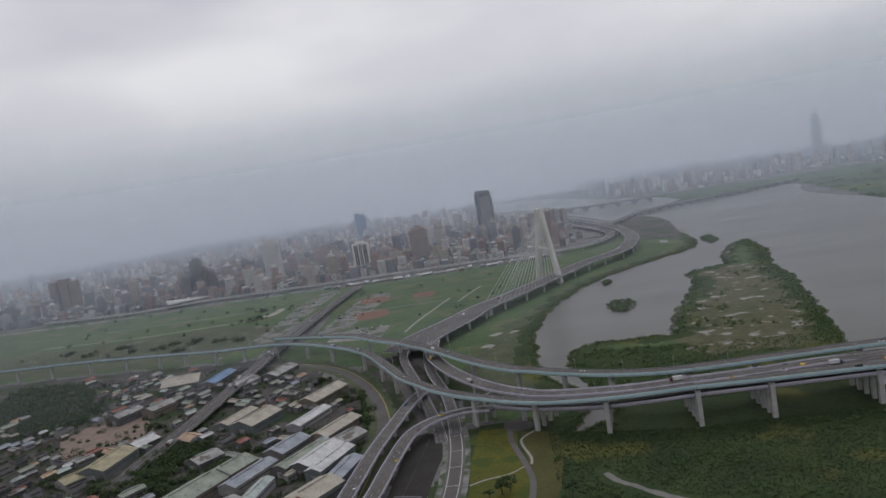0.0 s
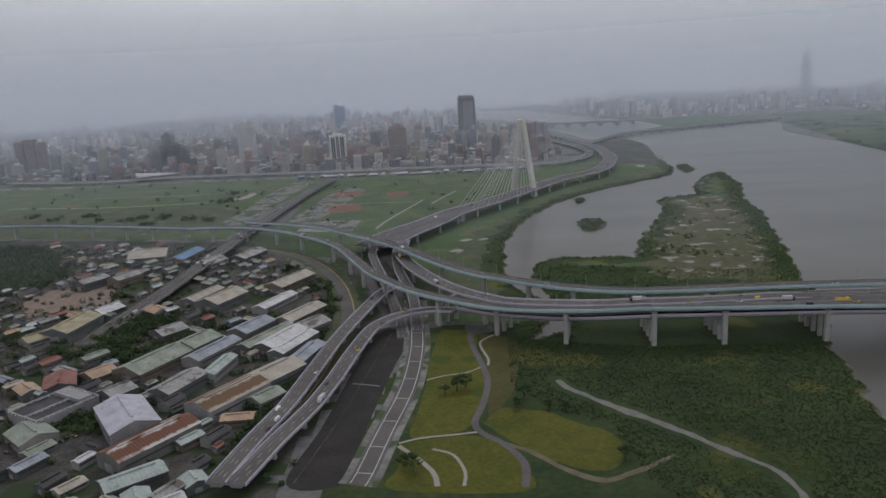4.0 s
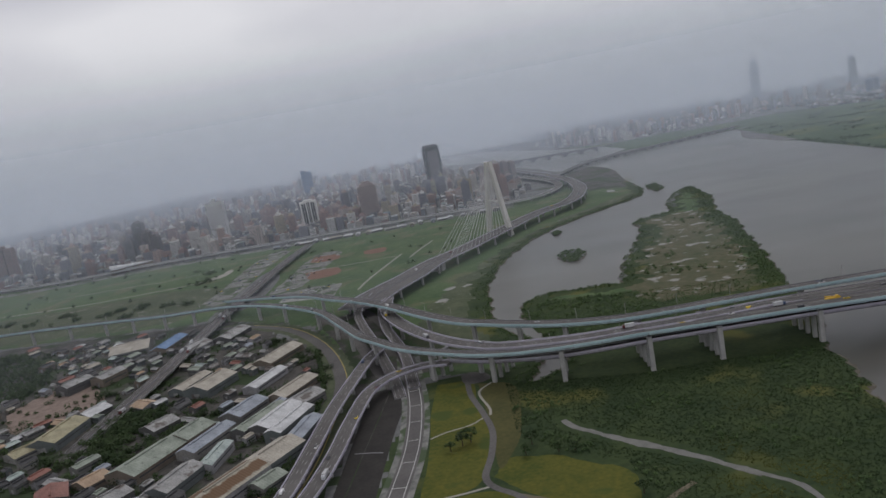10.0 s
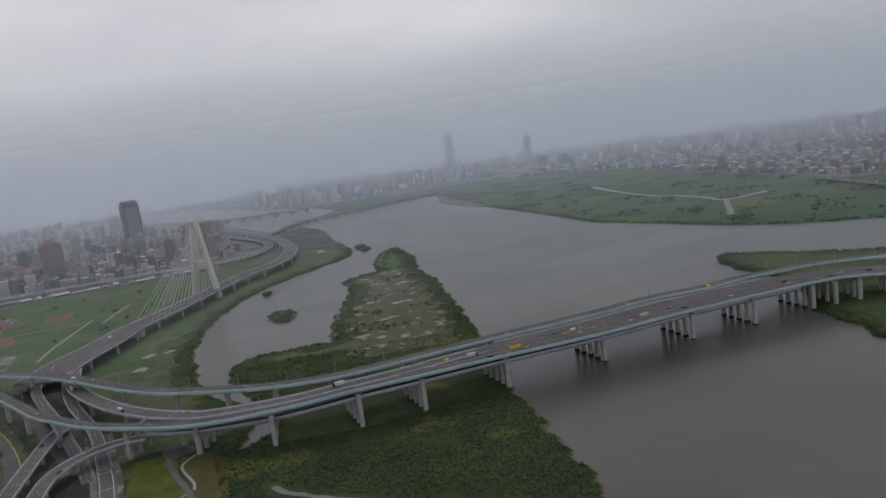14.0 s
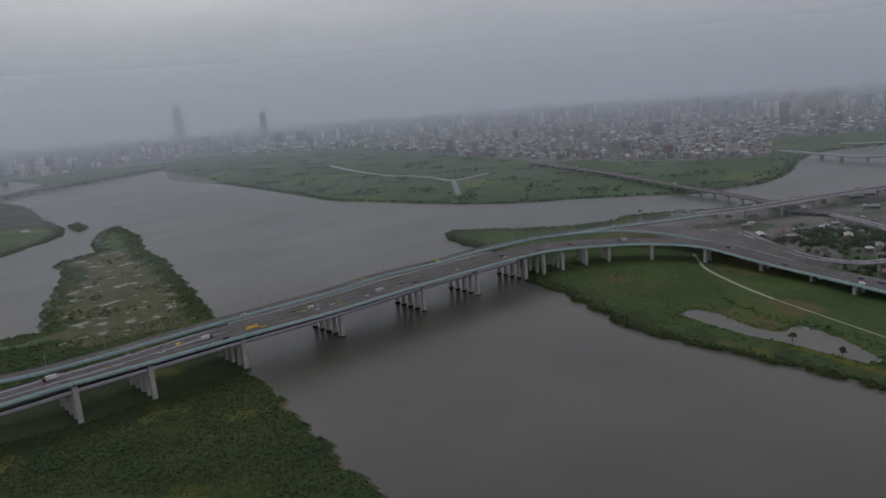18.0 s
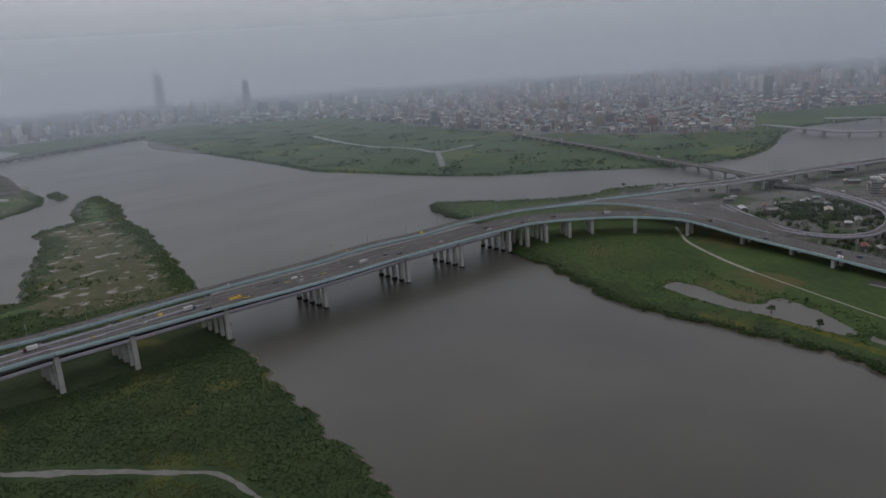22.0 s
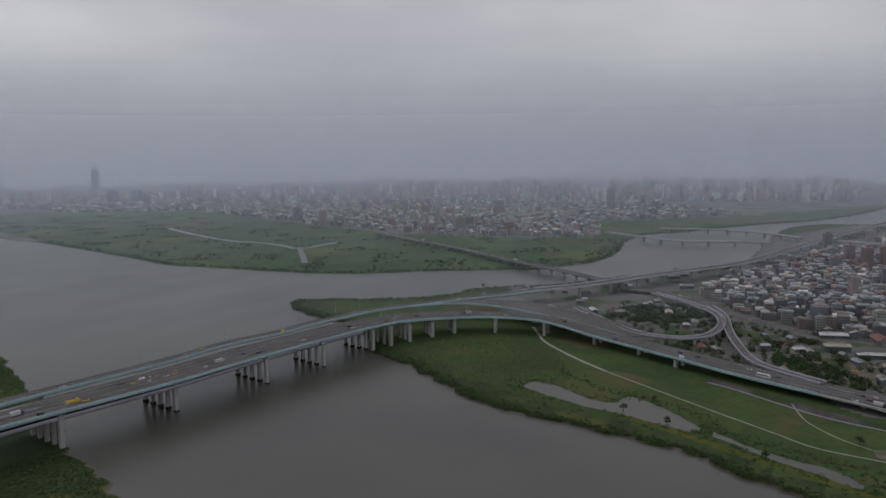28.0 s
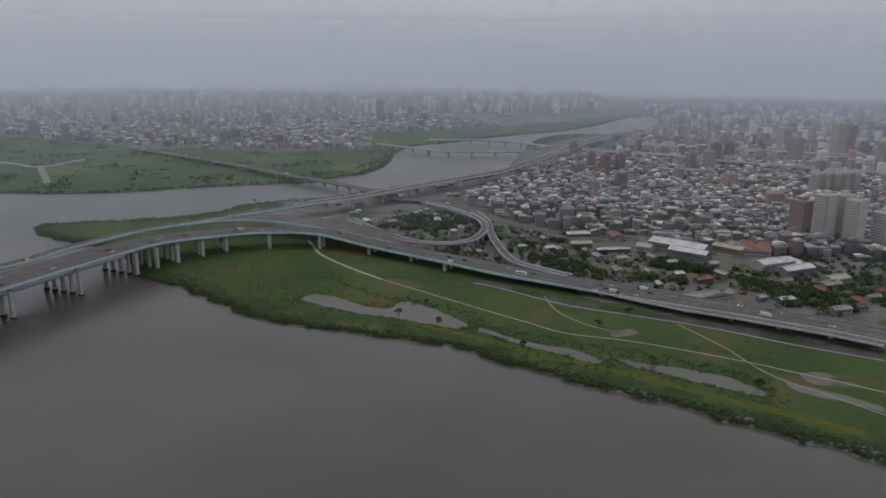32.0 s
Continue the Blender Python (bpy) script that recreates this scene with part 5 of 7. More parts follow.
thicket("woods", "dense dark green woods beside the works", in_area(rnd, [(-690, 1065), (-590, 1045), (-486, 912), (-460, 807), (-520, 740), (-660, 840)], 900), 4.6, 60, 0.95, M_LEAF, 40)
thicket("woods", "dark green trees between the sheds", in_area(rnd, [(-318, 646), (-302, 686), (-262, 670), (-213, 572), (-246, 546), (-298, 558)], 230), 4.2, 70, 0.9, M_LEAF, 41)
thicket("woods", "dark green trees by the old courtyard", in_area(rnd, [(-310, 440), (-262, 478), (-222, 440), (-255, 405)], 70), 3.6, 60, 0.85, M_LEAF, 48)
thicket("woods", "dark green trees along the yards", in_area(rnd, [(-90, 340), (-110, 560), (-130, 760), (-290, 960), (-700, 1080), (-700, 560), (-420, 300)], 1300), 3.3, 45, 0.85, M_LEAF, 42)
thicket("woods", "dark green trees by the slip road", np.array(smooth_line([(-130, 760, 0), (-110, 640, 0), (-112, 560, 0), (-120, 480, 0), (-135, 400, 0)], 4)[:, :2]) + rnd.normal(size=(1, 2)), 3.6, 24, 1.2, M_LEAF, 43)
thicket("park_trees", "scattered dark trees in the riverside sports park", in_area(rnd, [(-900, 1250), (-350, 1180), (-330, 1450), (-420, 1700), (-900, 1800)], 42, 10), 4.5, 24, 1.7, M_LEAF, 44)
thicket("park_trees", "clumps of dark trees in the sports park", np.vstack([np.array(q) + rnd.normal(size=(9, 2)) * 7 for q in ((-528, 1256), (-545, 1236), (-432, 1209), (-487, 1260), (-487, 1240), (-421, 1385), (-425, 1410), (-437, 1494), (-396, 1197), (-642, 1301), (-493, 1188), (-600, 1250), (-700, 1290), (-760, 1330))]), 5.2, 60, 1.1, M_LEAF, 54)
thicket("park_trees", "scattered dark trees in the riverside sports park", in_area(rnd, [(-250, 1100), (-90, 1000), (120, 1250), (150, 1600), (-230, 1650)], 20, 10), 4.0, 24, 1.5, M_LEAF, 45)
thicket("yard_trees", "dark green trees around the interchange yards", in_area(rnd, [(720, 120), (860, 330), (990, 330), (960, 180), (880, 80), (820, -60), (760, -200), (690, -180)], 420, 6), 4.0, 60, 0.95, M_LEAF, 46)
thicket("yard_trees", "dense dark trees inside the loop ramp", in_area(rnd, [(880, 320), (950, 310), (1010, 262), (950, 215), (880, 235)], 150, 6), 4.6, 70, 1.0, M_LEAF, 49)
thicket("yard_trees", "dense dark trees beside the earthworks", in_area(rnd, [(735, 100), (800, 110), (790, 60), (735, 20), (700, 30)], 110, 6), 4.0, 70, 0.95, M_LEAF, 50)
thicket("yard_trees", "dense dark trees by the white halls", in_area(rnd, [(770, -20), (815, -15), (800, -80), (740, -110), (690, -150), (670, -190), (700, -210), (770, -120)], 170, 6), 4.2, 70, 0.95, M_LEAF, 51)
thicket("yard_trees", "dark trees between yards and apartment towers", in_area(rnd, [(780, -120), (850, -150), (900, -190), (880, -320), (760, -330), (690, -230)], 260, 6), 3.8, 60, 0.9, M_LEAF, 55)
YARD_TREES = [(-535, 1008), (-482, 958), (-359, 825), (-300, 819), (-299, 755), (-303, 728), (-294, 628), (-294, 589), (-288, 655), (-306, 587), (-267, 561), (-336, 585), (-315, 569), (-271, 515), (-231, 662), (-208, 630), (-262, 899), (-279, 924), (-352, 740), (-465, 849), (-409, 680), (-398, 613), (-259, 458), (-248, 443),
              (-119, 689), (-112, 659), (-115, 617), (-145, 751), (-134, 735), (-259, 905), (-240, 887), (-193, 834), (-182, 835), (-150, 651), (-218, 627), (-135, 452), (-117, 514), (-123, 467)]
thicket("woods", "tall dark green trees among the works", np.vstack([np.array(q) + rnd.normal(size=(7, 2)) * 6.5 for q in YARD_TREES]), 4.2, 70, 0.8, M_LEAF, 60)
thicket("woods", "tall dark trees by the white halls", np.vstack([np.array(q) + rnd.normal(size=(10, 2)) * 5 for q in ((806, -35), (796, -54), (779, -71), (731, -47), (736, -19), (749, -111), (686, -138), (721, -182), (743, -218), (675, -172), (841, 111), (867, 87), (911, 74))]), 4.8, 70, 0.9, M_LEAF, 61)
SCRUB = [(560, 470), (660, 560), (740, 470), (735, 380), (690, 300), (625, 262), (560, 250), (520, 250), (505, 320)]

scrub_pts = in_area(rnd, SCRUB, 6500, 4)
for pond in PONDS:
    scrub_pts = scrub_pts[~inside(pond, scrub_pts[:, 0], scrub_pts[:, 1]) & (edge_distance(pond, scrub_pts[:, 0], scrub_pts[:, 1]) > 3)]
thicket("park_scrub", "mottled olive scrub and tall grass", scrub_pts, 0.65, 9, 0.36, M_SCRUBLEAF, 52, 0.1)
thicket("park_scrub", "dark bushes between path and ponds", np.array(smooth_line([(640, 280, 0), (606, 215, 0), (596, 150, 0), (560, 108, 0), (545, 60, 0), (535, 0, 0), (520, -60, 0), (500, -100, 0)], 1.2)[:, :2]) + rnd.normal(size=(len(smooth_line([(640, 280, 0), (606, 215, 0), (596, 150, 0), (560, 108, 0), (545, 60, 0), (535, 0, 0), (520, -60, 0), (500, -100, 0)], 1.2)), 2)) * 4,
        1.4, 14, 0.6, M_SHRUB, 53, 0.25)
thicket("bank_trees", "dark trees on the far river bank", np.array([(1290 + 14 * k + 5 * math.sin(k * 2.3), 300 - 5.5 * k + 6 * math.sin(k)) for k in range(12)]), 6.5, 34, 1.8, M_LEAF, 47)


M_BANDS = material("tinted_window_band", (0.08, 0.083, 0.095), (0.14, 0.143, 0.155), 0.1, 0.4)


# houses and towers, shared meshes
def boxes(name, items, mats):
    """Upright boxes (x0, x1, y0, y1, z0, z1, material) joined into one mesh."""
    v, f, mi = [], [], []
    for x0, x1, y0, y1, z0, z1, m in items:
        k = len(v)
        v += [(x, y, z) for z in (z0, z1) for x, y in ((x0, y0), (x1, y0), (x1, y1), (x0, y1))]
        f += [tuple(k + j for j in g) for g in ((4, 5, 6, 7), (0, 1, 5, 4), (1, 2, 6, 5), (2, 3, 7, 6), (3, 0, 4, 7))]
        mi += [m] * 5
    me = mesh_of(name, v, f, mats)
    me.polygons.foreach_set("material_index", mi)
    return me


def windows_on(w, d, h, storey, bay, size, proud=0.06, base=0.8):
    """Window boxes proud of the four walls of a block."""
    out = []
    for z in np.arange(base, h - size[1] - 0.3, storey):
        for x in np.arange(-w / 2 + bay / 2, w / 2 - bay / 3, bay):
            for s in (-1, 1):
                y = s * (d / 2 + proud / 2)
                out.append((x - size[0] / 2, x + size[0] / 2, y - proud / 2, y + proud / 2, z, z + size[1], 1))
        for y in np.arange(-d / 2 + bay / 2, d / 2 - bay / 3, bay):
            for s in (-1, 1):
                x = s * (w / 2 + proud / 2)
                out.append((x - proud / 2, x + proud / 2, y - size[0] / 2, y + size[0] / 2, z, z + size[1], 1))
    return out


def house_meshes(seed):
    r = random.Random(seed)
    w, d, n = r.uniform(10, 17), r.uniform(9, 14), r.choice((3, 4, 4, 5, 5))
    h = 3.2 * n
    items = [(-w / 2, w / 2, -d / 2, d / 2, -0.5, h, 0)] + windows_on(w, d, h, 3.2, 3.0, (1.9, 1.5))
    items += [(-w / 2 - 0.3, w / 2 + 0.3, -d / 2 - 0.3, d / 2 + 0.3, 3.2 * k - 0.12, 3.2 * k + 0.1, 0) for k in range(1, n)]
    body = boxes("walls", items, [M_HOUSE, M_GLASS])
    e, k = h + r.uniform(1.6, 2.6), 0.6
    a, b = w / 2 + k, d / 2 + k
    part_w = r.uniform(-0.5, 0.9) * a
    v = [(-a, -b, e), (part_w, -b, e), (part_w, 0, e + 1.5), (-a, 0, e + 1.5), (part_w, b, e), (-a, b, e), (-a, -b, h), (part_w, -b, h), (part_w, b, h), (-a, b, h)]
    roof = mesh_of("metal_roof", v, [(0, 1, 2, 3), (3, 2, 4, 5), (6, 7, 1, 0), (8, 9, 5, 4), (7, 8, 4, 2, 1), (9, 6, 0, 3, 5)], M_METALROOF)
    tank = boxes("stair_head", [(a * 0.3, a * 0.8, -b * 0.4, b * 0.3, h, h + 3.0, 0), (a * 0.4, a * 0.65, -b * 0.2, b * 0.1, h + 3, h + 4.6, 0)], [M_FLATROOF])
    return body, roof, tank


HOUSES = [house_meshes(s) for s in range(8)]


def house(x, y, z_turn, sx, sy, sz, kind, group, label):
    me = HOUSES[kind % len(HOUSES)]
    h = tagged(new("house", me[0]), label, "house", group)
    h.matrix_basis = pose(x, y, LAND, 0, 0, z_turn) @ Matrix.Diagonal((sx, sy, sz, 1))
    part("metal_roof", me[1], h, "sheet-metal roof shelter")
    if kind % 3 == 0:
        part("stair_head", me[2], h)
    return h


def tower_meshes(seed, w, d, h, style):
    r = random.Random(seed)
    items = [(-w / 2, w / 2, -d / 2, d / 2, -0.5, h, 0)]
    if style == "ribs":
        n = max(3, int(w / 7))
        for k in range(n):
            x = -w / 2 + (k + 0.5) * w / n
            for s in (-1, 1):
                y = s * d / 2
                items.append((x - w / n * 0.28, x + w / n * 0.28, min(y, y + s * 1.8), max(y, y + s * 1.8), -0.5, h + r.uniform(-3, 2), 0))
        items += windows_on(w, d, h, 3.3, 3.6, (2.2, 1.6))
        items += [(x - 1.1, x + 1.1, s * (d / 2 + 1.83) - 0.05, s * (d / 2 + 1.83) + 0.05, z, z + 1.6, 1)
                  for k in range(n) for x in [-w / 2 + (k + 0.5) * w / n] for s in (-1, 1) for z in np.arange(1, h - 4, 3.3)]
    elif style == "bands":
        items += [(-w / 2 - 0.06, w / 2 + 0.06, -d / 2 - 0.06, d / 2 + 0.06, z, z + 1.7, 1) for z in np.arange(1.2, h - 3, 3.4)]
    else:
        items += windows_on(w, d, h, 3.4, 4.0, (2.6, 1.7))
    body = boxes("tower_walls", items, [M_TOWER, M_BANDS])
    top = boxes("roof_house", [(-w * 0.25, w * 0.2, -d * 0.3, d * 0.3, h, h + 5, 0), (-w * 0.1, w * 0.1, -d * 0.15, d * 0.15, h + 5, h + 8.5, 0),
                               (-w / 2, w / 2, -d / 2, -d / 2 + 0.3, h, h + 1.1, 0), (-w / 2, w / 2, d / 2 - 0.3, d / 2, h, h + 1.1, 0)], [M_TOWER])
    return body, top


TOWERS = [tower_meshes(s, *q) for s, q in enumerate(((30, 18, 42, "ribs"), (24, 18, 55, "ribs"), (40, 16, 38, "ribs"), (22, 22, 62, "win"), (34, 18, 34, "win"), (28, 20, 48, "bands"), (46, 18, 50, "ribs")))]


def tower(x, y, turn, sx, sy, sz, kind, group, label):
    me = TOWERS[kind % len(TOWERS)]
    t = tagged(new("apartment_block", me[0]), label, "building", group)
    t.matrix_basis = pose(x, y, LAND, 0, 0, turn) @ Matrix.Diagonal((sx, sy, sz, 1))
    part("roof_house", me[1], t)
    return t


def clear_of_roads(x, y, gap):
    return all(((q[:, 0] - x) ** 2 + (q[:, 1] - y) ** 2).min() > gap**2 for q in CLEAR)


M_HOUSE_J = palette("house_wall_far", [(0.3, 0.29, 0.3), (0.44, 0.41, 0.4), (0.2, 0.2, 0.22), (0.36, 0.25, 0.23), (0.68, 0.67, 0.65), (0.25, 0.27, 0.31), (0.4, 0.33, 0.29), (0.15, 0.15, 0.17), (0.5, 0.46, 0.43)], island=True, grime=0.2)
M_ROOF_J = palette("metal_roof_far", ROOF_TINTS,
                   0.6, 0.45, 0.15, island=True)


class Joined:
    """Many plain buildings in one mesh: walls, window bands and a pitched roof each."""
    def __init__(self):
        self.v, self.f, self.m = [], [], []

    def add(self, x, y, turn, w, d, h, roofed):
        ca, sa = math.cos(radians(turn)), math.sin(radians(turn))

        def put(pts, faces, m):
            k = len(self.v)
            self.v += [(x + a * ca - b * sa, y + a * sa + b * ca, LAND + z) for a, b, z in pts]
            self.f += [tuple(k + j for j in g) for g in faces]
            self.m += [m] * len(faces)
        cube = ((4, 5, 6, 7), (0, 1, 5, 4), (1, 2, 6, 5), (2, 3, 7, 6), (3, 0, 4, 7))
        ring = ((-1, -1), (1, -1), (1, 1), (-1, 1))
        put([(i * w / 2, j * d / 2, z) for z in (-0.5, h) for i, j in ring], cube, 0)
        for z in np.arange(1.0, h - 1.5, 3.3):
            put([(i * (w / 2 - 0.8), j * (d / 2 + 0.05), e) for e in (z, z + 1.4) for i, j in ring], cube[1:], 1)
            put([(i * (w / 2 + 0.05), j * (d / 2 - 0.8), e) for e in (z, z + 1.4) for i, j in ring], cube[1:], 1)
        if roofed:
            a, b, e = w / 2 + 0.4, d / 2 + 0.4, h + 2.0
            put([(-a, -b, e), (a * roofed, -b, e), (a * roofed, 0, e + 1.4), (-a, 0, e + 1.4), (a * roofed, b, e), (-a, b, e), (-a, -b, h), (a * roofed, -b, h), (a * roofed, b, h), (-a, b, h)],
                [(0, 1, 2, 3), (3, 2, 4, 5), (6, 7, 1, 0), (8, 9, 5, 4), (7, 8, 4, 2, 1), (9, 6, 0, 3, 5)], 2)
        else:
            put([(i * w * 0.2, j * d * 0.25, z) for z in (h, h + 4.5) for i, j in ring], cube, 0)

    def done(self, name, label):
        me = mesh_of(name, self.v, self.f, [M_HOUSE_J, M_BANDS, M_ROOF_J])
        me.polygons.foreach_set("material_index", self.m)
        return tagged(new(name, me), label, "houses", kind="stuff")


def city(poly, pitch, turn, group, tall, label, tall_label, seed, keep=0.9, size=(0.8, 1.25), high=(0.7, 1.4), tall_high=(0.7, 1.3), single=(0, 0), rest="", near=(0, 0)):
    """Rows of houses on a tilted grid, some lots taken by towers; the first few, nearest first, stand singly, the rest are joined."""
    r = random.Random(seed)
    q = np.array(poly, float)
    c = q.mean(0)
    reach = np.abs(q - c).max() * 1.5
    ca, sa = math.cos(radians(turn)), math.sin(radians(turn))
    lots = []
    n = int(reach / pitch)
    for i in range(-n, n + 1):
        for j in range(-n, n + 1):
            u, w = i * pitch + (i // 4) * 7, j * pitch * 0.9 + (j // 2) * 6
            lots.append((c[0] + u * ca - w * sa + r.uniform(-4, 4), c[1] + u * sa + w * ca + r.uniform(-4, 4)))
    p = np.array(lots)
    ok = inside(poly, p[:, 0], p[:, 1]) & ~inside(RIVER, p[:, 0], p[:, 1]) & (edge_distance(RIVER, p[:, 0], p[:, 1]) > 18)
    houses, towers = single
    joined = Joined()
    for x, y in sorted(p[ok].tolist(), key=lambda s: math.hypot(s[0] - near[0], s[1] - near[1])):
        if r.random() > keep or not clear_of_roads(x, y, 16):
            continue
        k = r.randrange(100)
        if r.random() < tall:
            a, b, e = r.uniform(0.5, 0.9), r.uniform(0.7, 1.05), r.uniform(*tall_high)
            if towers > 0:
                tower(x, y, turn + r.choice((0, 90)), a, b, e, k, group, tall_label)
                towers -= 1
            else:
                joined.add(x, y, turn + r.choice((0, 90)), 30 * a, 18 * b, 48 * e, 0)
        else:
            a, b, e = r.uniform(*size), r.uniform(*size), r.uniform(*high)
            if houses > 0:
                house(x, y, turn + r.choice((0, 90, 180, 270)) + r.uniform(-7, 7), a, b, e, k, group, label)
                houses -= 1
            else:
                joined.add(x, y, turn + r.choice((0, 90, 180, 270)) + r.uniform(-7, 7), 13 * a, 11.5 * b, 13.5 * e, r.uniform(-0.4, 0.9))
    joined.done("city_blocks", rest)


CLEAR = [near_line, far_line, express_line] + [smooth_line(q, 6) for q in ([(866, 355, 14), (813, 290, 12), (789, 254, 11), (788, 212, 10), (811, 184, 10), (856, 177, 10), (900, 184, 10), (944, 203, 9), (1000, 252, 8), (1038, 306, 8)], [(984, 216, 9), (926, 186, 9), (854, 166, 9), (786, 142, 9.5), (735, 118, 10), (711, 85, 10), (696, 56, 10)], [(738, 526, 20.8), (776, 497, 20.3), (795, 462, 19.8), (799, 417, 19), (788, 367, 18), (776, 319, 17), (756, 270, 15.5), (733, 223, 14)], [(5, 596, 16), (-19, 609, 13.5), (-44, 603, 12), (-64, 578, 11), (-76, 522, 10), (-83, 472, 10), (-92, 428, 10), (-104, 389, 10), (-112, 357, 10), (-116, 342, 10)], [(-1123, 1882, 9), (-865, 1796, 9), (-658, 1800, 9), (-442, 1768, 9), (-287, 1743, 9), (-97, 1720, 9), (101, 1691, 9), (240, 1658, 9), (314, 1709, 9), (359, 1800, 9), (372, 1941, 9), (347, 2156, 9), (297, 2415, 9)], [(-241, 1602, 9), (-262, 1431, 9), (-274, 1267, 9), (-284, 1100, 9), (-290, 967, 9), (-294, 834, 9), (-300, 727, 7.5), (-308, 670, 5.5), (-315, 625, 3), (-318, 600, 1.7)], [(1524, 1187, 6), (1450, 1044, 8), (1332, 815, 9), (1221, 631, 10), (1165, 522, 10), (1115, 437, 10), (1062, 354, 10), (1060, 367, 8), (1061, 303, 5), (1028, 234, 2), (959, 163, 1.4), (915, 82, 1.4), (907, -8, 1.4)], [(354, 574, 25.5), (411, 567, 25), (480, 569, 24.5), (577, 567, 24), (556, 558, 23.5), (601, 559, 23), (644, 552, 22.5), (698, 544, 21.5), (737, 526, 21), (786, 503, 20), (831, 482, 19.5), (876, 456, 19), (929, 431, 18.5), (995, 389, 18), (1061, 358, 18), (1139, 326, 17), (1229, 280, 17), (1337, 229, 17), (1498, 198, 16), (1696, 160, 16), (1992, 100, 15), (2274, 32, 15)], [(-291, 966, 1.4), (-240, 942, 1.4), (-185, 890, 1.4), (-147, 826, 1.4), (-117, 749, 1.4), (-98, 667, 1.4), (-94, 611, 1.4), (-99, 540, 1.4), (-104, 483, 1.4), (-114, 425, 1.4)], [(-54, 698, 12), (-66, 672, 12), (-79, 616, 11.5), (-91, 556, 11), (-100, 495, 10), (-108, 436, 10), (-117, 397, 10), (-124, 361, 10), (-127, 344, 10)])]
CITY_RIGHT = [(940, 140), (1080, 250), (1250, 235), (1450, 190), (1700, 120), (1750, -300), (1400, -520), (1000, -480), (860, -330), (880, -60)]
city(CITY_RIGHT, 13.5, 14, "houses of the right-bank town", 0.007, "grey concrete townhouse with a sheet-metal rooftop shelter", "mid-rise apartment block with ribbed facade", 5, 0.95,
     (0.62, 1.08), (0.4, 1.15), (0.35, 0.75), (295, 14), "close-packed grey townhouses with pale metal rooftop shelters", (820, 0))
CITY_LEFT = [(-1300, 1930), (-450, 1800), (-100, 1760), (230, 1720), (300, 1900), (280, 2300), (180, 2700), (-900, 2750), (-1500, 2500)]
city(CITY_LEFT, 21, -4, "blocks of the left-bank city", 0.17, "hazy concrete townhouse with metal roof", "hazy pinkish apartment tower with ribbed facade", 6, 0.95, (0.75, 1.4), (0.5, 1.7), (0.5, 1.25),
     (0, 170), "dense hazy blocks of the left-bank city", (-300, 1500))
CITY_FAR = [(1900, 2350), (1650, 1500), (1590, 1000), (1680, 620), (2100, 800), (2500, 450), (2900, 900), (2700, 2000), (2400, 2900), (1700, 3200), (1600, 2800)]
city(CITY_FAR, 27, 32, "blocks of the far city", 0.045, "distant grey townhouse block", "distant hazy tower block", 8, 0.92, (0.8, 1.55), (0.45, 1.1), (0.4, 0.9), (0, 60), "dense hazy blocks of the far city", (1500, 1500))


def far_blocks(name, label, count, areas, seed, low, high, mat):
    """Distant city as one mesh of many small blocks."""
    r = np.random.default_rng(seed)
    v, f = [], []
    for poly in areas:
        for x, y in in_area(r, poly, count):
            w, d, h, a = r.uniform(8, 21), r.uniform(8, 18), low + (high - low) * r.random() ** 3, r.uniform(0, 1.57)
            k = len(v)
            for z in (0, h):
                for px, py in ((-w, -d), (w, -d), (w, d), (-w, d)):
                    v.append((x + px / 2 * math.cos(a) - py / 2 * math.sin(a), y + px / 2 * math.sin(a) + py / 2 * math.cos(a), z))
            f += [tuple(k + j for j in g) for g in ((4, 5, 6, 7), (0, 1, 5, 4), (1, 2, 6, 5), (2, 3, 7, 6), (3, 0, 4, 7))]
    return tagged(new(name, mesh_of(name, v, f, mat)), label, "city", kind="stuff")


M_FARCITY = material("far_city", (0.22, 0.2, 0.2), (0.5, 0.48, 0.46), 0.03, 0.9)
n_, l_ = M_FARCITY.node_tree.nodes, M_FARCITY.node_tree.links
isl, rmp = n_.new("ShaderNodeNewGeometry"), n_.new("ShaderNodeValToRGB")
rmp.color_ramp.interpolation = "CONSTANT"
for k, c in enumerate(((0.28, 0.25, 0.25), (0.45, 0.42, 0.4), (0.2, 0.2, 0.21), (0.38, 0.28, 0.26), (0.6, 0.58, 0.56), (0.32, 0.33, 0.36))):
    el = rmp.color_ramp.elements[k] if k < 2 else rmp.color_ramp.elements.new(k / 6)
    el.position, el.color = k / 6, (*c, 1)
l_.new(isl.outputs["Random Per Island"], rmp.inputs[0])
l_.new(rmp.outputs[0], n_["Principled BSDF"].inputs["Base Color"])
far_blocks("far_city", "hazy far city of many small blocks", 4200, [[(-3300, 1900), (-1300, 1950), (-1500, 2500), (-900, 2750), (180, 2700), (60, 4000), (-1500, 4700), (-3300, 3600)]], 1, 8, 75, M_FARCITY)
far_blocks("far_city", "hazy far city beyond the river", 5200, [[(900, 3050), (1700, 3200), (2400, 2900), (2800, 2000), (2950, 900), (3300, 200), (4700, 200), (4300, 2200), (3200, 3700), (1500, 4700), (700, 4700), (700, 3400)]], 2, 7, 72, M_FARCITY)
far_blocks("far_city", "hazy far town along the river bend", 6000, [[(1700, 110), (2600, -60), (3150, -90), (4600, 100), (4500, -1800), (2400, -1700), (1500, -900), (1450, -520), (1750, -300)]], 3, 7, 34, M_FARCITY)

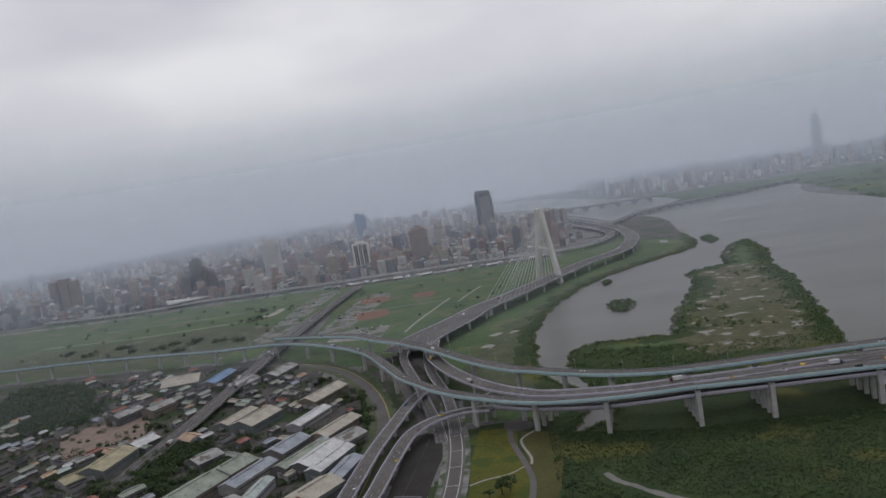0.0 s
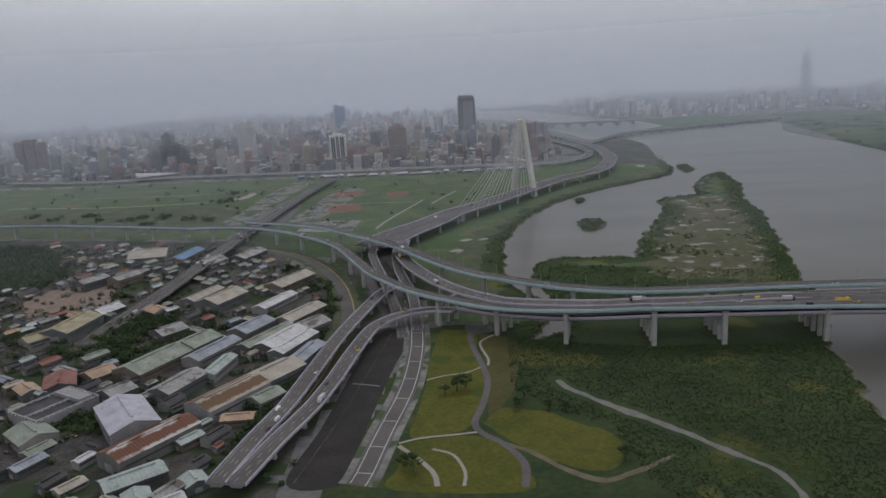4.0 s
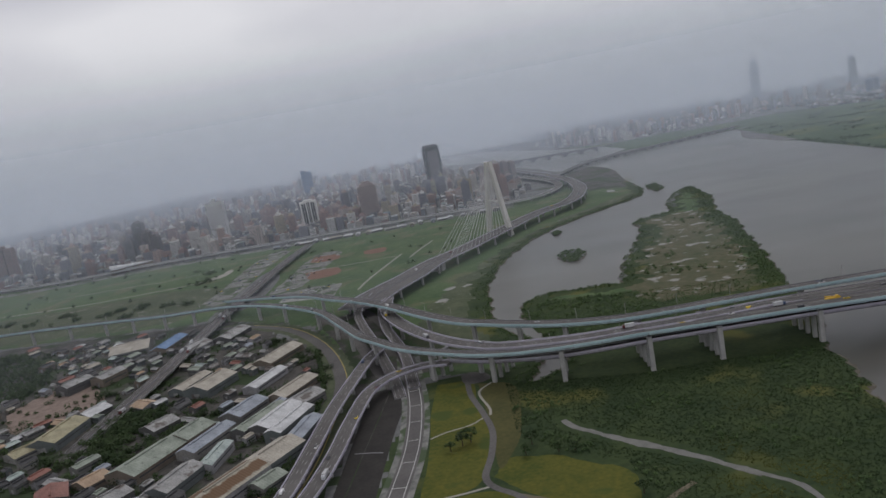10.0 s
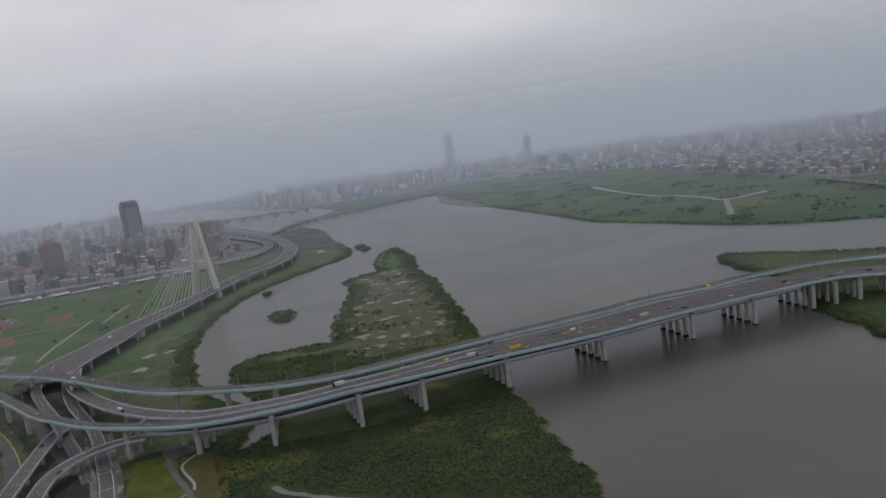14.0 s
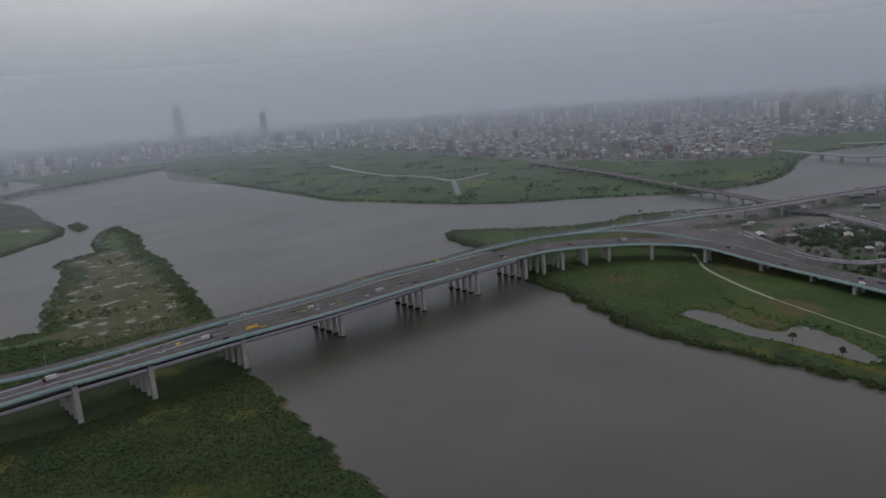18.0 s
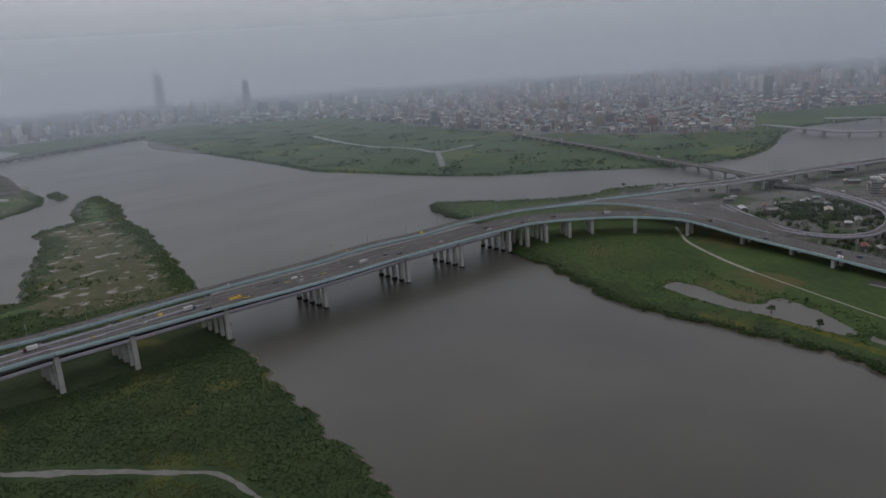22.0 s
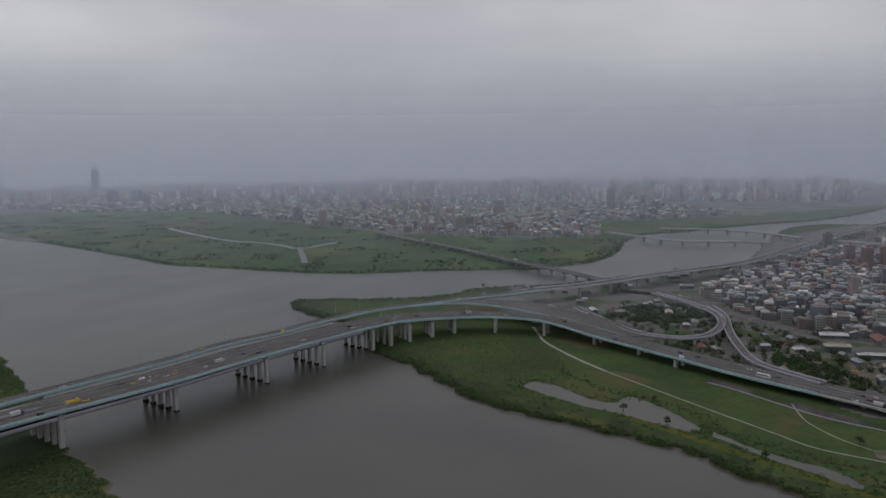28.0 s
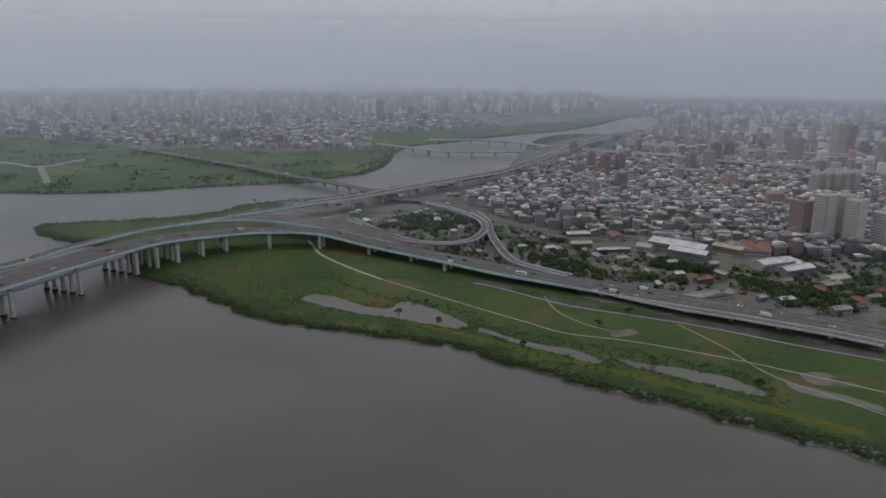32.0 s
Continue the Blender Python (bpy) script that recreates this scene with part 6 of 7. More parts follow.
# landmark towers
def landmark(name, x, y, turn, items, label, mats):
    b = tagged(new(name, boxes("walls", items, mats)), label, "building")
    b.matrix_basis = pose(x, y, LAND, 0, 0, turn)
    return b


M_DARKT = material("dark_tower_wall", (0.13, 0.125, 0.13), (0.19, 0.18, 0.185), 0.05, 0.7)
M_BROWN = material("brown_tile_wall", (0.27, 0.22, 0.215), (0.35, 0.29, 0.28), 0.05, 0.8)
M_PALE = material("pale_wall", (0.55, 0.54, 0.52), (0.68, 0.67, 0.65), 0.05, 0.8)
M_BLUET = material("blue_glass_tower", (0.1, 0.16, 0.28), (0.16, 0.23, 0.36), 0.05, 0.3)
M_REDT = material("red_brick_wall", (0.2, 0.14, 0.13), (0.27, 0.19, 0.18), 0.05, 0.8)
items = [(-29, 29, -18, 18, 0, 150, 0), (-20, 20, -22, 22, 0, 152, 0), (-24, 24, -12, 12, 150, 156, 0)] + windows_on(58, 36, 148, 3.5, 4.5, (3.2, 1.9))
landmark("dark_tower", 85, 2450, 15, [(a * 0.86, b * 0.86, c * 0.86, d * 0.86, e, f2 * 0.86, m) for a, b, c, d, e, f2, m in items], "tall dark slab tower standing over the city", [M_DARKT, M_GLASS])
items = [(-22, 22, -14, 14, 0, 76, 0), (-12, 12, -12, 12, 76, 80, 0), (-17, -7, -14.3, 14.3, 3, 72, 1), (-3.5, 3.5, -14.3, 14.3, 3, 74, 1), (7, 17, -14.3, 14.3, 3, 72, 1)]
items += [(x - 0.5, x + 0.5, -14.8, 14.8, 3, 74, 0) for x in (-12, 0, 12)]
landmark("white_tower", -279, 1969, 5, items, "white office tower with dark vertical glass strips", [M_PALE, M_GLASS])
items = [(-24, 24, -18, 18, 0, 92, 0), (-18, 18, -14, 14, 92, 98, 0), (-10, 10, -8, 8, 98, 103, 0)] + windows_on(48, 36, 92, 3.4, 3.8, (2.2, 1.6))
landmark("brown_tower", -114, 1905, 3, items, "brown-tiled residential tower with a stepped top", [M_BROWN, M_GLASS])
for bx, w, h in ((-1185, 22, 112), (-1155, 26, 118), (-1128, 20, 108)):
    landmark("red_tower", bx, 2070, 0, [(-w / 2, w / 2, -12, 12, 0, h * 0.9, 0)] + windows_on(w, 24, h * 0.9, 3.4, 3.6, (2.0, 1.6)), "dark red brick residential tower", [M_REDT, M_GLASS])
for bx, by, w, h in ((-745, 1925, 24, 66), (-724, 1950, 26, 105), (-700, 1925, 24, 80), (-680, 1930, 20, 64)):
    landmark("grey_tower", bx, by, 0, [(-w / 2, w / 2, -13, 13, 0, h, 0), (-w / 4, w / 4, -6, 6, h, h + 6, 0)] + windows_on(w, 26, h, 3.4, 3.6, (2.4, 1.6)), "dark grey residential tower with a stepped roof", [M_DARKT, M_GLASS])
items = [(-22, 22, -14, 14, 0, 118, 0), (-23, 23, -15, 15, 112, 118, 0), (-9, 2, -6, 6, 118, 128, 0)] + windows_on(44, 28, 110, 3.4, 4.4, (2.0, 1.7))
landmark("pale_tower", -529, 2000, 0, items, "pale residential tower with roof structures", [M_PALE, M_GLASS])
for k in range(6):
    h = 52 + (k * 7) % 11
    landmark("pink_tower", 195 + 26 * k, 2270 + 14 * k, 28, [(-9, 9, -12, 12, 0, h, 0), (-4, 4, -5, 5, h, h + 4, 0)] + windows_on(18, 24, h, 3.3, 3.6, (2.0, 1.5)), "pinkish apartment tower in a close row", [M_BROWN, M_GLASS])
M_BEIGE = material("beige_tower_wall", (0.36, 0.345, 0.325), (0.46, 0.445, 0.42), 0.08, 0.85)
for bx, by, w, d, h, m_w in ((966, -200, 22, 16, 50, M_REDT), (947, -222, 17, 20, 62, M_BEIGE), (966, -246, 15, 20, 60, M_BEIGE), (932, -252, 15, 18, 60, M_BEIGE), (937, -284, 15, 20, 46, M_BEIGE), (962, -300, 15, 18, 48, M_BEIGE)):
    landmark("apartment_tower", bx, by, 38, [(-w / 2, w / 2, -d / 2, d / 2, 0, h, 0), (-3, 3, -4, 4, h, h + 4, 0), (-w / 2 - 1, -w / 2 + 2.4, -d / 2 + 2, d / 2 - 2, 0, h - 2, 0), (w / 2 - 2.4, w / 2 + 1, -d / 2 + 2, d / 2 - 2, 0, h - 2, 0)]
             + [(-w / 2 - 0.35, w / 2 + 0.35, -d / 2 - 0.35, d / 2 + 0.35, z, z + 0.5, 0) for z in np.arange(3, h - 1, 3.2)] + windows_on(w, d, h, 3.2, 2.9, (1.7, 1.4), 0.12),
             "tall beige apartment tower with stacked balconies" if m_w is M_BEIGE else "brown brick apartment tower beside beige ones", [m_w, M_BANDS])
for k in range(5):
    landmark("cream_tower", 1312 + 7 * k, -288 - 16 * k, 50, [(-7, 7, -8, 8, 0, 40, 0), (-7.8, 7.8, -8.8, 8.8, 35, 38, 0), (-3, 3, -3, 3, 40, 44, 0)] + windows_on(14, 16, 38, 3.2, 3.2, (1.8, 1.5)), "cream apartment tower with a heavy cornice", [M_BEIGE, M_BANDS])
for bx, by, w, d, h, m_w in ((1850, -442, 36, 28, 84, M_BEIGE), (1595, -467, 34, 24, 66, M_BROWN), (1642, -187, 26, 20, 52, M_DARKT), (1636, -160, 24, 20, 50, M_DARKT), (1440, 30, 24, 18, 44, M_REDT), (1436, 58, 24, 18, 42, M_REDT), (1151, 61, 14, 12, 34, M_BROWN), (2262, -88, 40, 26, 60, M_BEIGE),
                             (2010, -356, 44, 28, 58, M_BEIGE), (1372, -75, 24, 16, 30, M_BROWN), (1517, -137, 30, 18, 46, M_BROWN), (1525, -105, 24, 16, 40, M_REDT), (1655, 138, 22, 18, 40, M_DARKT), (1480, 88, 22, 18, 40, M_REDT), (1290, 20, 18, 14, 30, M_BROWN), (1720, -330, 40, 24, 60, M_BROWN), (1930, -480, 40, 28, 74, M_BROWN)):
    w, d = 0.75 * w, 0.8 * d
    landmark("apartment_tower", bx, by, 20, [(-w / 2, w / 2, -d / 2, d / 2, 0, h, 0), (-w / 5, w / 5, -d / 5, d / 5, h, h + 4, 0)] + windows_on(w, d, h, 3.3, 3.6, (2.1, 1.5)), "hazy brownish apartment tower above low townhouses", [m_w, M_BANDS])
items = [(-19, 19, -19, 19, 0, 192, 0), (-16, 16, -16, 16, 192, 206, 0), (-11, 11, -11, 11, 206, 220, 0), (-8, 8, -8, 8, 220, 232, 0), (-2, 2, -2, 2, 232, 246, 0), (-45, 45, -40, 40, 0, 60, 0)]
landmark("stepped_skyscraper", 1995, 4080, 20, items, "tall stepped skyscraper faint in the haze", [M_DARKT])
landmark("slim_skyscraper", 2230, 3560, 20, [(-14, 14, -14, 14, 0, 150, 0), (-8, 8, -8, 8, 150, 165, 0)], "slim skyscraper faint in haze", [M_DARKT])
landmark("twin_tower", 2560, 915, 20, [(-30, -6, -14, 14, 0, 80, 0), (6, 30, -14, 14, 0, 80, 0), (-6, 6, -10, 10, 0, 74, 0)], "hazy twin slab tower", [M_DARKT])
for bx, by in ((2010, 3080), (2080, 3000)):
    landmark("blue_block", bx, by, 25, [(-22, 22, -16, 16, 0, 62, 0)] + windows_on(44, 32, 60, 4, 5, (4, 2.4)), "blue-clad building on the far shore", [M_BLUET, M_GLASS])
landmark("blue_tower", -430, 3150, 10, [(-22, 22, -18, 18, 0, 120, 0), (-22, -4, -18, 18, 120, 126, 0)], "hazy blue glass tower", [M_BLUET])
landmark("red_block", 1690, 880, 30, [(-26, -4, -12, 12, 0, 34, 0), (4, 26, -12, 12, 0, 34, 0)] + windows_on(52, 24, 32, 3.4, 4, (2.4, 1.6)), "red brick apartment pair on the far bank", [M_REDT, M_GLASS])


# works and sheds: middle, turn, length, width, eaves height, finish
M_SHED = [material(n, tuple(0.82 * c for c in d), tuple(1.1 * c for c in l), 0.1, 0.6, spots=sp or (tuple(0.7 * c for c in d), 0.25, 0.62)) for n, d, l, sp in (
    ("rusty_white_roof", (0.39, 0.374, 0.359), (0.515, 0.499, 0.484), ((0.133, 0.0507, 0.0234), 0.045, 0.47)), ("lavender_white_roof", (0.359, 0.367, 0.421), (0.437, 0.445, 0.499), None),
    ("rusty_tan_roof", (0.281, 0.265, 0.211), (0.359, 0.335, 0.273), ((0.187, 0.101, 0.039), 0.03, 0.53)), ("white_roof", (0.429, 0.437, 0.445), (0.562, 0.569, 0.577), None), ("mint_roof", (0.281, 0.335, 0.32), (0.374, 0.429, 0.406), None),
    ("tan_roof", (0.312, 0.289, 0.242), (0.406, 0.374, 0.32), None), ("olive_roof", (0.195, 0.226, 0.187), (0.273, 0.304, 0.257), None), ("blue_grey_roof", (0.218, 0.242, 0.281), (0.296, 0.328, 0.374), None),
    ("grey_roof", (0.195, 0.195, 0.195), (0.328, 0.328, 0.32), ((0.109, 0.0936, 0.0858), 0.09, 0.55)), ("yellow_roof", (0.265, 0.242, 0.148), (0.351, 0.32, 0.211), None), ("peach_roof", (0.328, 0.234, 0.156), (0.421, 0.312, 0.218), None),
    ("blue_roof", (0.0936, 0.172, 0.312), (0.14, 0.234, 0.39), None), ("dark_roof", (0.0312, 0.0312, 0.0351), (0.0546, 0.0546, 0.0585), None), ("red_roof", (0.172, 0.0702, 0.0546), (0.25, 0.117, 0.0936), None))]


def rusted(m, reach):
    """Rust spreading from the middle of a roof slope, ragged at its edge."""
    n, l = m.node_tree.nodes, m.node_tree.links
    b = n["Principled BSDF"]
    old = b.inputs["Base Color"].links[0].from_socket
    co, sep, nz, ab, add, rng_, mx = (n.new("ShaderNode" + k) for k in ("TexCoord", "SeparateXYZ", "TexNoise", "Math", "Math", "MapRange", "Mix"))
    nz.inputs["Scale"].default_value, nz.inputs["Detail"].default_value = 0.22, 6
    l.new(co.outputs["Object"], sep.inputs[0])
    l.new(co.outputs["Object"], nz.inputs["Vector"])
    ab.operation, ab.inputs[1].default_value = "PINGPONG", reach
    add.operation, add.inputs[1].default_value = "MULTIPLY_ADD", 1.1 / reach
    l.new(sep.outputs["X"], ab.inputs[0])
    l.new(ab.outputs[0], add.inputs[0])
    l.new(nz.outputs["Fac"], add.inputs[2])
    rng_.inputs["From Min"].default_value, rng_.inputs["From Max"].default_value = 0.72, 1.0
    l.new(add.outputs[0], rng_.inputs["Value"])
    mx.data_type = "RGBA"
    mx.inputs[7].default_value = (0.12, 0.045, 0.024, 1) if reach < 6 else (0.115, 0.06, 0.026, 1)
    l.new(rng_.outputs[0], mx.inputs[0])
    l.new(old, mx.inputs[6])
    l.new(mx.outputs[2], b.inputs["Base Color"])


rusted(M_SHED[0], 5.8)
rusted(M_SHED[2], 6.6)
SHED_NAMES = ("rust-streaked white", "lavender-white", "rust-stained tan", "white", "mint green", "tan", "olive green", "blue-grey", "weathered grey", "dull yellow", "peach", "blue", "dark", "red-brown")
M_SHEDWALL = palette("shed_wall", [(0.2, 0.2, 0.19), (0.3, 0.295, 0.28), (0.15, 0.17, 0.17), (0.33, 0.33, 0.34), (0.2, 0.17, 0.14), (0.12, 0.12, 0.12)])


def shed(x, y, turn, length, width, h, finish, rise=None, name="works_shed", group="works sheds", where="works shed in the yards"):
    """A metal-roofed works hall: walls with windows and doors, ribbed gable roof, ridge vent."""
    top = tagged(new(name), f"{SHED_NAMES[finish]} metal-roofed {where}", "shed", group)
    w, d = width / 2, length / 2
    up = rise or width * 0.16
    v = [(-w, -d, -0.5), (w, -d, -0.5), (w, d, -0.5), (-w, d, -0.5), (-w, -d, h), (w, -d, h), (w, d, h), (-w, d, h), (0, -d, h + up), (0, d, h + up)]
    part("shell", mesh_of("shell", v, [(0, 1, 5, 8, 4), (2, 3, 7, 9, 6), (1, 2, 6, 5), (3, 0, 4, 7)], M_SHEDWALL), top)
    for s in (-1, 1):
        ex = s * (w + 0.5)
        ey = h - up * 0.5 / w
        n = max(4, int(length / 2.2))
        v, f = [], []
        for k in range(2 * n + 1):
            yy_ = -d - 0.4 + (length + 0.8) * k / (2 * n)
            b = 0.1 if k % 2 else 0.0
            v += [(0, yy_, h + up + 0.15 + b), (ex, yy_, ey + 0.15 + b)]
        f = [(2 * k, 2 * k + 1, 2 * k + 3, 2 * k + 2) if s > 0 else (2 * k + 2, 2 * k + 3, 2 * k + 1, 2 * k) for k in range(2 * n)]
        part("roof_slope", mesh_of("roof_slope", v, f, M_SHED[finish]), top)
    part("ridge_vent", boxes("ridge_vent", [(-0.7, 0.7, -d * 0.75, d * 0.75, h + up - 0.1, h + up + 0.9, 0)], [M_SHED[finish]]), top)
    for s in (-1, 1):
        part("window_band", boxes("window_band", [(-w - 0.05 if s < 0 else w - 0.01, -w + 0.01 if s < 0 else w + 0.05, -d * 0.86, d * 0.86, h * 0.5, h * 0.5 + 1.1, 0)], [M_GLASS]), top)
    part("gate", boxes("gate", [(-width * 0.16, width * 0.16, -d - 0.08, -d, 0, h * 0.6, 0)], [M_SHED[8]]), top)
    top.matrix_basis = pose(x, y, LAND, 0, 0, turn - 90)
    return top


YARD_A = [(-183, 400, 56, 56, 23, 9, 0), (-211, 433, 125, 51, 30, 10, 1), (-178, 361, 38, 33, 17, 6, 4), (-143, 356, 128, 14, 13, 5, 4), (-167, 339, 119, 16, 14, 6, 4), (-147, 335, 35, 12, 12, 6, 3), (-162, 405, 54, 17, 9, 5, 4), (-153, 460, 57, 53, 26, 9, 2), (-129, 497, 56, 37, 26, 9, 5), (-233, 538, 64, 57, 30, 7, 6), (-212, 575, 63, 32, 27, 8, 6), (-193, 555, 65, 51, 18, 7, 7), (-197, 487, 67, 40, 21, 8, 8)]
YARD_B = [(-177, 519, 80, 39, 12, 7, 4), (-140, 569, 65, 49, 19, 9, 3), (-127, 555, 67, 51, 15, 9, 3), (-155, 576, 62, 55, 15, 8, 6), (-175, 609, 64, 39, 23, 7, 7), (-114, 527, 74, 50, 15, 9, 7), (-171, 686, 66, 53, 16, 6, 3), (-138, 643, 62, 52, 21, 6, 5), (-122, 603, 54, 29, 23, 8, 8), (-171, 759, 63, 58, 25, 7, 5), (-228, 702, 66, 47, 30, 8, 5), (-254, 723, 69, 49, 17, 6, 5), (-348, 639, 81, 53, 28, 8, 9)]
YARD_C = [(-286, 681, 140, 23, 18, 5, 10), (-389, 930, 9, 48, 43, 6, 5), (-337, 917, 80, 60, 22, 6, 11), (-270, 522, 54, 21, 20, 5, 10), (-249, 612, 52, 26, 23, 6, 8), (-236, 476, 56, 20, 20, 9, 8), (-128, 460, 53, 22, 17, 6, 6), (-139, 431, 3, 21, 11, 5, 10), (-267, 421, 138, 28, 23, 6, 6), (-311, 496, 136, 22, 14, 5, 10), (-404, 798, 62, 34, 20, 9, 8), (-369, 806, 62, 34, 20, 9, 8)]
YARD_D = [(-368, 615, 53, 25, 21, 5, 9), (-292, 506, 115, 30, 22, 6, 13), (-339, 690, 64, 27, 22, 5, 3), (-254, 904, 70, 49, 26, 5, 8), (-291, 873, 66, 33, 26, 6, 8), (908, 66, 112, 30, 12, 4, 3), (685, -72, 126, 51, 12, 5, 8)]
YARD_E = [(860, -54, 64, 66, 24, 10, 3), (837, -64, 64, 44, 19, 8, 3), (852, -16, 64, 18, 14, 7, 5), (874, -110, 59, 36, 15, 7, 5), (816, -148, 128, 46, 18, 8, 3), (799, -167, 128, 40, 16, 7, 3), (829, -172, 38, 20, 13, 6, 3), (885, -138, 92, 30, 42, 7, 13), (850, 58, 112, 26, 12, 6, 5), (838, 20, 112, 40, 7, 4, 3),
          (905, 20, 20, 26, 14, 6, 13), (930, 48, 20, 30, 14, 6, 3), (775, -200, 128, 26, 14, 6, 5), (755, -190, 128, 22, 12, 5, 8)]
SHEDS = YARD_A + YARD_B + YARD_C + YARD_D + YARD_E
for spec in SHEDS:
    shed(*spec)
taken = np.array([q[:2] for q in SHEDS], float)
reach_s = np.array([max(q[3], q[4]) * 0.56 for q in SHEDS])


taken = np.vstack([taken, [(-575, 940), (-620, 1000), (-500, 850), (-275, 630), (-250, 590), (-262, 440), (-395, 745)], YARD_TREES])
reach_s = np.r_[reach_s, 70, 60, 60, 34, 30, 30, 62, [9] * len(YARD_TREES)]


def free_lot(x, y, size):
    return (np.hypot(taken[:, 0] - x, taken[:, 1] - y) > reach_s + size).all() and clear_of_roads(x, y, 14 + size)


def inland(x, y):
    """How far a place lies behind the front edge of the river viaduct."""
    c, n, k = nearest(near_line if y > 60 else express_line, x, y)
    return (x - c[0]) * n[0] + (y - c[1]) * n[1]


# small sheds and houses between the works
rs = random.Random(3)
made = 0
for x, y in in_area(np.random.default_rng(9), [(-125, 330), (-100, 640), (-150, 800), (-300, 960), (-620, 1060), (-640, 900), (-480, 700), (-420, 560), (-330, 400), (-250, 330)], 2600):
    size = rs.uniform(4.5, 11)
    if made < 235 and free_lot(x, y, size * 0.3):
        shed(x, y, rs.choice((56, 64, 146, 62)), size * rs.uniform(1.2, 2.2), size, rs.uniform(3.2, 6.5), rs.choice((3, 4, 6, 6, 7, 8, 8, 8, 8, 12, 12, 12, 12, 12, 5, 13, 13, 10, 6)),
             name="workshop_hut", group="huts between the works", where="workshop hut between larger sheds")
        taken = np.vstack([taken, (x, y)])
        reach_s = np.r_[reach_s, size]
        made += 1
made = 0
for x, y in in_area(np.random.default_rng(19), YARDS, 1200):
    size = rs.uniform(4, 9)
    if made < 95 and y > -290 and free_lot(x, y, size * 0.4) and inland(x, y) > 48:
        shed(x, y, rs.choice((20, 35, 120, 128)), size * rs.uniform(1.2, 2.4), size, rs.uniform(3.2, 6.5), rs.choice((3, 4, 5, 8, 8, 8, 7, 13, 3)), name="yard_shed", group="sheds of the interchange yards", where="storage shed beside the interchange")
        taken = np.vstack([taken, (x, y)])
        reach_s = np.r_[reach_s, size]
        made += 1

# dark flat-roofed block with white roof railings
block = tagged(new("flat_roofed_block"), "dark flat-roofed works block with white roof railings", "building")
block.matrix_basis = pose(-271, 458, LAND, 0, 0, 58)
part("body", boxes("body", [(-22, 22, -17, 17, -0.5, 8, 0), (-21.6, 21.6, -16.6, 16.6, 8, 8.06, 1), (9, 19, -15, 15, 8, 10.8, 0)], [M_SHEDWALL, M_SHED[12]]), block)
for y in (-16.8, -3.0, 16.8):
    part("railing", boxes("railing", [(-22, 22, y - 0.18, y + 0.18, 9.3, 9.75, 0), (-22, 22, y - 0.14, y + 0.14, 8.5, 8.75, 0)] + [(x - 0.22, x + 0.22, y - 0.22, y + 0.22, 8, 9.8, 0) for x in range(-22, 23, 4)], [M_WHITE]), block, "white roof railing")
for x in (-21.8, 21.8):
    part("railing", boxes("railing", [(x - 0.18, x + 0.18, -16.8, 16.8, 9.3, 9.75, 0)] + [(x - 0.22, x + 0.22, y - 0.22, y + 0.22, 8, 9.8, 0) for y in range(-16, 17, 4)], [M_WHITE]), block, "white roof railing")

# market roofs below the levee viaduct
for k in range(22):
    shed(-330 + 24 * k + rs.uniform(-6, 6), 1688 - 3.2 * k + rs.uniform(-12, 8), rs.choice((0, 90, 8)), rs.uniform(14, 30), rs.uniform(9, 15), rs.uniform(4, 6), rs.choice((3, 3, 8, 5, 7, 3)), name="market_hall", group="market roofs", where="market hall below the city viaduct")

# long white wedge-roofed hall at the city edge
ax, ay, bx, by = -759, 1800, -655, 1850
v, f = [], []
for k in range(13):
    u = k / 12
    half = 15 * (1 - u) + 3
    for j in range(7):
        a = math.pi * j / 6
        v.append((ax + (bx - ax) * u + half * math.cos(a) * 0.43, ay + (by - ay) * u - half * math.cos(a) * 0.9, 12 + 10 * (1 - u) * math.sin(a) + 2))
    f += [((k - 1) * 7 + j, (k - 1) * 7 + j + 1, k * 7 + j + 1, k * 7 + j) for j in range(6)] if k else []
hall = tagged(new("sports_hall"), "long white tapering barrel-roofed hall at the city edge", "hall")
part("roof", mesh_of("roof", v, f, M_SHED[3]), hall)
part("shell", mesh_of("shell", *sweep(np.array([[ax, ay, 0], [bx, by, 0]], float), [(0, -13, 0), (0, 13, 0), (0, 5, 14), (0, -5, 14)]), M_SHEDWALL), hall)


# vehicles
def extruded(name, outline, width, mat):
    k = len(outline)
    v = [(x, s * width / 2, z) for s in (-1, 1) for x, z in outline]
    f = [tuple(range(k)), tuple(range(2 * k - 1, k - 1, -1))] + [(j, k + j, k + (j + 1) % k, (j + 1) % k) for j in range(k)]
    return mesh_of(name, v, f, mat)


def wheel_mesh(r):
    v = [(r * math.cos(2 * math.pi * j / 10), s, r * math.sin(2 * math.pi * j / 10)) for s in (-0.11, 0.11) for j in range(10)]
    return mesh_of("wheel", v, [tuple(range(10)), tuple(range(19, 9, -1))] + [(j, 10 + j, 10 + (j + 1) % 10, (j + 1) % 10) for j in range(10)], M_SOIL)


M_CAR = palette("car_paint", [(0.7, 0.7, 0.7), (0.8, 0.8, 0.8), (0.05, 0.05, 0.055), (0.35, 0.36, 0.38), (0.6, 0.62, 0.64), (0.12, 0.03, 0.03), (0.05, 0.08, 0.16), (0.75, 0.55, 0.05)], 0.3, 0.1, 0.3)
M_YELLOW = material("yellow_paint", (0.55, 0.33, 0.03), (0.65, 0.42, 0.05), 0.4, 0.5)
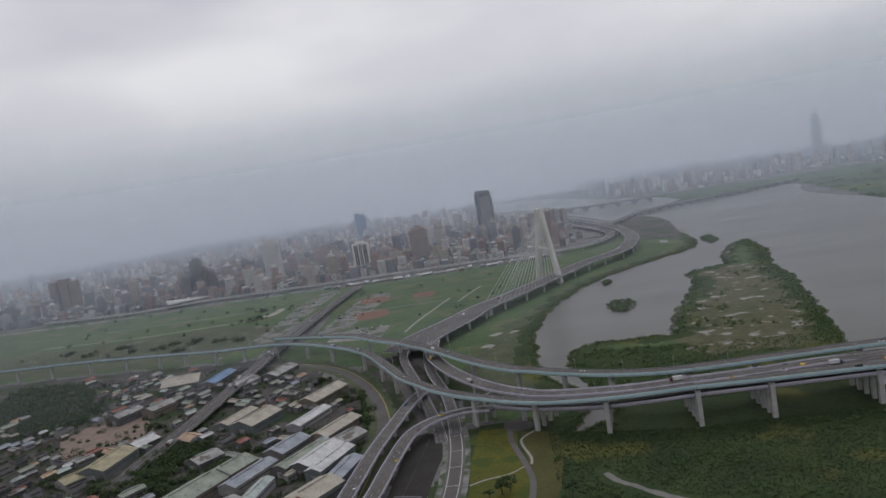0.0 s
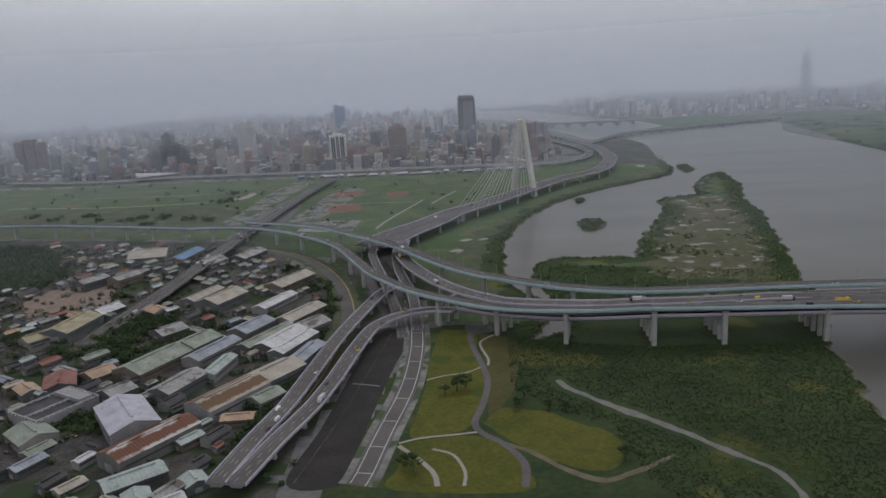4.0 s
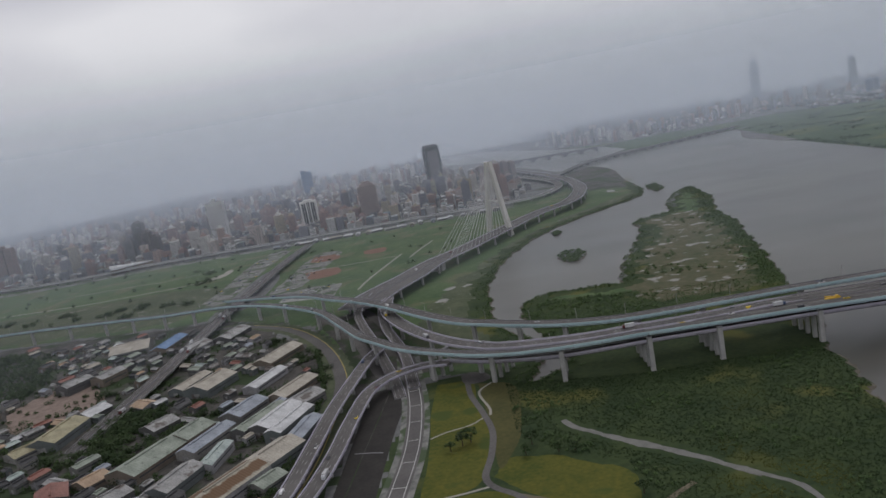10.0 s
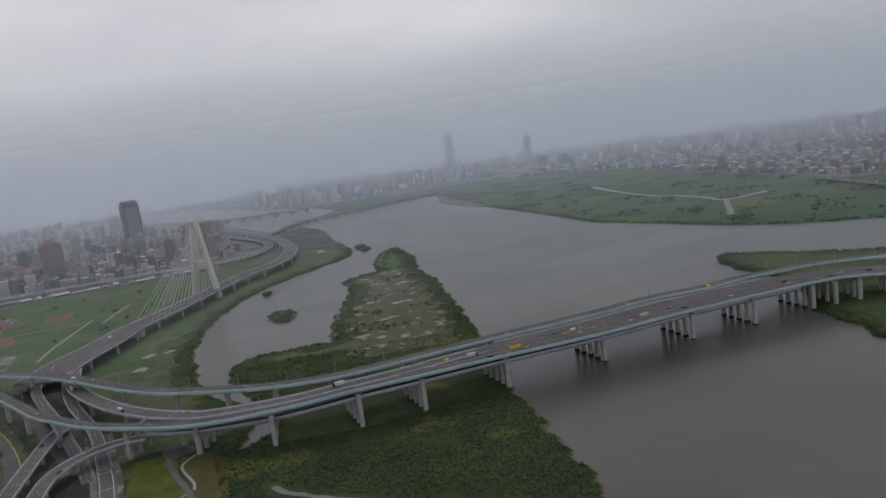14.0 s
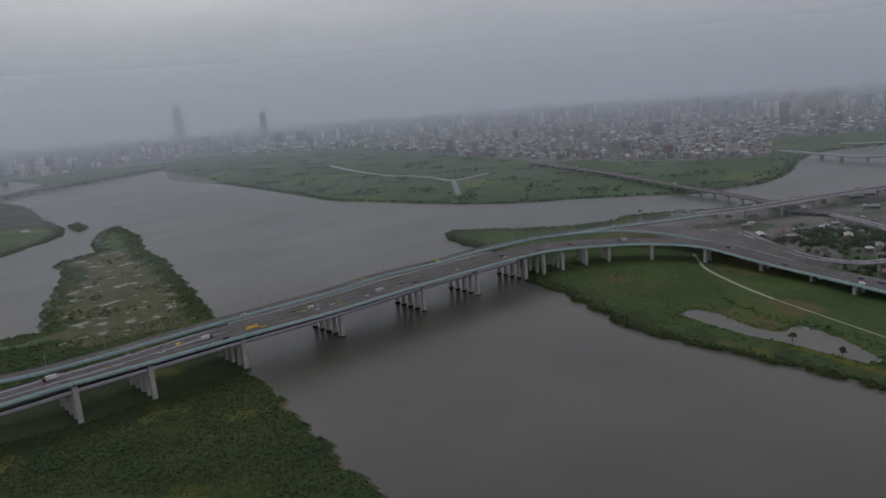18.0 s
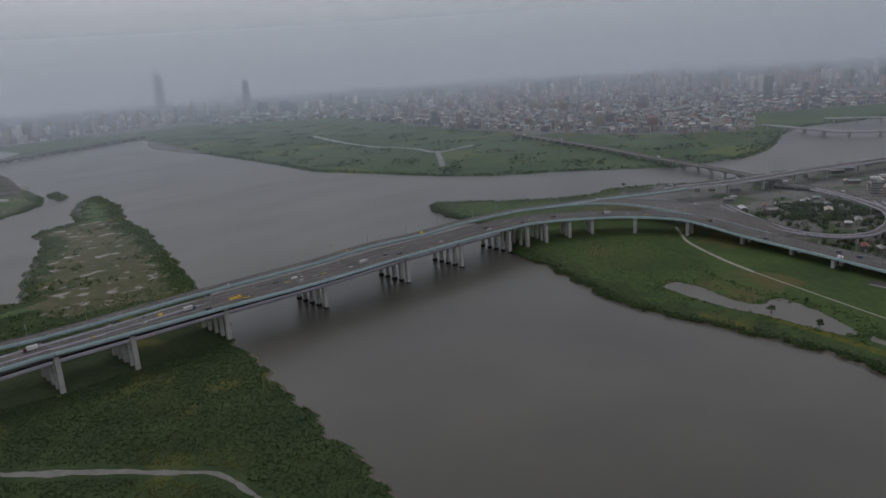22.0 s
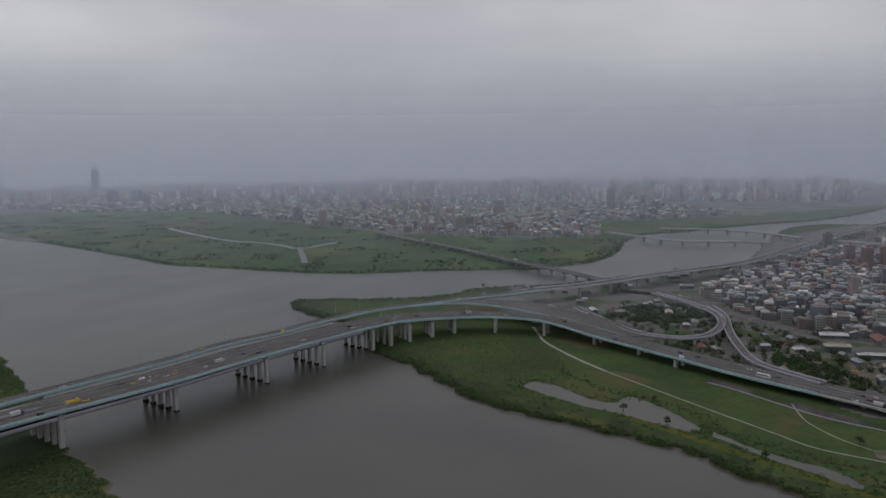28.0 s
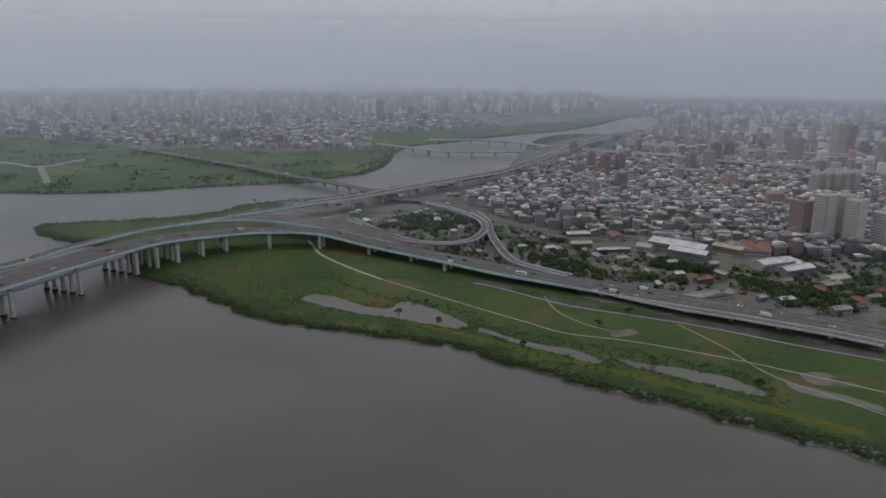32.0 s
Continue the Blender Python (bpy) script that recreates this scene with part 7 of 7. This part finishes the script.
CAR = {"body": extruded("body", [(-2.2, 0.3), (2.2, 0.3), (2.25, 0.75), (1.3, 0.95), (-1.9, 1.0), (-2.25, 0.8)], 1.8, M_CAR), "cabin": extruded("cabin", [(-1.8, 0.98), (1.0, 0.95), (0.3, 1.45), (-1.3, 1.48)], 1.6, M_GLASS)}
VAN = {"body": extruded("body", [(-2.4, 0.35), (2.4, 0.35), (2.45, 1.1), (1.6, 2.0), (-2.4, 2.05)], 1.9, M_CAR), "cabin": extruded("cabin", [(0.6, 1.15), (2.2, 1.15), (1.62, 1.9), (0.6, 1.9)], 1.94, M_GLASS)}
TRUCK = {"cab": extruded("cab", [(2.6, 0.5), (4.6, 0.5), (4.6, 1.9), (4.2, 2.8), (2.6, 2.8)], 2.3, M_CAR), "cargo_box": extruded("cargo_box", [(-4.6, 0.9), (2.4, 0.9), (2.4, 3.5), (-4.6, 3.5)], 2.45, M_SHED[3]),
         "windscreen": extruded("windscreen", [(4.3, 1.7), (4.64, 1.7), (4.3, 2.6), (4.1, 2.6)], 2.0, M_GLASS)}
BUS = {"body": extruded("body", [(-5.8, 0.4), (5.8, 0.4), (5.9, 1.4), (5.6, 3.2), (-5.8, 3.2)], 2.5, M_CAR), "window_band": extruded("window_band", [(-5.4, 1.6), (5.3, 1.6), (5.1, 2.6), (-5.4, 2.6)], 2.54, M_GLASS)}
DIGGER = {"body": extruded("body", [(-5.5, 0.8), (5.5, 0.8), (5.5, 1.9), (4.2, 3.0), (2.6, 3.0), (2.2, 1.7), (-5.5, 1.7)], 2.5, M_YELLOW), "jib": extruded("jib", [(-5.8, 2.6), (2.0, 1.9), (2.0, 2.5), (-5.8, 3.3)], 0.9, M_YELLOW)}
WHEEL, BIG_WHEEL = wheel_mesh(0.33), wheel_mesh(0.5)


def vehicle(kind, x, y, z, turn, label, group):
    parts_v, axles, half, wheel = {"car": (CAR, (-1.35, 1.35), 0.85, WHEEL), "van": (VAN, (-1.5, 1.5), 0.9, WHEEL), "truck": (TRUCK, (-3.4, 3.4), 1.05, BIG_WHEEL), "bus": (BUS, (-3.8, 3.8), 1.1, BIG_WHEEL),
                                   "crane_truck": (DIGGER, (-3.8, 3.8), 1.1, BIG_WHEEL)}[kind]
    t = tagged(new(kind), label, "vehicle", group)
    for nm, me in parts_v.items():
        part(nm, me, t)
    for a in axles:
        for s in (-half, half):
            w = part("wheel", wheel, t)
            w.location = (a, s, 0.33 if wheel is WHEEL else 0.5)
    t.matrix_basis = pose(x, y, z, 0, 0, turn)
    return t


LABELS = {"car": "small passenger car on grey asphalt", "van": "boxy delivery van on grey asphalt", "truck": "box truck with a pale cargo body", "bus": "long coach with dark windows on the viaduct"}
rv = random.Random(21)
for line, count, offs in ((express_line, 16, (-11, -7, -4, 5, 9, 12)), (near_line, 46, (4, 8, 12, 17, 21, 25)), (far_line, 15, (-3.5, 0, 3.5)), (mainline, 6, (-4, 0, 4)), (cable_line, 16, (-11, -7, -3, 4, 8, 12)), (ramp_line, 9, (-2, 2))):
    side_to = sides(line)
    for _ in range(count):
        k = rv.randrange(3, len(line) - 4)
        d = line[k + 1] - line[k]
        o = rv.choice(offs) - (17 if line is near_line else 0)
        kind = rv.choice(("car", "car", "car", "car", "van", "van", "truck"))
        vehicle(kind, line[k][0] + side_to[k][0] * o, line[k][1] + side_to[k][1] * o, line[k][2] + 0.05, math.degrees(math.atan2(d[1], d[0])) + (180 if o > 0 else 0), LABELS[kind], "traffic on the viaducts")
for line_pts, count, half in (([(-241, 1602, 9), (-262, 1431, 9), (-274, 1267, 9), (-284, 1100, 9), (-290, 967, 9), (-294, 834, 9), (-300, 727, 7.5), (-308, 670, 5.5), (-315, 625, 3), (-318, 600, 1.7)], 9, 5), ([(5, 596, 16), (-19, 609, 13.5), (-44, 603, 12), (-64, 578, 11), (-76, 522, 10), (-83, 472, 10), (-92, 428, 10), (-104, 389, 10), (-112, 357, 10), (-116, 342, 10)], 5, 3), ([(-54, 698, 12), (-66, 672, 12), (-79, 616, 11.5), (-91, 556, 11), (-100, 495, 10), (-108, 436, 10), (-117, 397, 10), (-124, 361, 10), (-127, 344, 10)], 5, 3), ([(1524, 1187, 6), (1450, 1044, 8), (1332, 815, 9), (1221, 631, 10), (1165, 522, 10), (1115, 437, 10), (1062, 354, 10), (1060, 367, 8), (1061, 303, 5), (1028, 234, 2), (959, 163, 1.4), (915, 82, 1.4), (907, -8, 1.4)], 8, 4), ([(-1123, 1882, 9), (-865, 1796, 9), (-658, 1800, 9), (-442, 1768, 9), (-287, 1743, 9), (-97, 1720, 9), (101, 1691, 9), (240, 1658, 9), (314, 1709, 9), (359, 1800, 9), (372, 1941, 9), (347, 2156, 9), (297, 2415, 9)], 10, 4)):
    q = smooth_line(line_pts, 6)
    for _ in range(count):
        k = rv.randrange(2, len(q) - 3)
        o = rv.choice((-half, half))
        d = q[k + 1] - q[k]
        n = sides(q)[k]
        kind = rv.choice(("car", "car", "van", "truck"))
        vehicle(kind, q[k][0] + n[0] * o, q[k][1] + n[1] * o, q[k][2] + 0.06, math.degrees(math.atan2(d[1], d[0])), LABELS[kind], "traffic on the roads")
c, n, k = nearest(near_line, 300, 540)
vehicle("crane_truck", c[0] + n[0] * -6, c[1] + n[1] * -6, c[2] + 0.05, math.degrees(math.atan2(n[1], n[0])) - 90, "yellow crane truck on the river viaduct", "traffic on the viaducts")
c, n, k = nearest(near_line, 682, 105)
vehicle("bus", c[0] - n[0] * 4, c[1] - n[1] * 4, c[2] + 0.05, math.degrees(math.atan2(n[1], n[0])) - 90, LABELS["bus"], "traffic on the viaducts")
# parked rows
for x0, y0, dx, dy, n in ((-215, 1070, 7.5, 4, 9), (-205, 1090, 7.5, 3, 8), (-195, 1110, 7, 2, 8), (-310, 1060, 3, 9, 8), (-300, 1120, 2.5, 9, 9), (-265, 390, 4.5, 7, 6), (-280, 400, 4.5, 7, 6), (800, 20, 6, -5, 8), (860, -20, 5, -7, 6)):
    for k in range(n):
        if rv.random() < 0.85:
            vehicle("car", x0 + dx * k, y0 + dy * k, LAND + 0.08, math.degrees(math.atan2(dy, dx)) + 90, "parked passenger car in an open lot", "parked cars")
for area, count in (([(-287, 1616), (-306, 1427), (-313, 1241), (-326, 1143), (-363, 1155), (-357, 1279), (-354, 1490), (-325, 1652)], 34), ([(-213, 1499), (-229, 1369), (-243, 1222), (-252, 1132), (-225, 1106), (-200, 1166), (-177, 1299), (-160, 1453)], 30), ([(780, 113), (815, 82), (818, 35), (791, -9), (762, -21), (730, 18), (731, 58), (747, 95)], 14)):
    for x, y in in_area(np.random.default_rng(count), area, count):
        if clear_of_roads(x, y, 15):
            vehicle("car", round(x / 3) * 3, round(y / 6) * 6, LAND + 0.09, rv.choice((58, 238)), "parked passenger car in an open lot", "parked cars")


# street lamps on the decks
def lamp_meshes(h):
    v, f = tube(Vector((0, 0, 0)), Vector((0, 0, h)), 0.16, 6)
    pole = mesh_of("pole", v, f, M_PIER)
    v, f = tube(Vector((0, 0, h)), Vector((2.2, 0, h + 0.5)), 0.1, 5)
    return pole, mesh_of("arm", v, f, M_PIER), boxes("lantern", [(1.9, 3.0, -0.25, 0.25, h + 0.35, h + 0.6, 0)], [M_GIRDER])


LAMP = lamp_meshes(10.0)
for line, off, every in ((express_line, 14.0, 4), (near_line, 12.4, 5), (far_line, 7.0, 5), (ramp_line, 5.0, 6), (cable_line, 0.0, 6)):
    w = sides(line)
    for k in range(3, len(line) - 2, every):
        if line is near_line and line[k][0] > 760:
            continue
        t = tagged(new("street_lamp"), "slim grey street lamp on the viaduct", "lamp", "street lamps")
        for nm, me in zip(("pole", "arm", "lantern"), LAMP):
            part(nm, me, t)
        t.matrix_basis = pose(line[k][0] + w[k][0] * off, line[k][1] + w[k][1] * off, line[k][2] + 0.03, 0, 0, math.degrees(math.atan2(w[k][1], w[k][0])) + 180)
